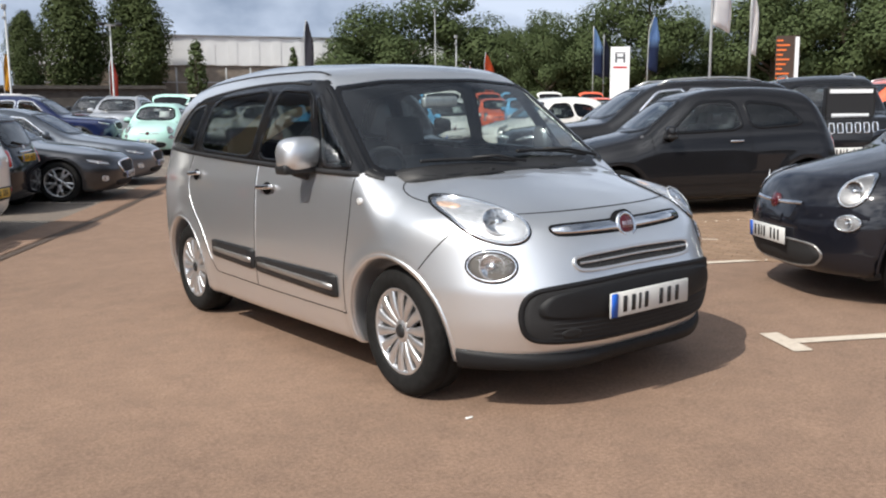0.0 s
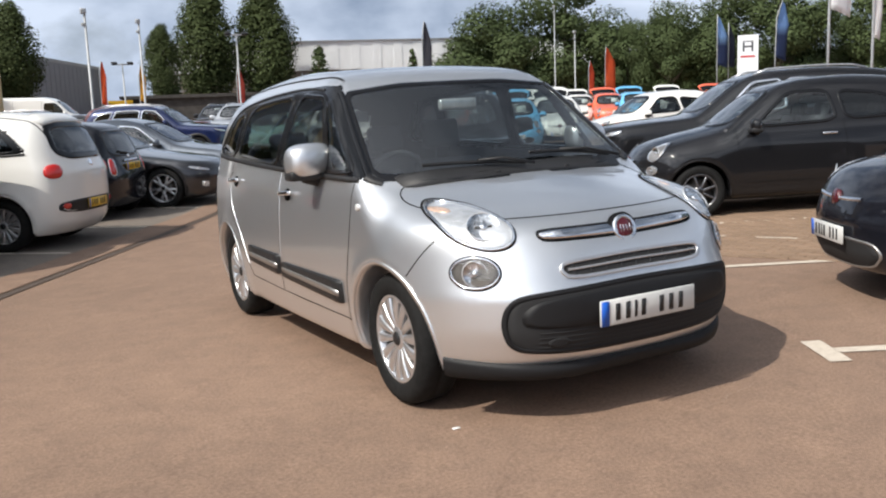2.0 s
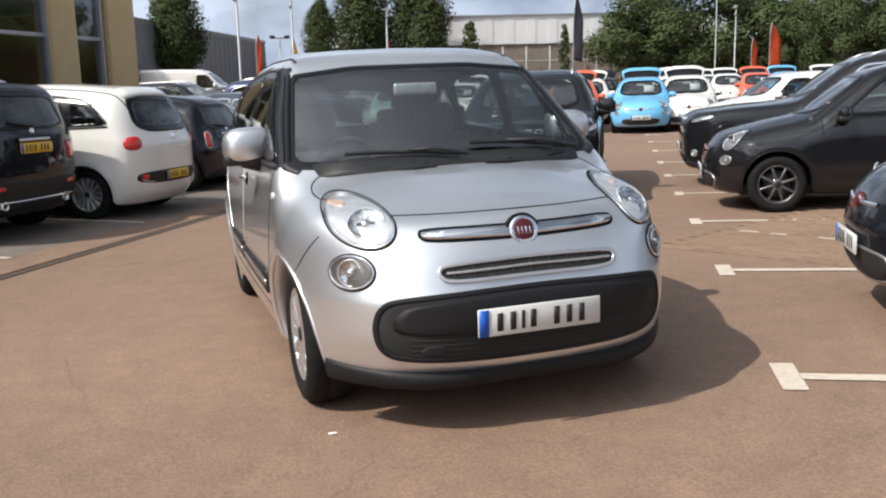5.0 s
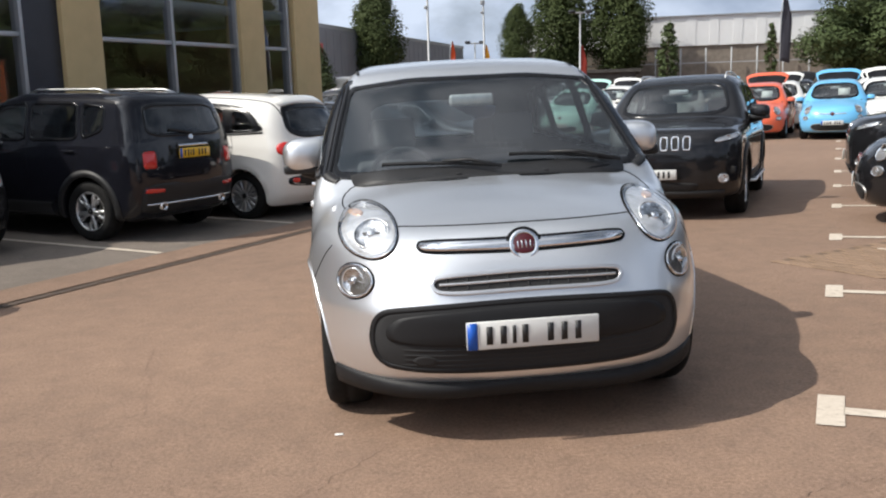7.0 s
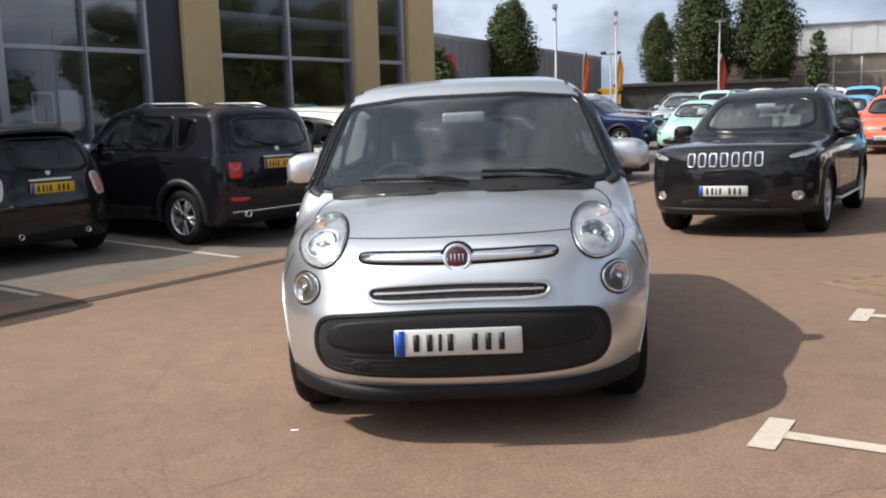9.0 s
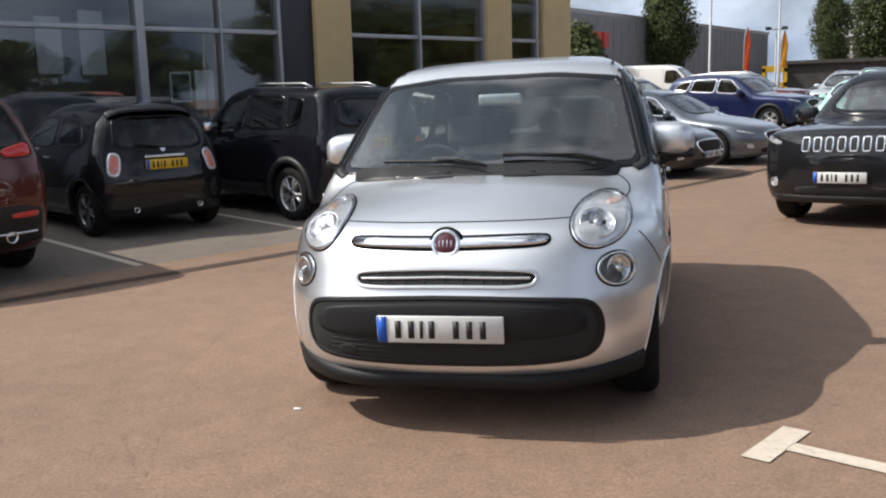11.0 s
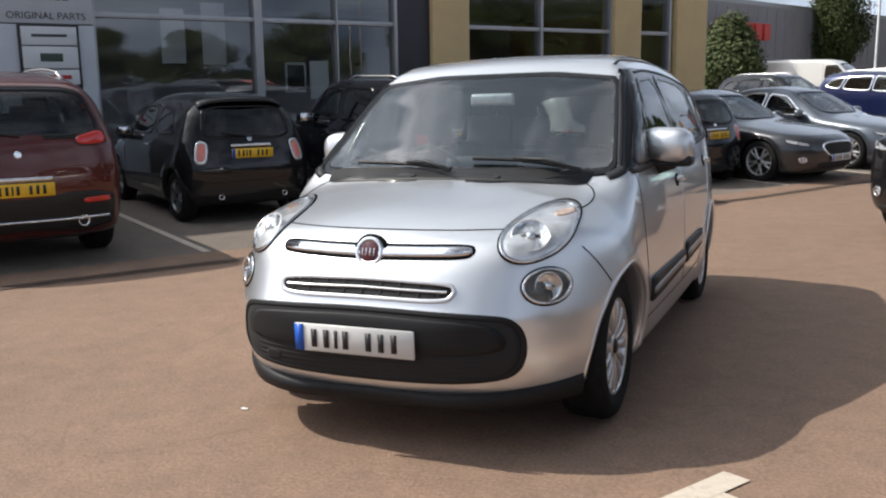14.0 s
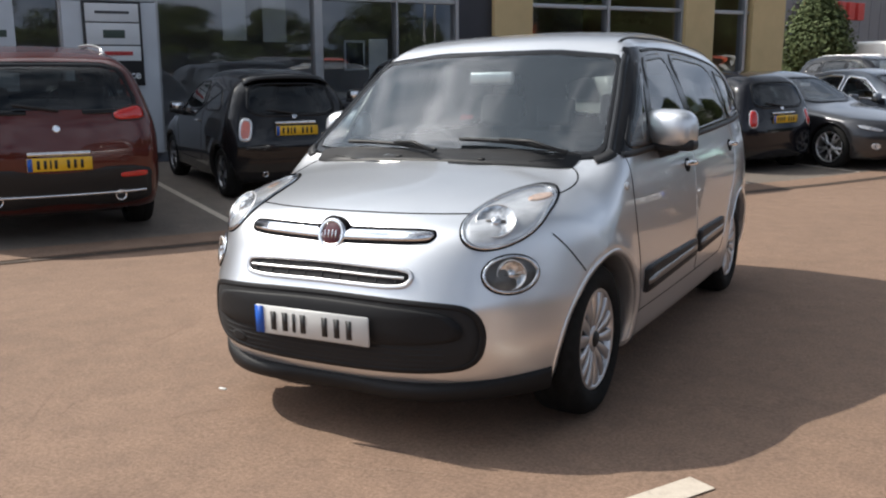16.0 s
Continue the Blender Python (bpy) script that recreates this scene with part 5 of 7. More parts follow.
    seat = Matrix.Translation(bp) @ pose(0, 0, 0, 0, 0, -90) @ pose(0, 0, 0, 0, -16, 0)
    badge = part("badge", moved(lathe([(0.064, -0.01), (0.063, 0.011), (0.056, 0.021), (0.046, 0.016)], 36), seat), M_CHROME, car, "round red badge with a chrome ring")
    part("badge_seat", moved(lathe([(0.074, -0.02), (0.073, 0.008), (0.060, 0.010)], 36), seat), M_SEAM, badge)
    part("badge_enamel", moved(lathe([(0.047, 0.013), (0.03, 0.019), (0.0, 0.021)], 30), seat), M_BADGE, badge)
    [part("badge_bar", moved(box(0.017, y, -0.015, 0.0215, y + 0.0045, 0.015, 0.001, 1), seat), M_CHROME, badge) for y in (-0.028, -0.012, 0.005, 0.022)]
    plate_p = FRONT.place(field, [(-0.005, 0.475)])[0]
    number_plate(car, Matrix.Translation(plate_p + np.array([0, -0.038, 0])) @ pose(0, 0, 0, 2, 0, 0))
    for s in (-1, 1):
        way = np.array([-s * 0.016, 0.9, -0.049]) / np.linalg.norm((0.016, 0.9, 0.049))
        along = np.array([0.9998, s * 0.0178, 0.0])
        upward = np.cross(way, along)
        aim = Aim(np.array([s * 0.618, -0.4, 0.857]) - 1.2 * way, along, upward * np.sign(upward[2]), way)
        out = oval(-s * 0.006, 0.004, 0.121, 0.105, s * 20, 2.1, 44)
        amber = oval(s * 0.045, 0.070, 0.034, 0.012, s * 8)
        round_lamp(car, field, aim, out, "headlight", [(-s * 0.014, -0.014, 0.076)], amber=amber, bulge=0.014, follow=0.7)
        fo = np.array([s * 0.66, -0.47, 0.665])
        aim2 = Aim(fo - 1.2 * np.array([-s * 0.55, 0.83, 0.0]), (0.83, s * 0.55, 0), (0, 0, 1), (-s * 0.55, 0.83, 0.0))
        round_lamp(car, field, aim2, oval(-s * 0.015, 0.006, 0.108, 0.067), "front_fog_light", [(0, 0, 0.056)], bulge=0.014, housing=M_BRAKE)
    # tail
    for s in (-1, 1):
        o = rounded([(s * 0.60, 1.03), (s * 0.84, 1.02), (s * 0.86, 0.86), (s * 0.62, 0.86)], 3, 0.25)
        aim3 = Aim(np.array([0, 4.6, 0]) + np.array([s * 0.7, 0, 0]), (1, 0, 0), (0, 0, 1), (-s * 0.45, -1, 0))
        o = np.asarray(o) - np.array([s * 0.10, 0])
        part("tail_light", patch(field, aim3, o, 0.006, 4, 0.01, dome=0.014), M_RED_LENS, car)
    if rear_detail:
        low = rounded([(-0.70, 0.60), (0.70, 0.60), (0.70, 0.44), (-0.70, 0.44)], 3, 0.2)
        part("rear_bumper_insert", patch(field, TAIL, low, 0.005, 4, 0.01), M_TRIM, car)
        pp = TAIL.place(field, [(0, 0.53)])[0]
        number_plate(car, Matrix.Translation(pp + np.array([0, 0.02, 0])) @ pose(0, 0, 0, 0, 0, 180), True)
        for s in (-1, 1):
            part("reflector", patch(field, TAIL, oval(s * 0.60, 0.53, 0.05, 0.035), 0.012, 2, 0.004), M_RED_LENS, car)
        part("rear_badge", patch(field, TAIL, oval(0, 1.02, 0.045, 0.045), 0.01, 3, 0.01), M_CHROME, car)
        part("roof_spoiler", patch(field, ABOVE, rounded([(-0.56, 2.85), (0.56, 2.85), (0.54, 3.06), (-0.54, 3.06)], 2, 0.15), 0.02, 4, 0.03), paint, car)
    fit_cabin(car, c)
    set_wheels(car, wheel_meshes(0.315, 0.212, 0.205, wheel_style, M_ALLOY, True), c)
    part("underbody", box(-0.55, -0.46, 0.17, 0.55, 3.1, 0.30, 0.03, 1), M_CAVITY, car)
    return car


build_mpv(M_SILVER, 0.02, LEVEL, "silver five-door family MPV with black trim, parked in the lane")

# ---- the lot: heights, axes ----
D0, V_, N_ = np.array([-3.49, 3.05]), np.array([0.515, 0.857]), np.array([-0.857, 0.515])


def lot(s, w):
    """A point of the plan: s metres behind the drain channel, w metres along it."""
    p = D0 + s * N_ + w * V_
    return float(p[0]), float(p[1])


def ground_z(x, y):
    p = np.array([x, y], float) - D0
    s = float(p @ N_)
    if s > 0:
        fx, fy = np.array([x, y]) - s * N_
        base = 0.0208 * (min(max(fx, -14), 20) - min(max(fy, -12), 10))
        return base + 0.02 * min(s, 5.0)
    return 0.0208 * (min(max(x, -14), 20) - min(max(y, -12), 10))


def ground_sheet(name, corners, n, m, material, lift, label, category):
    """A strip of ground over the plan between s0..s1, w0..w1."""
    s0, s1, w0, w1 = corners
    verts, faces = [], []
    for i in range(n + 1):
        for j in range(m + 1):
            x, y = lot(s0 + (s1 - s0) * i / n, w0 + (w1 - w0) * j / m)
            verts.append((x, y, ground_z(x, y) + lift))
    for i in range(n):
        for j in range(m):
            a = i * (m + 1) + j
            faces.append((a, a + 1, a + m + 2, a + m + 1))
    ob = mesh_thing(name, (verts, faces), material, label, category, kind="structure")
    return ob


def grid_axis(*stops):
    out = []
    for a, b, n in stops:
        out += list(np.linspace(a, b, n, endpoint=False))
    return np.array(out + [stops[-1][1]])


gs = grid_axis((-1500, -120, 4), (-120, -30, 8), (-30, 0, 30), (0, 8, 16), (8, 60, 8), (60, 1500, 4))
gw = grid_axis((-1500, -60, 4), (-60, -20, 8), (-20, 40, 60), (40, 120, 8), (120, 2500, 5))
verts = []
for s in gs:
    for w in gw:
        x, y = lot(s, w)
        verts.append((x, y, ground_z(x, y)))
faces = [(i * len(gw) + j, i * len(gw) + j + 1, (i + 1) * len(gw) + j + 1, (i + 1) * len(gw) + j) for i in range(len(gs) - 1) for j in range(len(gw) - 1)]
mesh_thing("ground", (verts, faces), M_LANE, "worn reddish-brown tarmac of the car sales lot", "ground", kind="structure")
ground_sheet("pavement", (0.12, 6.7, -14, 60), 14, 74, M_BAYS, 0.005, "grey tarmac of the bays in front of the showroom", "pavement")

# ---- where the cars stand ----
def stand(x, y, heading):
    """Pose of a car whose front axle is over x, y on the ground; heading: the way its nose points."""
    hx, hy = heading
    e = 0.6
    gx = (ground_z(x + e, y) - ground_z(x - e, y)) / (2 * e)
    gy = (ground_z(x, y + e) - ground_z(x, y - e)) / (2 * e)
    lean = Vector((0, 0, 1)).rotation_difference(Vector((-gx, -gy, 1)).normalized()).to_matrix().to_4x4()
    return Matrix.Translation((x, y, ground_z(x, y))) @ lean @ pose(0, 0, 0, 0, 0, math.degrees(math.atan2(hx, -hy)))


IN, OUT, DOWN = (-0.857, 0.515), (0.857, -0.515), (-0.515, -0.857)
# facing the showroom
build_car("suv", SUV, M_MAROON_PAINT, stand(*lot(4.25, -1.66), IN) @ Matrix.Diagonal((1.03, 1.03, 1.05, 1)), "dark red metallic off-roader with black bumper, facing the showroom", wheel_style="ten")
build_car("hatch", HATCH, M_BLACK_PAINT, stand(*lot(4.86, 1.17), IN), "black small hatchback with roof spoiler and pale tail lights", wheel_style="ten", metal=M_DARK_ALLOY, spoiler=True, lens=M_PINK_LENS)
build_car("boxy", BOXY, M_NAVY_PAINT, stand(*lot(4.42, 3.58), IN), "blue-black boxy compact off-roader with roof rails, facing the showroom", wheel_style="y")
build_mpv(M_WHITE_PAINT, 0.035, stand(*lot(3.97, 5.68), IN), "white family MPV with a black bumper insert, facing the showroom", True)
build_car("hatch", HATCH, M_NAVY_PAINT, stand(*lot(4.05, 8.72), IN), "dark blue small hatchback with a yellow plate, facing the showroom", wheel_style="ten")
# nose out
build_car("saloon", SALOON, M_GREY_PAINT, stand(*lot(1.15, 10.5), OUT), "graphite grey saloon with bright alloy wheels, nose to the lane", wheel_style="y", window_line=M_CHROME)
build_car("saloon", SALOON, M_STEEL_PAINT, stand(*lot(1.2, 13.2), OUT), "steel grey saloon with bright alloy wheels, nose to the lane", wheel_style="y", window_line=M_CHROME)
build_car("suv", SUV, M_BLUE_PAINT, stand(*lot(4.3, 22.4), OUT), "deep blue family off-roader with chrome window line, nose to the lane", wheel_style="ten", window_line=M_CHROME)
# in the lane
lane_car = build_car("suv", SUV, M_BLACK_PAINT, stand(3.05, 6.33, (-0.478, -0.879)), "black off-roader with a seven-slot chrome grille standing in the lane", slots=True)
for s in (-1, 1):
    step = part("side_step", box(s * 0.90 - 0.085, 0.52, 0.315, s * 0.90 + 0.085, 2.18, 0.345, 0.012, 2), M_ALLOY, lane_car, "bright ribbed side step")
    for k in range(9):
        part("tread_rib", box(s * 0.90 - 0.065, 0.62 + k * 0.17, 0.345, s * 0.90 + 0.065, 0.70 + k * 0.17, 0.351), M_TRIM, step)
# right-hand bays
build_car("hatch", HATCH, M_NAVY_PAINT, stand(3.01, -0.19, IN), "dark blue small hatchback with round lamps in a marked bay", wheel_style="ten")
build_car("hatch", HATCH, M_BLACK_PAINT, stand(5.15, 4.43, IN), "black small hatchback with smoked eight-spoke wheels in a marked bay", wheel_style="eight", metal=M_DARK_ALLOY)
build_car("suv", SUV, M_BLACK_PAINT, stand(6.5, 6.57, IN), "large black off-roader with a chrome window line in a marked bay", window_line=M_CHROME, slots=True)
# far rows: bearings and distances from points of the lane
def ring_from(b, d, eye=(-2.29, -3.85)):
    return eye[0] + d * math.sin(radians(b)), eye[1] + d * math.cos(radians(b))


EA, EB, EC = (-3.13, -3.47), (-2.36, -3.88), (-0.81, -4.15)
ROW = "hatchbacks with open tailgates"
build_car("hatch", HATCH, M_SKY_PAINT, stand(11.55, 18.0, DOWN), "light blue small hatchback with its tailgate open", tailgate_up=True)
build_car("hatch", HATCH, M_MINT_PAINT, stand(5.75, 22.9, DOWN), "mint green small hatchback with a white plate", tailgate_up=True)
for b, d, eye, paint, label in ((34.9, 26.4, (-2.2, -3.85), M_WHITE_PAINT, "white small hatchback with its tailgate open"), (34.1, 30.2, (-2.2, -3.85), M_WHITE_PAINT, "white small hatchback with its tailgate open"),
                                (33.6, 34.0, (-2.2, -3.85), M_WHITE_PAINT, "white small hatchback with its tailgate open"), (16.2, 33, EC, M_WHITE_PAINT, "white small hatchback with its tailgate open"),
                                (18.0, 31, EC, M_WHITE_PAINT, "white small hatchback with its tailgate open"), (20.3, 29, EC, M_WHITE_PAINT, "white small hatchback with its tailgate open"),
                                (22.2, 31, EC, M_SKY_PAINT, "light blue small hatchback with its tailgate open"), (24.9, 26, EC, M_ORANGE_PAINT, "orange-red small hatchback with its tailgate open"),
                                (26.0, 30, EC, M_WHITE_PAINT, "white small hatchback with its tailgate open"), (26.9, 34, EC, M_BLACK_PAINT, "black small hatchback with its tailgate open"),
                                (38.6, 40, EB, M_ORANGE_PAINT, "orange-red small hatchback with its tailgate open"), (40.3, 39, EB, M_SKY_PAINT, "light blue small hatchback with its tailgate open"),
                                (42.7, 40, EB, M_WHITE_PAINT, "white small hatchback with its tailgate open"), (46.6, 42, EA, M_ORANGE_PAINT, "orange-red small hatchback with its tailgate open"),
                                (36.8, 42, EB, M_WHITE_PAINT, "white small hatchback with its tailgate open"), (35.4, 44, EB, M_WHITE_PAINT, "white small hatchback with its tailgate open"),
                                (19.6, 41, EA, M_WHITE_PAINT, "white small hatchback with its tailgate open")):
    x, y = ring_from(b, d, eye)
    build_car("hatch", HATCH, paint, stand(x, y, DOWN), label, ROW, tailgate_up=True)
build_car("hatch", HATCH, M_WHITE_PAINT, stand(*ring_from(38.2, 22.5, EB), (-0.9, 0.2)), "white small hatchback parked across the end of a bay")
build_car("hatch", HATCH, M_NAVY_PAINT, stand(*ring_from(41.6, 18.5, EB), IN), "dark blue small hatchback parked beside a black off-roader")
build_car("suv", SUV, M_LIGHT_PAINT, stand(*ring_from(16.4, 35, EA), DOWN), "silver family off-roader parked at the end of the lane")
build_car("suv", SUV, M_MAROON_PAINT, stand(*ring_from(12.4, 35, EB), OUT), "dark red off-roader parked nose to the lane")
build_car("suv", SUV, M_BLACK_PAINT, stand(*ring_from(15.0, 44, EA), DOWN), "black off-roader parked among the far rows")
build_car("suv", SUV, M_NAVY_PAINT, stand(*ring_from(6.6, 31, EB), OUT), "dark blue off-roader parked nose to the lane")
build_car("suv", SUV, M_BLACK_PAINT, stand(*ring_from(31.2, 36, EC), DOWN), "black off-roader parked among the far rows")
build_car("saloon", SALOON, M_GREY_PAINT, stand(*ring_from(9.0, 41, EB), OUT), "grey saloon parked in the far row", wheel_style="y")
build_car("saloon", SALOON, M_STEEL_PAINT, stand(*ring_from(11.4, 44, EB), OUT), "steel grey saloon parked in the far row", wheel_style="y")
build_car("van", VAN, M_WHITE_PAINT, stand(*ring_from(6.4, 43, EB), (0.96, -0.28)) @ Matrix.Diagonal((1.05, 1.05, 1.16, 1)), "white panel van parked before the grey building")
build_car("suv", SUV, M_ORANGE_PAINT, stand(*ring_from(59.0, 21, EA), IN), "orange-red off-roader parked in a far bay")
build_car("boxy", BOXY, M_BLACK_PAINT, stand(*ring_from(59.9, 15.5, EA), (-0.75, -0.66)), "black boxy off-roader with a chrome seven-slot grille", slots=True)
build_car("suv", SUV, M_GREY_PAINT, stand(*ring_from(62.5, 19, EA), IN), "grey off-roader parked in a far bay")

# ---- markings on the ground ----
def on_ground(x, y, lift):
    return (x, y, ground_z(x, y) + lift)


def ribbon(line, width, lift, n=24):
    """A painted band on the ground between two points."""
    (x0, y0), (x1, y1) = line
    d = Vector((x1 - x0, y1 - y0)).normalized()
    verts, faces = [], []
    for i in range(n + 1):
        f = i / n
        x, y = x0 + (x1 - x0) * f, y0 + (y1 - y0) * f
        for s in (-1, 1):
            verts.append(on_ground(x - d.y * s * width / 2, y + d.x * s * width / 2, lift))
    for i in range(n):
        faces.append((2 * i, 2 * i + 1, 2 * i + 3, 2 * i + 2))
    return verts, faces


M_LINE_WORN, ln, ll, lb = shader("worn white marking")
lb.inputs["Roughness"].default_value = 0.8
wear = noise_node(ln, ll, 22.0, 8, 0.72)
ll.new(ramp_node(ln, ll, wear, [(0.30, (0.26, 0.20, 0.155)), (0.42, (0.52, 0.45, 0.37)), (0.7, (0.62, 0.55, 0.46))]), lb.inputs["Base Color"])
bump_node(ln, ll, wear, lb, 0.4, 0.003)

ALONG = np.array([0.487, 0.873])
for i in range(9):
    c = np.array([1.285, -0.68]) + ALONG * 2.52 * i
    head = ribbon([tuple(c - ALONG * 0.20), tuple(c + ALONG * 0.20)], 0.11, 0.006, 4)
    stem = ribbon([tuple(c + np.array(OUT) * 0.05), tuple(c + np.array(OUT) * 4.8)], 0.09, 0.006, 30)
    mesh_thing("bay_marking", joined(head, stem), M_LINE_WORN, "worn white T-shaped bay marking painted on tarmac", "road marking", "bay markings", smooth=False)
for i in range(-3, 16):
    w = -0.02 + 2.4 * i
    a, b = lot(0.55, w), lot(5.4, w)
    mesh_thing("bay_line", ribbon([a, b], 0.085, 0.011, 30), M_LINE_WORN, "worn white bay line painted on grey tarmac", "road marking", "bay lines", smooth=False)
# drain channel with its grating
chan = []
for i in range(-30, 120):
    w = i * 0.5
    a, b = lot(0.0, w), lot(0.0, w + 0.49)
    chan.append(ribbon([a, b], 0.10, 0.008, 1))
drain = mesh_thing("drain_channel", joined(*chan), M_DRAIN, "dark iron drain channel set along the tarmac", "drain", kind="structure", smooth=False)
edge = mesh_thing("kerb_strip", ribbon([lot(0.30, -15), lot(0.30, 60)], 0.44, 0.009, 150), M_LANE, "flush brown edging beside the drain", "kerb", kind="structure", smooth=False)
# tarmac joint across the lane and small litter
M_CRACK = plain("fine dark crack", (0.205, 0.138, 0.098), 0.85, 0, 0.3, 30)


def wander(a, b, sway, seed, n=40):
    """A thin crack that wanders between two points of the ground."""
    rr = random.Random(seed)
    pts, off = [], 0.0
    for i in range(n + 1):
        f = i / n
        off = off * 0.85 + rr.uniform(-sway, sway)
        d = Vector((b[0] - a[0], b[1] - a[1])).normalized()
        pts.append((a[0] + (b[0] - a[0]) * f - d.y * off, a[1] + (b[1] - a[1]) * f + d.x * off))
    verts, faces = [], []
    for i, (x, y) in enumerate(pts):
        w = 0.0022 * (0.3 + rr.random())
        verts += [on_ground(x - w, y + w * 0.6, 0.0025), on_ground(x + w, y - w * 0.6, 0.0025)]
    faces = [(2 * i, 2 * i + 1, 2 * i + 3, 2 * i + 2) for i in range(n)]
    return verts, faces


for k, (a, b) in enumerate((((0.6, -1.5), (1.7, -1.2)), ((-1.95, 1.35), (-1.72, 0.02)), ((-1.73, 0.04), (-1.07, -1.30)), ((-0.56, -0.62), (-1.05, -1.20)), ((-1.80, -0.46), (-1.02, -1.38)))):
    mesh_thing("tarmac_crack", wander(a, b, 0.012, k, 90), M_CRACK, "fine dark crack in the tarmac", "crack", "tarmac cracks", kind="structure", smooth=False)
M_SCUFF = plain("pale scuff", (0.31, 0.225, 0.165), 0.85, 0, 0.2, 30)
mesh_thing("tarmac_scuff", wander((0.19, -0.93), (0.61, -0.82), 0.008, 7, 40), M_SCUFF, "faint pale scuff line on the tarmac", "scuff", kind="structure", smooth=False)
lx, ly = -0.79, -0.475
mesh_thing("paper_scrap", moved(box(-0.018, -0.008, 0, 0.018, 0.008, 0.004, 0.001, 1), Matrix.Translation(on_ground(lx, ly, 0.002))), M_PAPER, "tiny white scrap of paper lying on tarmac", "litter")

# ---- showroom ----
FS = 6.85
WALL_Z0 = -0.14


def lot_box(s0, s1, w0, w1, z0, z1, r=0.0):
    """A box in the showroom's own axes: depth s, length w, height z."""
    g = box(s0, w0, z0, s1, w1, z1, r, 2)
    m = Matrix(((N_[0], V_[0], 0, D0[0]), (N_[1], V_[1], 0, D0[1]), (0, 0, 1, 0), (0, 0, 0, 1)))
    v, f = moved(g, m)
    return v, [q[::-1] for q in f]


G_SHOP = car_glass("shop glass", (0.62, 0.65, 0.67), 0.006, 0.17)
shop = tagged(new("showroom"), "two-storey car showroom with ochre columns and large dark windows", "building", "", "structure")
part("floor_slab", lot_box(FS + 0.05, FS + 9, -16, 15.1, WALL_Z0 - 0.3, WALL_Z0 + 0.05), M_SHOW_FLOOR, shop)
part("back_wall", lot_box(FS + 7.0, FS + 7.2, -16, 15.1, WALL_Z0, 7.3), M_SHOW_WALL, shop)
part("end_wall", lot_box(FS + 0.3, FS + 9, 14.9, 15.18, WALL_Z0 - 0.3, 7.4), M_YELLOW, shop)
part("inner_ceiling", lot_box(FS + 0.1, FS + 7.0, -16, 14.9, 3.3, 3.5), M_SHOW_WALL, shop)
part("roof", lot_box(FS - 0.05, FS + 9.2, -16, 15.3, 7.3, 7.5), M_GREY_CLAD, shop)
part("fascia", lot_box(FS - 0.08, FS + 0.25, -16, 15.25, 5.9, 7.3), M_GREY_CLAD, shop)
part("plinth", lot_box(FS - 0.03, FS + 0.22, -16, 15.2, WALL_Z0 - 0.3, 0.12), M_NAVY_PANEL, shop)
for w0, w1 in ((7.04, 7.93), (12.02, 12.88), (14.12, 15.2)):
    part("ochre_column", lot_box(FS - 0.12, FS + 0.3, w0, w1, WALL_Z0 - 0.3, 5.9, 0.008), M_YELLOW, shop, "tall ochre wall panel")
part("slate_panel", lot_box(FS - 0.02, FS + 0.22, 6.28, 7.04, 0.12, 5.9, 0.006), M_NAVY_PANEL, shop)
for w0, w1 in ((-0.66, 0.72), (-3.2, -1.31), (-9.5, -8.1)):
    part("pale_panel", lot_box(FS - 0.10, FS + 0.22, w0, w1, 0.12, 2.44, 0.006), M_WHITE_PANEL, shop, "pale grey cladding panel")
    part("pale_panel", lot_box(FS - 0.10, FS + 0.22, w0, w1, 2.455, 5.9, 0.006), M_WHITE_PANEL, shop, "pale grey cladding panel")
bays_w = [(-1.31, -0.66), (0.76, 3.40), (3.54, 6.24), (7.93, 9.90), (9.96, 12.02), (12.88, 14.12), (-5.6, -3.2), (-8.1, -5.6)]
for w0, w1 in bays_w:
    for z0, z1 in ((0.12, 2.58), (2.66, 5.9)):
        corners = [(*lot(FS + 0.07, w), z) for w, z in ((w0, z0), (w1, z0), (w1, z1), (w0, z1))]
        part("window_pane", (corners, [(0, 1, 2, 3)]), G_SHOP, shop, "", False)
    part("transom", lot_box(FS + 0.0, FS + 0.16, w0, w1, 2.58, 2.66, 0.006), M_FRAME, shop)
for w, t in ((3.47, 0.15), (9.93, 0.07), (6.26, 0.07), (0.74, 0.06), (5.0, 0.035), (-0.67, 0.05), (13.98, 0.09), (-5.6, 0.1), (12.0, 0.06)):
    part("mullion", lot_box(FS - 0.03, FS + 0.18, w - t / 2, w + t / 2, 0.12, 5.9, 0.006), M_FRAME, shop)
# service sign on the pale panel
M_SIGN_W = plain("white sign face", (0.72, 0.74, 0.76), 0.4, 0, 0.03, 4)
M_SIGN_B = plain("black sign face", (0.012, 0.012, 0.013), 0.4)
M_TEXT_D = plain("dark lettering", (0.06, 0.065, 0.075), 0.5)
M_TEXT_G = plain("green-grey lettering", (0.05, 0.075, 0.06), 0.5)
M_TEXT_R = plain("red lettering", (0.45, 0.03, 0.03), 0.5)
sign = tagged(new("wall_sign"), "tall service sign with white panels on a black board", "sign")
part("board", lot_box(FS - 0.15, FS - 0.10, -0.38, 0.48, 1.18, 2.44, 0.006), M_SIGN_B, sign)
for z0, z1 in ((2.14, 2.41), (1.80, 2.12), (1.56, 1.78)):
    part("sign_panel", lot_box(FS - 0.165, FS - 0.148, -0.34, 0.44, z0, z1, 0.003), M_SIGN_W, sign)


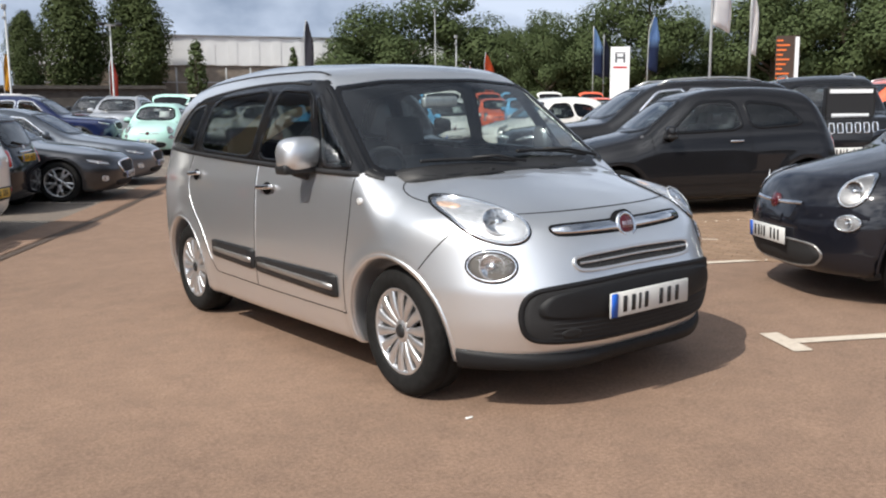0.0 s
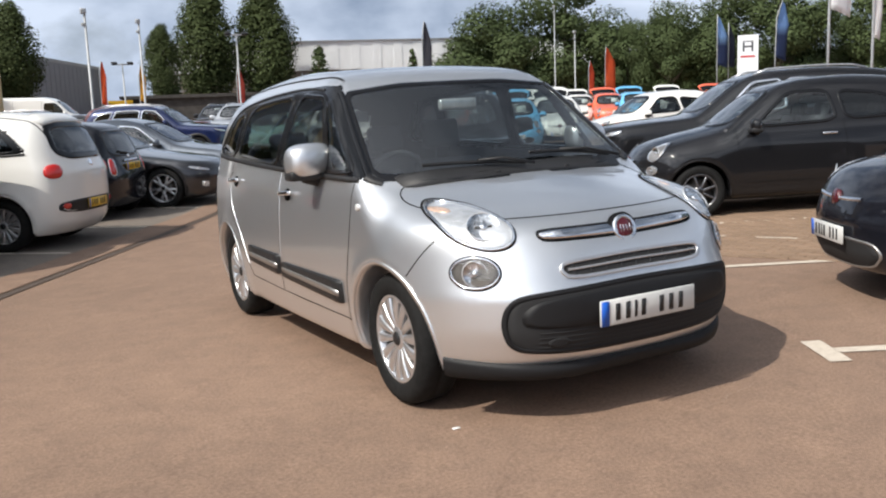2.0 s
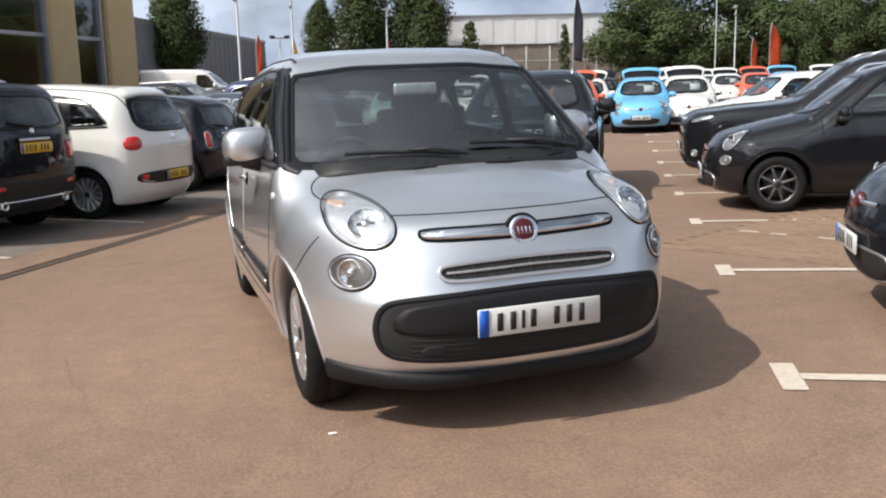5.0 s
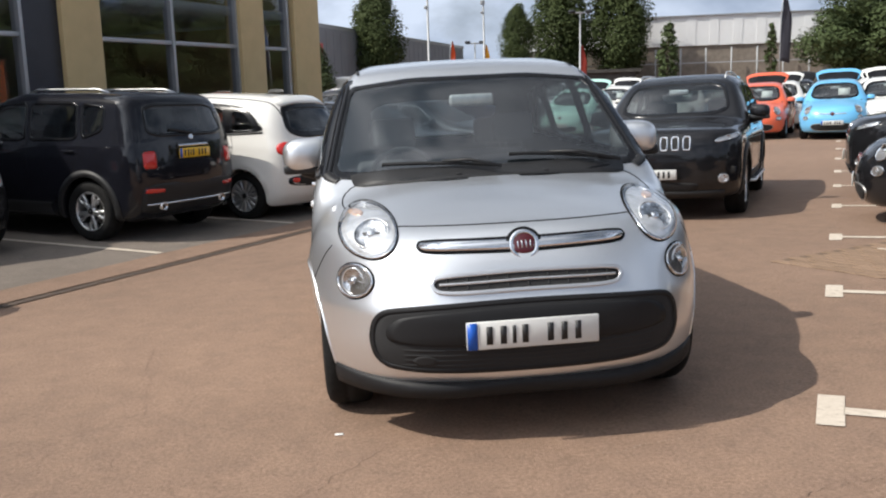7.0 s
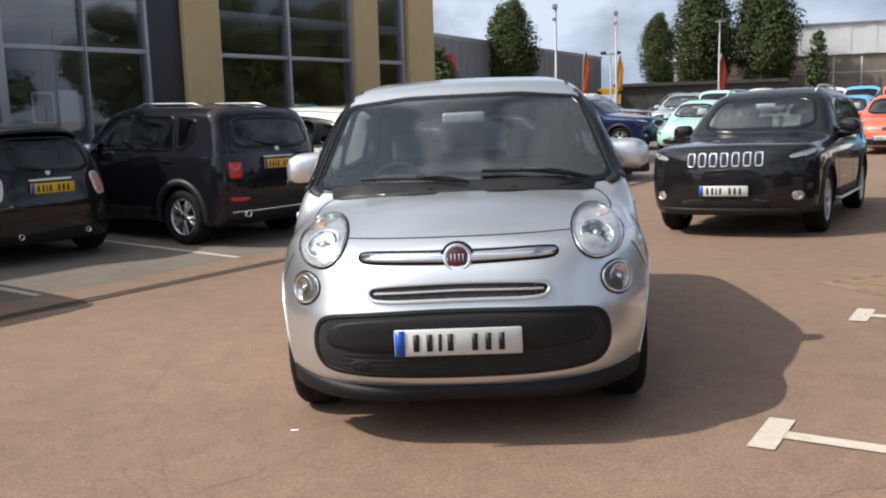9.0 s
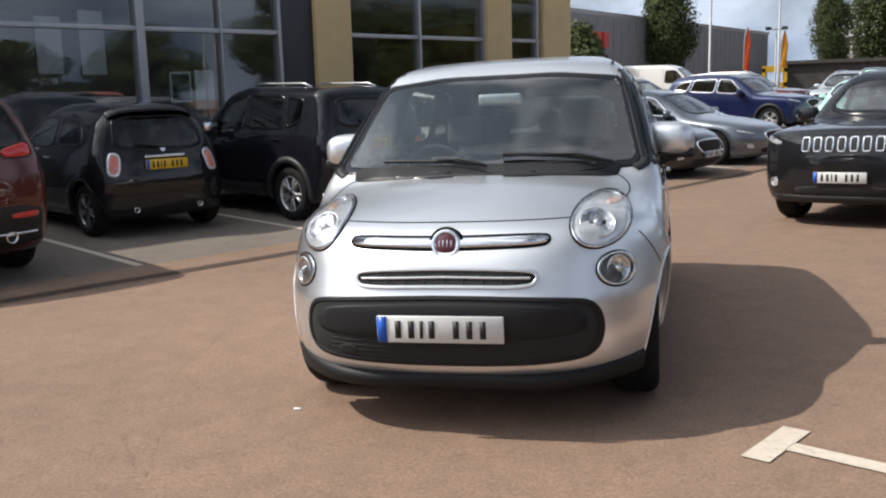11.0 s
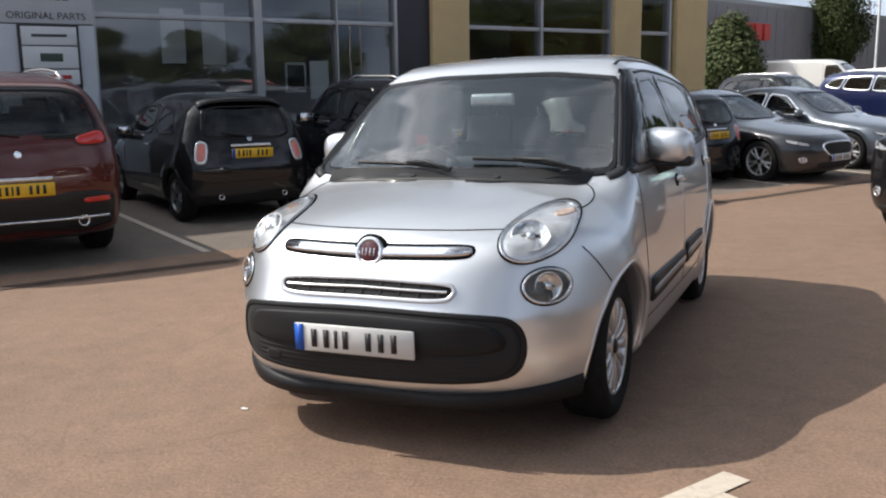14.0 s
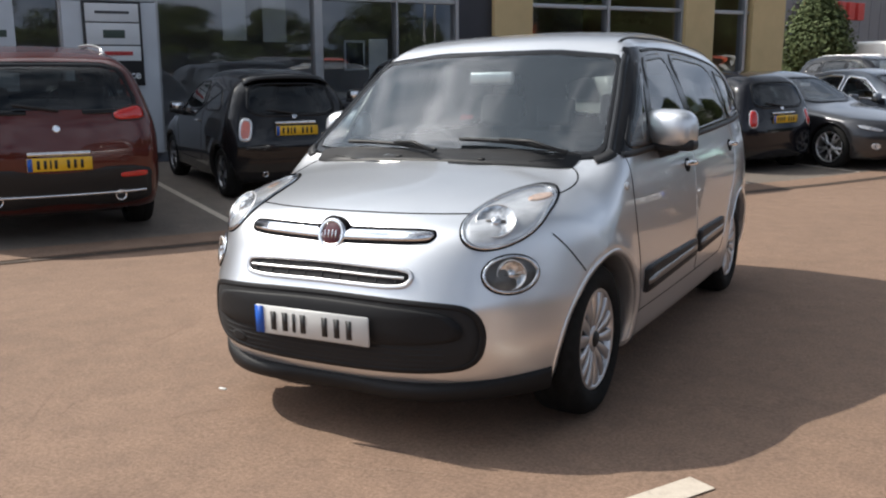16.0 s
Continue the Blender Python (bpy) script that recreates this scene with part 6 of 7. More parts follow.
def facade_text(body, w, z, size, material, parent, depth=FS - 0.168, bold=0.0):
    """Lettering on the front, read from the lane."""
    cu = bpy.data.curves.new("lettering", "FONT")
    cu.body, cu.size, cu.extrude, cu.offset, cu.align_x = body, size, 0.002, bold, "CENTER"
    tmp = new("lettering", cu)
    me = bpy.data.meshes.new_from_object(tmp.evaluated_get(bpy.context.evaluated_depsgraph_get()))
    bpy.data.objects.remove(tmp)
    me.materials.clear()
    me.materials.append(material)
    o = new("lettering", me)
    x, y = lot(depth, w)
    ang = math.degrees(math.atan2(V_[1], V_[0]))
    o.matrix_basis = Matrix.Translation((x, y, z)) @ pose(0, 0, 0, 0, 0, ang) @ pose(0, 0, 0, 90, 0, 0)
    o.parent = parent
    return o


facade_text("Service", 0.17, 1.29, 0.17, M_SIGN_W, sign, FS - 0.156, 0.004)
facade_text("SERVICE", 0.03, 2.80, 0.19, M_TEXT_D, sign, FS - 0.105, 0.003)
facade_text("ORIGINAL PARTS", 0.05, 2.52, 0.145, M_TEXT_D, sign, FS - 0.105)
part("word_mark", lot_box(FS - 0.172, FS - 0.163, -0.10, 0.22, 1.90, 2.02, 0.003), M_TEXT_G, sign)
part("word_mark", lot_box(FS - 0.172, FS - 0.163, -0.22, 0.32, 1.64, 1.70, 0.003), M_TEXT_R, sign)
part("word_mark", lot_box(FS - 0.172, FS - 0.163, -0.20, 0.30, 2.26, 2.30, 0.003), M_TEXT_D, sign)
part("top_bar", lot_box(FS - 0.13, FS - 0.10, -0.38, 0.48, 2.96, 3.02, 0.003), M_SIGN_B, sign)
part("word_mark", lot_box(FS - 0.108, FS - 0.098, -1.62, -1.42, 1.9, 2.0, 0.003), M_TEXT_G, sign)
# posters and banners behind the glass
for w0, w1, z0, z1, d, mat, nm, lab in ((1.95, 2.36, 1.90, 2.80, 0.5, M_PAPER, "hanging_banner", "pale hanging banner inside the showroom window"), (2.66, 3.08, 1.88, 2.92, 0.5, M_PAPER, "hanging_banner", "pale hanging banner inside the showroom window"),
                                    (4.48, 4.86, 1.26, 1.94, 0.1, M_PAPER, "window_poster", "white poster with a small car picture on the showroom glass")):
    mesh_thing(nm, lot_box(FS + d, FS + d + 0.012, w0, w1, z0, z1, 0.003), mat, lab, "poster")
pic = mesh_thing("picture_frame", joined(lot_box(FS + 0.10, FS + 0.12, 4.0, 4.40, 1.38, 1.42), lot_box(FS + 0.10, FS + 0.12, 4.0, 4.40, 1.87, 1.91), lot_box(FS + 0.10, FS + 0.12, 4.0, 4.03, 1.42, 1.87), lot_box(FS + 0.10, FS + 0.12, 4.37, 4.40, 1.42, 1.87)), M_SIGN_W, "pale framed picture standing in the showroom window", "picture")
part("picture", lot_box(FS + 0.105, FS + 0.115, 4.03, 4.37, 1.42, 1.87), M_NAVY_PANEL, pic)

# ---- far buildings ----
def wall_between(a, b, z0, z1, thick, material, parent, name="wall"):
    a, b = Vector((*a, 0)), Vector((*b, 0))
    d = (b - a)
    m = Matrix.Translation(a) @ pose(0, 0, 0, 0, 0, math.degrees(math.atan2(d.y, d.x)))
    return part(name, moved(box(0, 0, z0, d.length, thick, z1), m), material, parent, "", False)


def ribbed(a, b, z0, z1, step, proud, material, parent, name="cladding_rib"):
    """Standing ribs of a clad wall, joined as one part."""
    a, b = Vector((*a, 0)), Vector((*b, 0))
    d = b - a
    m = Matrix.Translation(a) @ pose(0, 0, 0, 0, 0, math.degrees(math.atan2(d.y, d.x)))
    n = int(d.length / step)
    g = joined(*[box(i * step, -proud, z0, i * step + step * 0.4, 0.0, z1) for i in range(n)])
    return tagged(part(name, moved(g, m), material, parent, "", False), kind="stuff")


garage = tagged(new("grey_building"), "long grey metal-clad dealership building with a plain roofline", "building", "", "structure")
ga, gb, gc = (-9.5, 38.6), (10.6, 87.5), (-12.0, 100.0)
wall_between(ga, gb, -0.8, 5.95, 0.4, M_GREY_CLAD, garage)
wall_between(gb, gc, -0.8, 5.9, 0.4, M_GREY_CLAD, garage)
ribbed(ga, gb, 0.9, 5.8, 1.2, 0.03, M_GREY_CLAD, garage)
wall_between((-9.6, 38.5), (10.7, 87.6), 5.95, 6.2, 0.5, M_FRAME, garage, "parapet")
wall_between((ga[0] + 0.02, ga[1] - 0.05), (gb[0] + 0.02, gb[1] - 0.05), -0.8, 0.9, 0.1, M_BROWN, garage, "base_course")
M_SIGN_RED = plain("red sign letters", (0.6, 0.06, 0.05), 0.4)
gd = np.array([gb[0] - ga[0], gb[1] - ga[1]])
gd /= np.linalg.norm(gd)
red = tagged(new("roof_sign"), "row of red plain shapes on the grey wall", "sign")
for i in range(6):
    p0 = np.array([-5.35, 48.7]) + gd * (0.2 + i * 1.05)
    ang = math.degrees(math.atan2(gd[1], gd[0]))
    part("sign_block", moved(box(0, -0.35, 0, 0.72, -0.02, 0.95, 0.03, 1), Matrix.Translation((p0[0] + 0.35, p0[1] - 0.15, 3.9)) @ pose(0, 0, 0, 0, 0, ang)), M_SIGN_RED, red, "", False)
hall = tagged(new("warehouse"), "large white metal-clad warehouse with a brown lower storey", "building", "", "structure")
ha, hb = (17.0, 97.5), (85.0, 78.0)
wall_between(ha, hb, 5.9, 9.0, 0.5, M_WHITE_CLAD, hall, "upper_wall")
wall_between((17.0, 97.7), (85.0, 78.2), -0.8, 5.9, 0.4, M_BROWN, hall, "lower_wall")
ribbed(ha, hb, 5.95, 8.9, 2.4, 0.05, M_WHITE_CLAD, hall)
wall_between((16.8, 97.3), (85.0, 77.8), 9.0, 9.12, 0.8, M_FRAME, hall, "roof_edge")
hd = np.array([68.0, -19.5])
for i in range(27):
    p0 = np.array([17.0, 97.0]) + hd * i / 27
    part("wall_post", tube([(p0[0], p0[1] - 0.3, -0.6), (p0[0], p0[1] - 0.3, 5.6)], 0.09, 6), M_GALV, hall)
wall_between((17.0, 96.6), (85.0, 77.1), 4.0, 4.12, 0.1, M_GALV, hall, "fence_rail")
M_DARK_WALL = plain("dark brown boarding", (0.05, 0.046, 0.042), 0.8, 0, 0.3, 2)
gate_house = tagged(new("gatehouse"), "low brown building with a flat roof behind the lot", "building", "", "structure")
wall_between((11.6, 84.0), (26.0, 80.0), -0.8, 3.1, 6.0, M_DARK_WALL, gate_house)
wall_between((11.3, 83.7), (26.4, 79.6), 3.1, 3.4, 6.6, M_DARK_WALL, gate_house, "roof")
mesh_thing("yellow_frame", joined(box(0, 0, -0.5, 0.25, 0.25, 2.6), box(1.6, 0, -0.5, 1.85, 0.25, 2.6), box(0, 0, 2.3, 1.85, 0.25, 2.8), box(0, 0, 1.2, 1.85, 0.25, 1.5)), plain("yellow steel", (0.7, 0.42, 0.02), 0.5), "yellow steel frame beside the grey building", "frame", m=pose(8.6, 72, 0), smooth=False)


# ---- lamp posts, flags and signs ----
def lamp_post(x, y, top, head="camera"):
    post = thing("lamp_post", "tall galvanised lamp post with a small head", "lamp post", "lamp posts")
    z0 = ground_z(x, y)
    part("pole", tube([(x, y, z0), (x, y, z0 + 1.2), (x, y, z0 + 1.25), (x, y, top)], 0.06, 10, [0.09, 0.09, 0.06, 0.05]), M_GALV, post)
    if head == "camera":
        part("head", moved(box(-0.16, -0.09, -0.12, 0.08, 0.09, 0.12, 0.04, 2), pose(x, y, top)), M_GALV, post)
        part("head", moved(box(-0.16, -0.06, -0.07, 0.0, 0.06, 0.07, 0.03, 2), pose(x, y, top - 0.55)), M_GALV, post)
    else:
        part("cross_arm", box(x - 0.7, y - 0.05, top - 0.12, x + 0.7, y + 0.05, top - 0.03), M_GALV, post)
        for s in (-1, 1):
            part("floodlight", moved(box(-0.2, -0.16, -0.08, 0.2, 0.16, 0.08, 0.03, 1), pose(x + s * 0.55, y, top, 25, 0, 0)), M_TRIM, post)


lamp_post(2.9, 37.7, 5.9)
lamp_post(6.9, 47.6, 6.5)
lamp_post(*ring_from(9.1, 70), 5.3, "flood")
lamp_post(*ring_from(15.75, 62), 6.6, "flood")
lamp_post(*ring_from(37.2, 75, (-3.05, -3.45)), 6.9, "camera")
lamp_post(*ring_from(35.9, 90, (-3.05, -3.45)), 10.5, "camera")


def feather_flag(x, y, top, drop, width, colour, label, lean=0.08, foot=None):
    """A feather flag on its curved mast."""
    z0 = ground_z(x, y)
    f = thing("feather_flag", label, "flag", "flags")
    mast = [(x, y, z0), (x, y, z0 + (top - z0) * 0.5), (x + lean * 0.3, y, z0 + (top - z0) * 0.85), (x + lean * 2, y, top)]
    part("mast", tube(mast, 0.035, 6), M_GALV, f)
    n = 14
    verts, faces = [], []
    for i in range(n + 1):
        t = i / n
        z = top - drop * t
        xo = x + lean * 2 * (1 - t) ** 2
        wob = 0.06 * math.sin(5 * t) * width
        for k in range(5):
            u = k / 4
            verts.append((xo + width * u * (0.25 + 0.75 * min(1, t * 3)) , y + wob * u + 0.05 * math.sin(3 * u + 4 * t), z - 0.25 * width * u))
    for i in range(n):
        for k in range(4):
            faces.append((i * 5 + k, i * 5 + k + 1, i * 5 + k + 6, i * 5 + k + 5))
    m, nodes, links, b = shader("flag cloth")
    b.inputs["Roughness"].default_value = 0.75
    cloth = ramp_node(nodes, links, noise_node(nodes, links, 1.5, 4), [(0.3, tuple(c * 0.88 for c in colour)), (0.7, tuple(min(1, c * 1.1) for c in colour))])
    if foot:
        coord, split, mix = nodes.new("ShaderNodeTexCoord"), nodes.new("ShaderNodeSeparateXYZ"), nodes.new("ShaderNodeMixRGB")
        links.new(coord.outputs["Generated"], split.inputs[0])
        links.new(ramp_node(nodes, links, split.outputs["Z"], [(0.42, (0, 0, 0)), (0.60, (1, 1, 1))]), mix.inputs["Fac"])
        mix.inputs["Color1"].default_value = (*foot, 1)
        links.new(cloth, mix.inputs["Color2"])
        cloth = mix.outputs["Color"]
    glow = nodes.new("ShaderNodeBsdfTranslucent")
    blend = nodes.new("ShaderNodeMixShader")
    blend.inputs[0].default_value = 0.45
    links.new(cloth, b.inputs["Base Color"])
    links.new(cloth, glow.inputs["Color"])
    links.new(b.outputs[0], blend.inputs[1])
    links.new(glow.outputs[0], blend.inputs[2])
    links.new(blend.outputs[0], nodes["Material Output"].inputs["Surface"])
    ob = part("cloth", (verts, faces), m, f)
    s = ob.modifiers.new("thickness", "SOLIDIFY")
    s.thickness = 0.004
    return f


feather_flag(*ring_from(7.75, 60), 4.9, 2.6, 0.32, (0.75, 0.12, 0.03), "orange-red feather flag on a thin mast")
feather_flag(*ring_from(9.9, 58), 4.5, 2.1, 0.34, (0.72, 0.38, 0.03), "amber feather flag on a thin mast")
feather_flag(*ring_from(15.6, 66), 4.7, 3.4, 0.5, (0.42, 0.06, 0.04), "dark red banner on a mast beside the trees")
feather_flag(*ring_from(27.1, 72), 8.0, 4.8, 0.76, (0.09, 0.09, 0.11), "charcoal feather flag on a white mast", 0.12)
feather_flag(*ring_from(38.4, 86), 6.3, 3.7, 1.15, (0.75, 0.13, 0.04), "tall orange feather flag behind parked cars")
feather_flag(*ring_from(37.4, 86), 5.1, 3.0, 0.6, (0.6, 0.08, 0.03), "orange-red feather flag behind parked cars")
feather_flag(*ring_from(44.95, 66), 6.9, 3.4, 0.95, (0.30, 0.50, 0.78), "blue printed banner on a white mast", 0.0, (0.03, 0.05, 0.13))
feather_flag(*ring_from(45.6, 67), 6.4, 3.0, 0.6, (0.02, 0.025, 0.05), "navy printed banner on a mast", 0.0)
feather_flag(*ring_from(48.2, 63), 7.3, 3.6, 0.95, (0.26, 0.44, 0.74), "blue printed banner leaning on a mast", 0.30, (0.03, 0.05, 0.13))
E3 = (-3.05, -3.45)
feather_flag(*ring_from(52.55, 24, E3), 5.4, 2.1, 0.72, (0.9, 0.9, 0.9), "white printed flag on a white mast", 0.0)
feather_flag(*ring_from(54.8, 24.5, E3), 4.3, 1.7, 0.26, (0.88, 0.87, 0.86), "narrow white printed flag on a white mast", 0.0)


def slab_sign(x, y, wide, z0, z1, face, label, bands=()):
    g = ground_z(x, y)
    m = pose(x, y, 0, 0, 0, -48)
    sgn = mesh_thing("totem_sign", moved(box(-wide / 2, -0.12, g, wide / 2, 0.12, z1, 0.02, 1), m), face, label, "sign", smooth=False)
    for a, b, c, d, mat in bands:
        p = part("sign_mark", moved(box(a, -0.14, c, b, -0.118, d), m), mat, sgn, "", False)
    return sgn


M_ORANGE = plain("orange sign paint", (0.72, 0.16, 0.03), 0.5)
slab_sign(*ring_from(46.75, 84), 1.72, 0, 6.5, M_SIGN_W, "white totem sign with a dark emblem and red bar", ((-0.44, -0.28, 5.1, 5.9, M_TEXT_D), (0.28, 0.44, 5.1, 5.9, M_TEXT_D), (-0.28, 0.28, 5.44, 5.6, M_TEXT_D), (-0.44, 0.44, 5.92, 6.0, M_TEXT_D), (-0.6, 0.6, 4.6, 4.76, M_TEXT_R)))
bx, by = ring_from(56.9, 36, E3)
slab_sign(bx, by, 0.8, 0, 3.8, plain("dark brown board", (0.05, 0.03, 0.02), 0.5), "dark direction board with plain orange lines", [(-0.40, -0.40 + 0.22 + 0.12 * ((i * 5) % 3), 3.6 - i * 0.17, 3.66 - i * 0.17, M_ORANGE) for i in range(12)] + [(0.24, 0.38, 1.5, 3.75, M_SIGN_W)])
px_, py_ = ring_from(60.3, 15, E3)
board = slab_sign(px_, py_, 0.7, 0, 1.6, M_SIGN_B, "black price board with white panel beside parked cars", ((-0.26, 0.26, 1.05, 1.20, M_SIGN_W), (-0.3, 0.3, 1.5, 1.56, M_SIGN_W)))


# ---- trees ----
def leaf_cloud(centres, radii, count, size, squash, rng):
    """Leaf clumps over the surface of lobes, as small bent quads."""
    c = rng.integers(0, len(centres), count)
    d = rng.normal(size=(count, 3))
    d /= np.linalg.norm(d, axis=1, keepdims=True)
    r = radii[c] * (1 - 0.35 * rng.random(count) ** 2.2) * (1 + 0.10 * rng.normal(size=count))
    p = centres[c] + d * r[:, None] * np.array([1, 1, squash])
    n = d * 0.95 + rng.normal(size=(count, 3)) * 0.28 + np.array([0, 0, 0.3])
    n /= np.linalg.norm(n, axis=1, keepdims=True)
    t = np.cross(n, rng.normal(size=(count, 3)))
    t /= np.linalg.norm(t, axis=1, keepdims=True)
    b = np.cross(n, t)
    s = size * (0.6 + 0.8 * rng.random(count))[:, None]
    quad = np.stack([p - t * s, p - b * s * 0.6 + n * s * 0.12, p + t * s, p + b * s * 0.6 + n * s * 0.12], 1).reshape(-1, 3)
    return quad, np.arange(count * 4).reshape(-1, 4)


def leaf_material(name, lo, hi):
    m, nodes, links, b = shader(name)
    geo = nodes.new("ShaderNodeNewGeometry")
    tone = ramp_node(nodes, links, geo.outputs["Random Per Island"], [(0.0, lo), (1.0, hi)])
    links.new(tone, b.inputs["Base Color"])
    b.inputs["Roughness"].default_value = 0.65
    b.inputs["Specular IOR Level"].default_value = 0.12
    b.inputs["Transmission Weight"].default_value = 0.0
    b.inputs["Subsurface Weight"].default_value = 0.0
    return m


M_LEAF = leaf_material("hornbeam leaves", (0.040, 0.054, 0.019), (0.062, 0.080, 0.029))
M_LEAF2 = leaf_material("oak leaves", (0.045, 0.062, 0.024), (0.072, 0.096, 0.039))
M_LEAF3 = leaf_material("pale shrub leaves", (0.055, 0.075, 0.03), (0.11, 0.135, 0.06))
M_BARK = plain("bark", (0.09, 0.07, 0.05), 0.9, 0, 0.4, 8, 0.02)


def limbs(rng, h0, h1, spread, n, r):
    g = [tube([(0, 0, -0.3), (0.02, 0.01, h0), (0.05, 0, (h0 + h1) / 2), (0.0, 0.03, h1)], r, 8, [r * 1.2, r, r * 0.7, r * 0.2])]
    for i in range(n):
        a, z = 2 * math.pi * i / n + rng.random(), h0 + (h1 - h0) * (0.05 + 0.6 * rng.random())
        e = (spread * math.cos(a), spread * math.sin(a), z + spread * 0.9)
        g.append(tube([(0, 0, z), (e[0] * 0.5, e[1] * 0.5, z + spread * 0.35), e], r * 0.4, 6, [r * 0.45, r * 0.3, r * 0.08]))
    return joined(*g)


def columnar_tree(x, y, base, top, radius, seed, label, material=M_LEAF, group="columnar trees", count=9000, leaf=0.13, tip=0.35):
    rng = np.random.default_rng(seed)
    g = ground_z(x, y)
    tree = thing("tree", label, "tree", group, m=pose(x, y, g, 0, 0, 40 * seed))
    h = top - base
    cs, rs = [], []
    for i in range(70):
        t = (i + rng.random()) / 70
        prof = math.sin(math.pi * (0.06 + 0.90 * t ** 0.8)) ** 0.65 * (1 - (1 - tip) * 0.3 * max(0, t - 0.5))
        a = rng.random() * 2 * math.pi
        q = radius * prof * 0.62
        cs.append((q * math.cos(a), q * math.sin(a), base - g + h * t))
        rs.append(radius * (0.30 + 0.22 * rng.random()) * (0.5 + 0.5 * prof))
    v, f = leaf_cloud(np.array(cs), np.array(rs), count, leaf, 1.35, rng)
    part("crown", (v, f), material, tree, "", False)
    part("trunk", limbs(rng, max(0.6, base - g - 0.3), top - g - 0.6, radius * 0.6, 7, 0.16), M_BARK, tree)
    return tree


for b, d, base, top, rad, seed in ((3.1, 66, 3.0, 8.5, 2.1, 1), (11.45, 92, 2.9, 9.6, 2.0, 2), (14.0, 98, 3.6, 13.5, 3.4, 3), (17.55, 98, 3.75, 13.3, 3.4, 4)):
    columnar_tree(*ring_from(b, d), base, top, rad, seed, "tall dense columnar hornbeam in full leaf", count=24000, leaf=0.042 * rad)
columnar_tree(*ring_from(21.3, 78, E3), 1.9, 6.6, 0.95, 5, "slender young tree with thin foliage", M_LEAF2, "young trees", 1100, 0.16, 0.15)
columnar_tree(*ring_from(27.1, 80, E3), 2.2, 6.3, 0.5, 6, "slender young tree with thin foliage", M_LEAF2, "young trees", 500, 0.16, 0.15)
columnar_tree(-2.9, 38.5, 0.3, 4.0, 1.6, 8, "broad pale-leaved shrub before the grey building", M_LEAF3, "shrubs", 14000, 0.085, 0.6)


def broad_tree_meshes(seed, height, radius):
    rng = np.random.default_rng(seed)
    cs, rs = [], []
    for i in range(30):
        a, t = rng.random() * 2 * math.pi, rng.random()
        q = radius * (0.25 + 0.6 * rng.random()) * math.sin(math.pi * (0.2 + 0.75 * t)) ** 0.6
        cs.append((q * math.cos(a), q * math.sin(a), height * (0.22 + 0.64 * t)))
        rs.append(radius * (0.22 + 0.2 * rng.random()))
    v, f = leaf_cloud(np.array(cs), np.array(rs), 26000, 0.15, 0.85, rng)
    return link_mesh("crown", v, f, M_LEAF2, False), link_mesh("trunk", *limbs(rng, height * 0.2, height * 0.85, radius * 0.5, 8, 0.35), M_BARK)


BROAD = [broad_tree_meshes(20 + i, 13.5, 5.6) for i in range(4)]
rng = np.random.default_rng(5)
BELT = [(32.7, 95, 11.3, 4.9), (36.6, 99, 13.6, 5.0), (40.3, 97, 8.9, 2.5), (42.8, 96, 10.6, 2.8), (46.1, 97, 11.4, 3.9), (49.0, 95, 13.4, 4.3), (52.5, 101, 8.6, 2.6),
        (56.2, 94, 13.6, 4.6), (59.8, 96, 14.4, 5.0), (63.4, 93, 13.8, 5.0), (67.2, 94, 14.6, 5.2), (71.0, 92, 13.4, 5.0), (75.0, 93, 14.2, 5.2)]
BELT += [(30.9 + 2.3 * k, 108 + 6 * rng.random(), 5.6 + 1.6 * rng.random(), 3.6) for k in range(20)]
for i, (b, d, tall, broad) in enumerate(BELT):
    x, y = ring_from(b, d, E3)
    tree = thing("tree", "broad green deciduous tree in full leaf behind the lot", "tree", "tree belt", m=pose(x, y, -0.6, 0, 0, 77 * i) @ Matrix.Diagonal((broad / 3.9, broad / 3.9, (tall + 0.6) / 12.6, 1)))
    for nm, me in zip(("crown", "trunk"), BROAD[i % 4]):
        o = new(nm, me)
        o.parent = tree
# trees behind the lane, all round
for i in range(30):
    b = 86 + i * 8.4
    d = 62 + 14 * rng.random()
    x, y = ring_from(b, d, (0, 0))
    if (x - D0[0]) * N_[0] + (y - D0[1]) * N_[1] > 4:
        continue
    tree = thing("tree", "broad green deciduous tree in full leaf across the road", "tree", "trees across the road", m=pose(x, y, -0.6, 0, 0, 61 * i) @ Matrix.Diagonal((1.1, 1.1, 0.55 + 0.2 * rng.random(), 1)))
    for nm, me in zip(("crown", "trunk"), BROAD[i % 4]):
        o = new(nm, me)
        o.parent = tree

# ---- worn block paving let into the bays ----
M_BLOCK, bn, bl, bb = shader("worn brown paving block")
tint = bn.new("ShaderNodeObjectInfo")
geo = bn.new("ShaderNodeNewGeometry")
add = bn.new("ShaderNodeMath")
add.operation = "ADD"
bl.new(tint.outputs["Random"], add.inputs[0])
bl.new(geo.outputs["Random Per Island"], add.inputs[1])
half_sum = bn.new("ShaderNodeMath")
half_sum.operation, half_sum.inputs[1].default_value = "MULTIPLY", 0.5
bl.new(add.outputs[0], half_sum.inputs[0])
tone = ramp_node(bn, bl, half_sum.outputs[0], [(0.0, (0.19, 0.125, 0.08)), (1.0, (0.31, 0.205, 0.135))])
worn = noise_node(bn, bl, 45.0, 5, 0.7)
mul = bn.new("ShaderNodeMixRGB")
mul.blend_type, mul.inputs["Fac"].default_value = "MULTIPLY", 1.0
bl.new(tone, mul.inputs["Color1"])
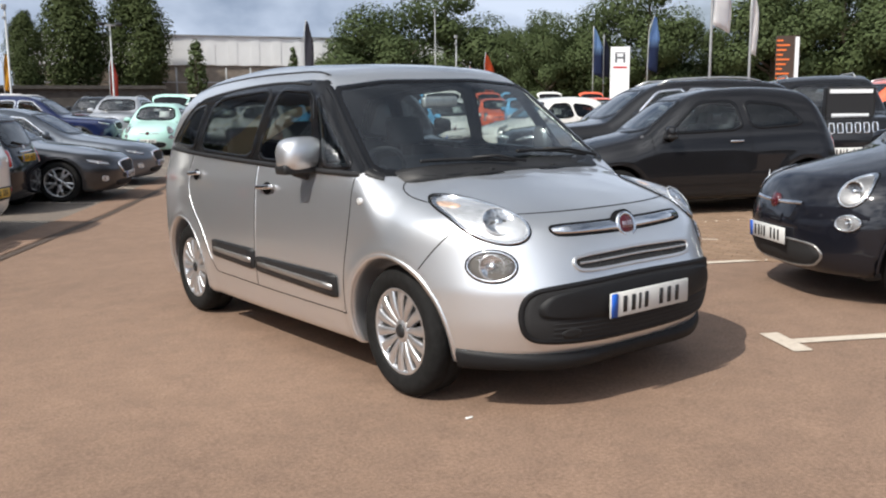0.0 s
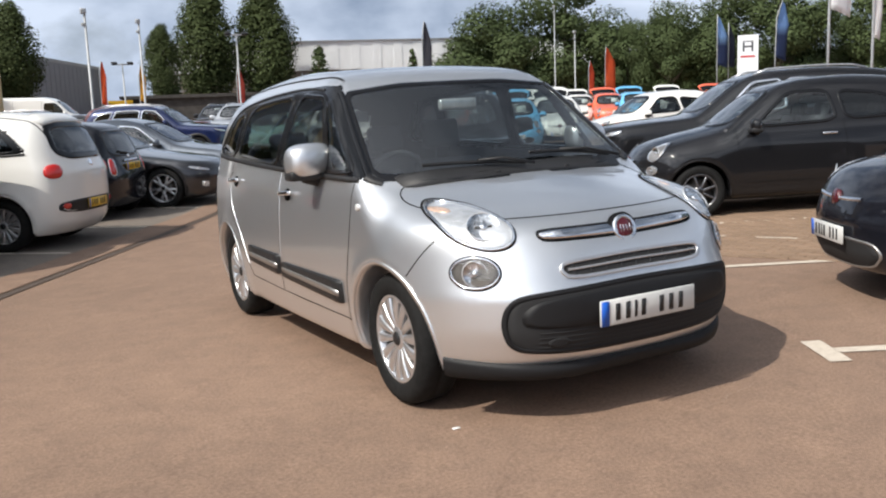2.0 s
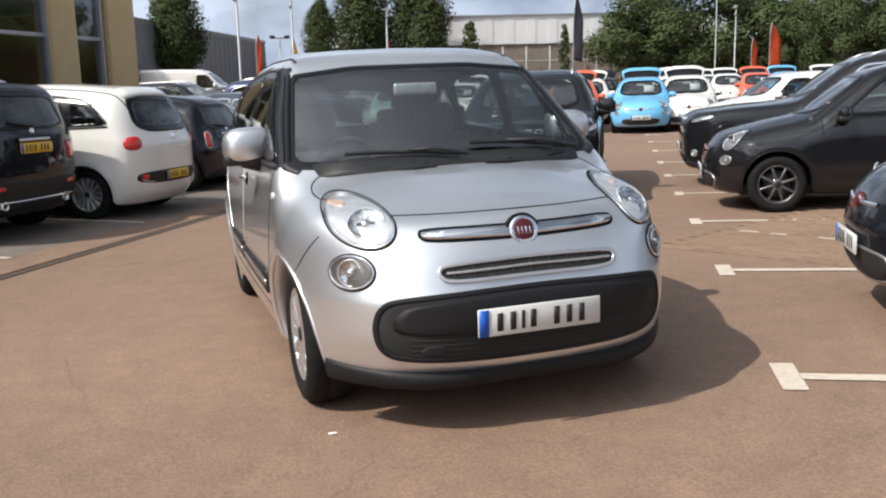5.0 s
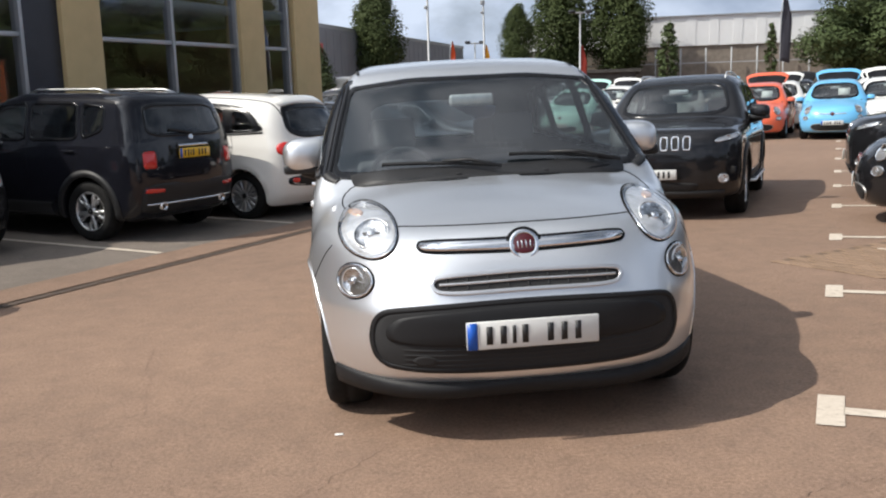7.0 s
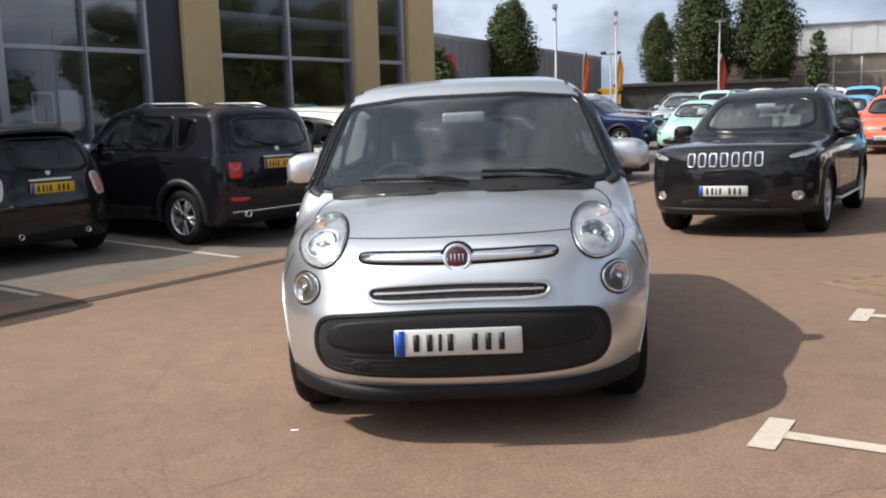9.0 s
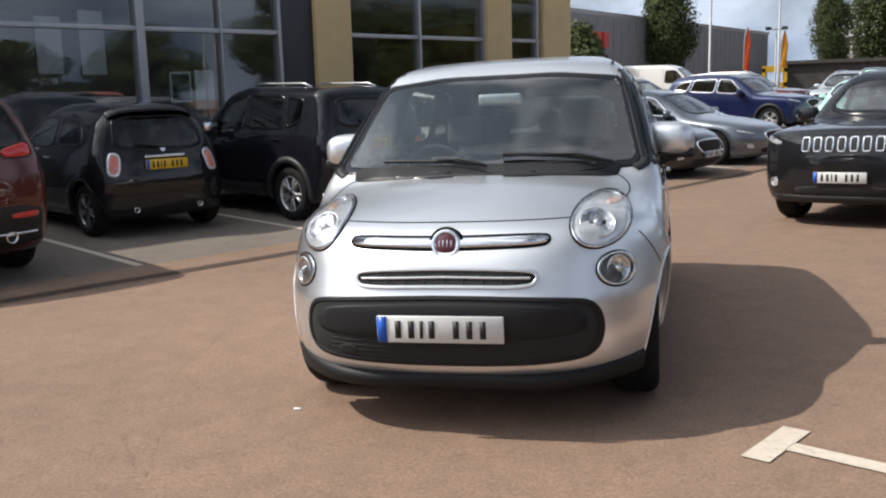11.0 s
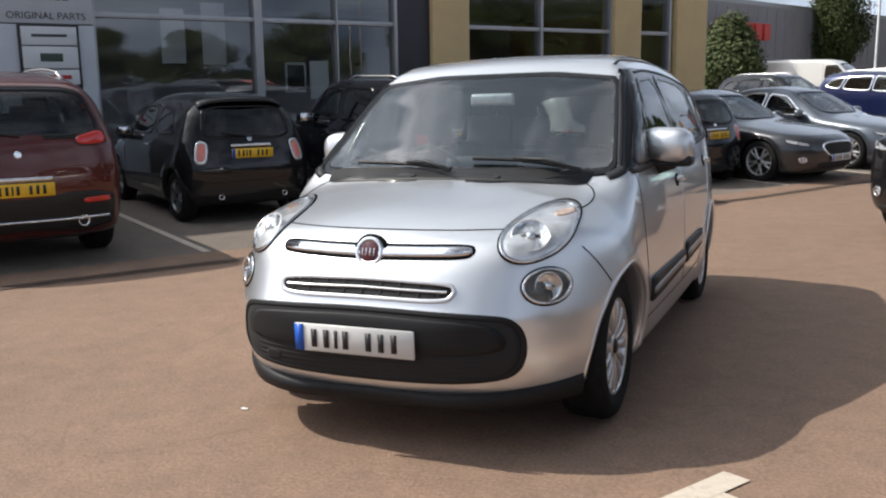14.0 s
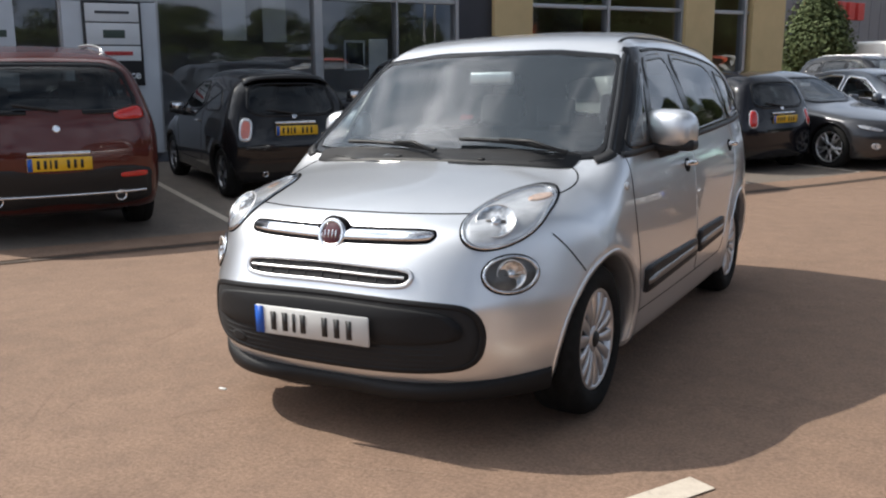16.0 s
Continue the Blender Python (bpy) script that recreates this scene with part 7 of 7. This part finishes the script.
bl.new(ramp_node(bn, bl, worn, [(0.3, (0.75, 0.75, 0.75)), (0.65, (1.08, 1.08, 1.08))]), mul.inputs["Color2"])
bl.new(mul.outputs["Color"], bb.inputs["Base Color"])
bb.inputs["Roughness"].default_value = 0.9
bump_node(bn, bl, worn, bb, 0.5, 0.003)
M_JOINT = plain("sandy joint", (0.13, 0.088, 0.06), 0.95, 0, 0.3, 60)
PA, PB, PC = np.array([0.921, 0.390]), np.array([0.390, -0.921]), np.array([2.64, 2.74])


def block_geo(w, d):
    """A paving block with worn, sloping shoulders."""
    v = [(-w, -d, 0.0), (w, -d, 0.0), (w, d, 0.0), (-w, d, 0.0), (-w + 0.006, -d + 0.006, 0.006), (w - 0.006, -d + 0.006, 0.006), (w - 0.006, d - 0.006, 0.006), (-w + 0.006, d - 0.006, 0.006)]
    return v, [(4, 5, 6, 7), (0, 1, 5, 4), (1, 2, 6, 5), (2, 3, 7, 6), (3, 0, 4, 7)]


def paving_sheet(n=12):
    verts = [on_ground(*(PC + PA * 6.0 * i / n + PB * 2.4 * j / n), 0.0015) for i in range(n + 1) for j in range(n + 1)]
    return verts, [(i * (n + 1) + j, i * (n + 1) + j + 1, (i + 1) * (n + 1) + j + 1, (i + 1) * (n + 1) + j) for i in range(n) for j in range(n)]


paving = mesh_thing("block_paving", paving_sheet(), M_JOINT, "worn brown block paving patch between parking bays", "paving", kind="structure", smooth=False)
block_mesh = link_mesh("brick", *block_geo(0.0965, 0.0965 / 2), M_BLOCK, False)
rest = []
turn = math.degrees(math.atan2(PB[1], PB[0]))
rk = random.Random(9)
for i in range(60):
    for j in range(11):
        a, b = 0.05 + i * 0.1, 0.1 + j * 0.2 + (0.1 if i % 2 else 0.0)
        p = PC + PA * a + PB * b
        at = Matrix.Translation(on_ground(p[0], p[1], 0.002 + rk.uniform(-0.0006, 0.0012))) @ pose(0, 0, 0, rk.uniform(-0.4, 0.4), rk.uniform(-0.4, 0.4), turn + rk.uniform(-0.5, 0.5))
        if i < 24:
            o = new("brick", block_mesh)
            o.matrix_basis = at
            o.parent = paving
        else:
            rest.append(moved(block_geo(0.0965, 0.0965 / 2), at))
tagged(part("far_bricks", joined(*rest), M_BLOCK, paving, "", False), kind="stuff")
old = [ribbon([(3.69, 2.95), (3.77, 2.78)], 0.05, 0.011, 2), ribbon([(3.80, 2.66), (3.87, 2.53)], 0.05, 0.011, 2), ribbon([(3.97, 2.25), (4.13, 1.90)], 0.05, 0.011, 3)]
mesh_thing("faded_line", joined(*old), M_LINE_WORN, "faded broken white line across the block paving", "road marking", smooth=False)
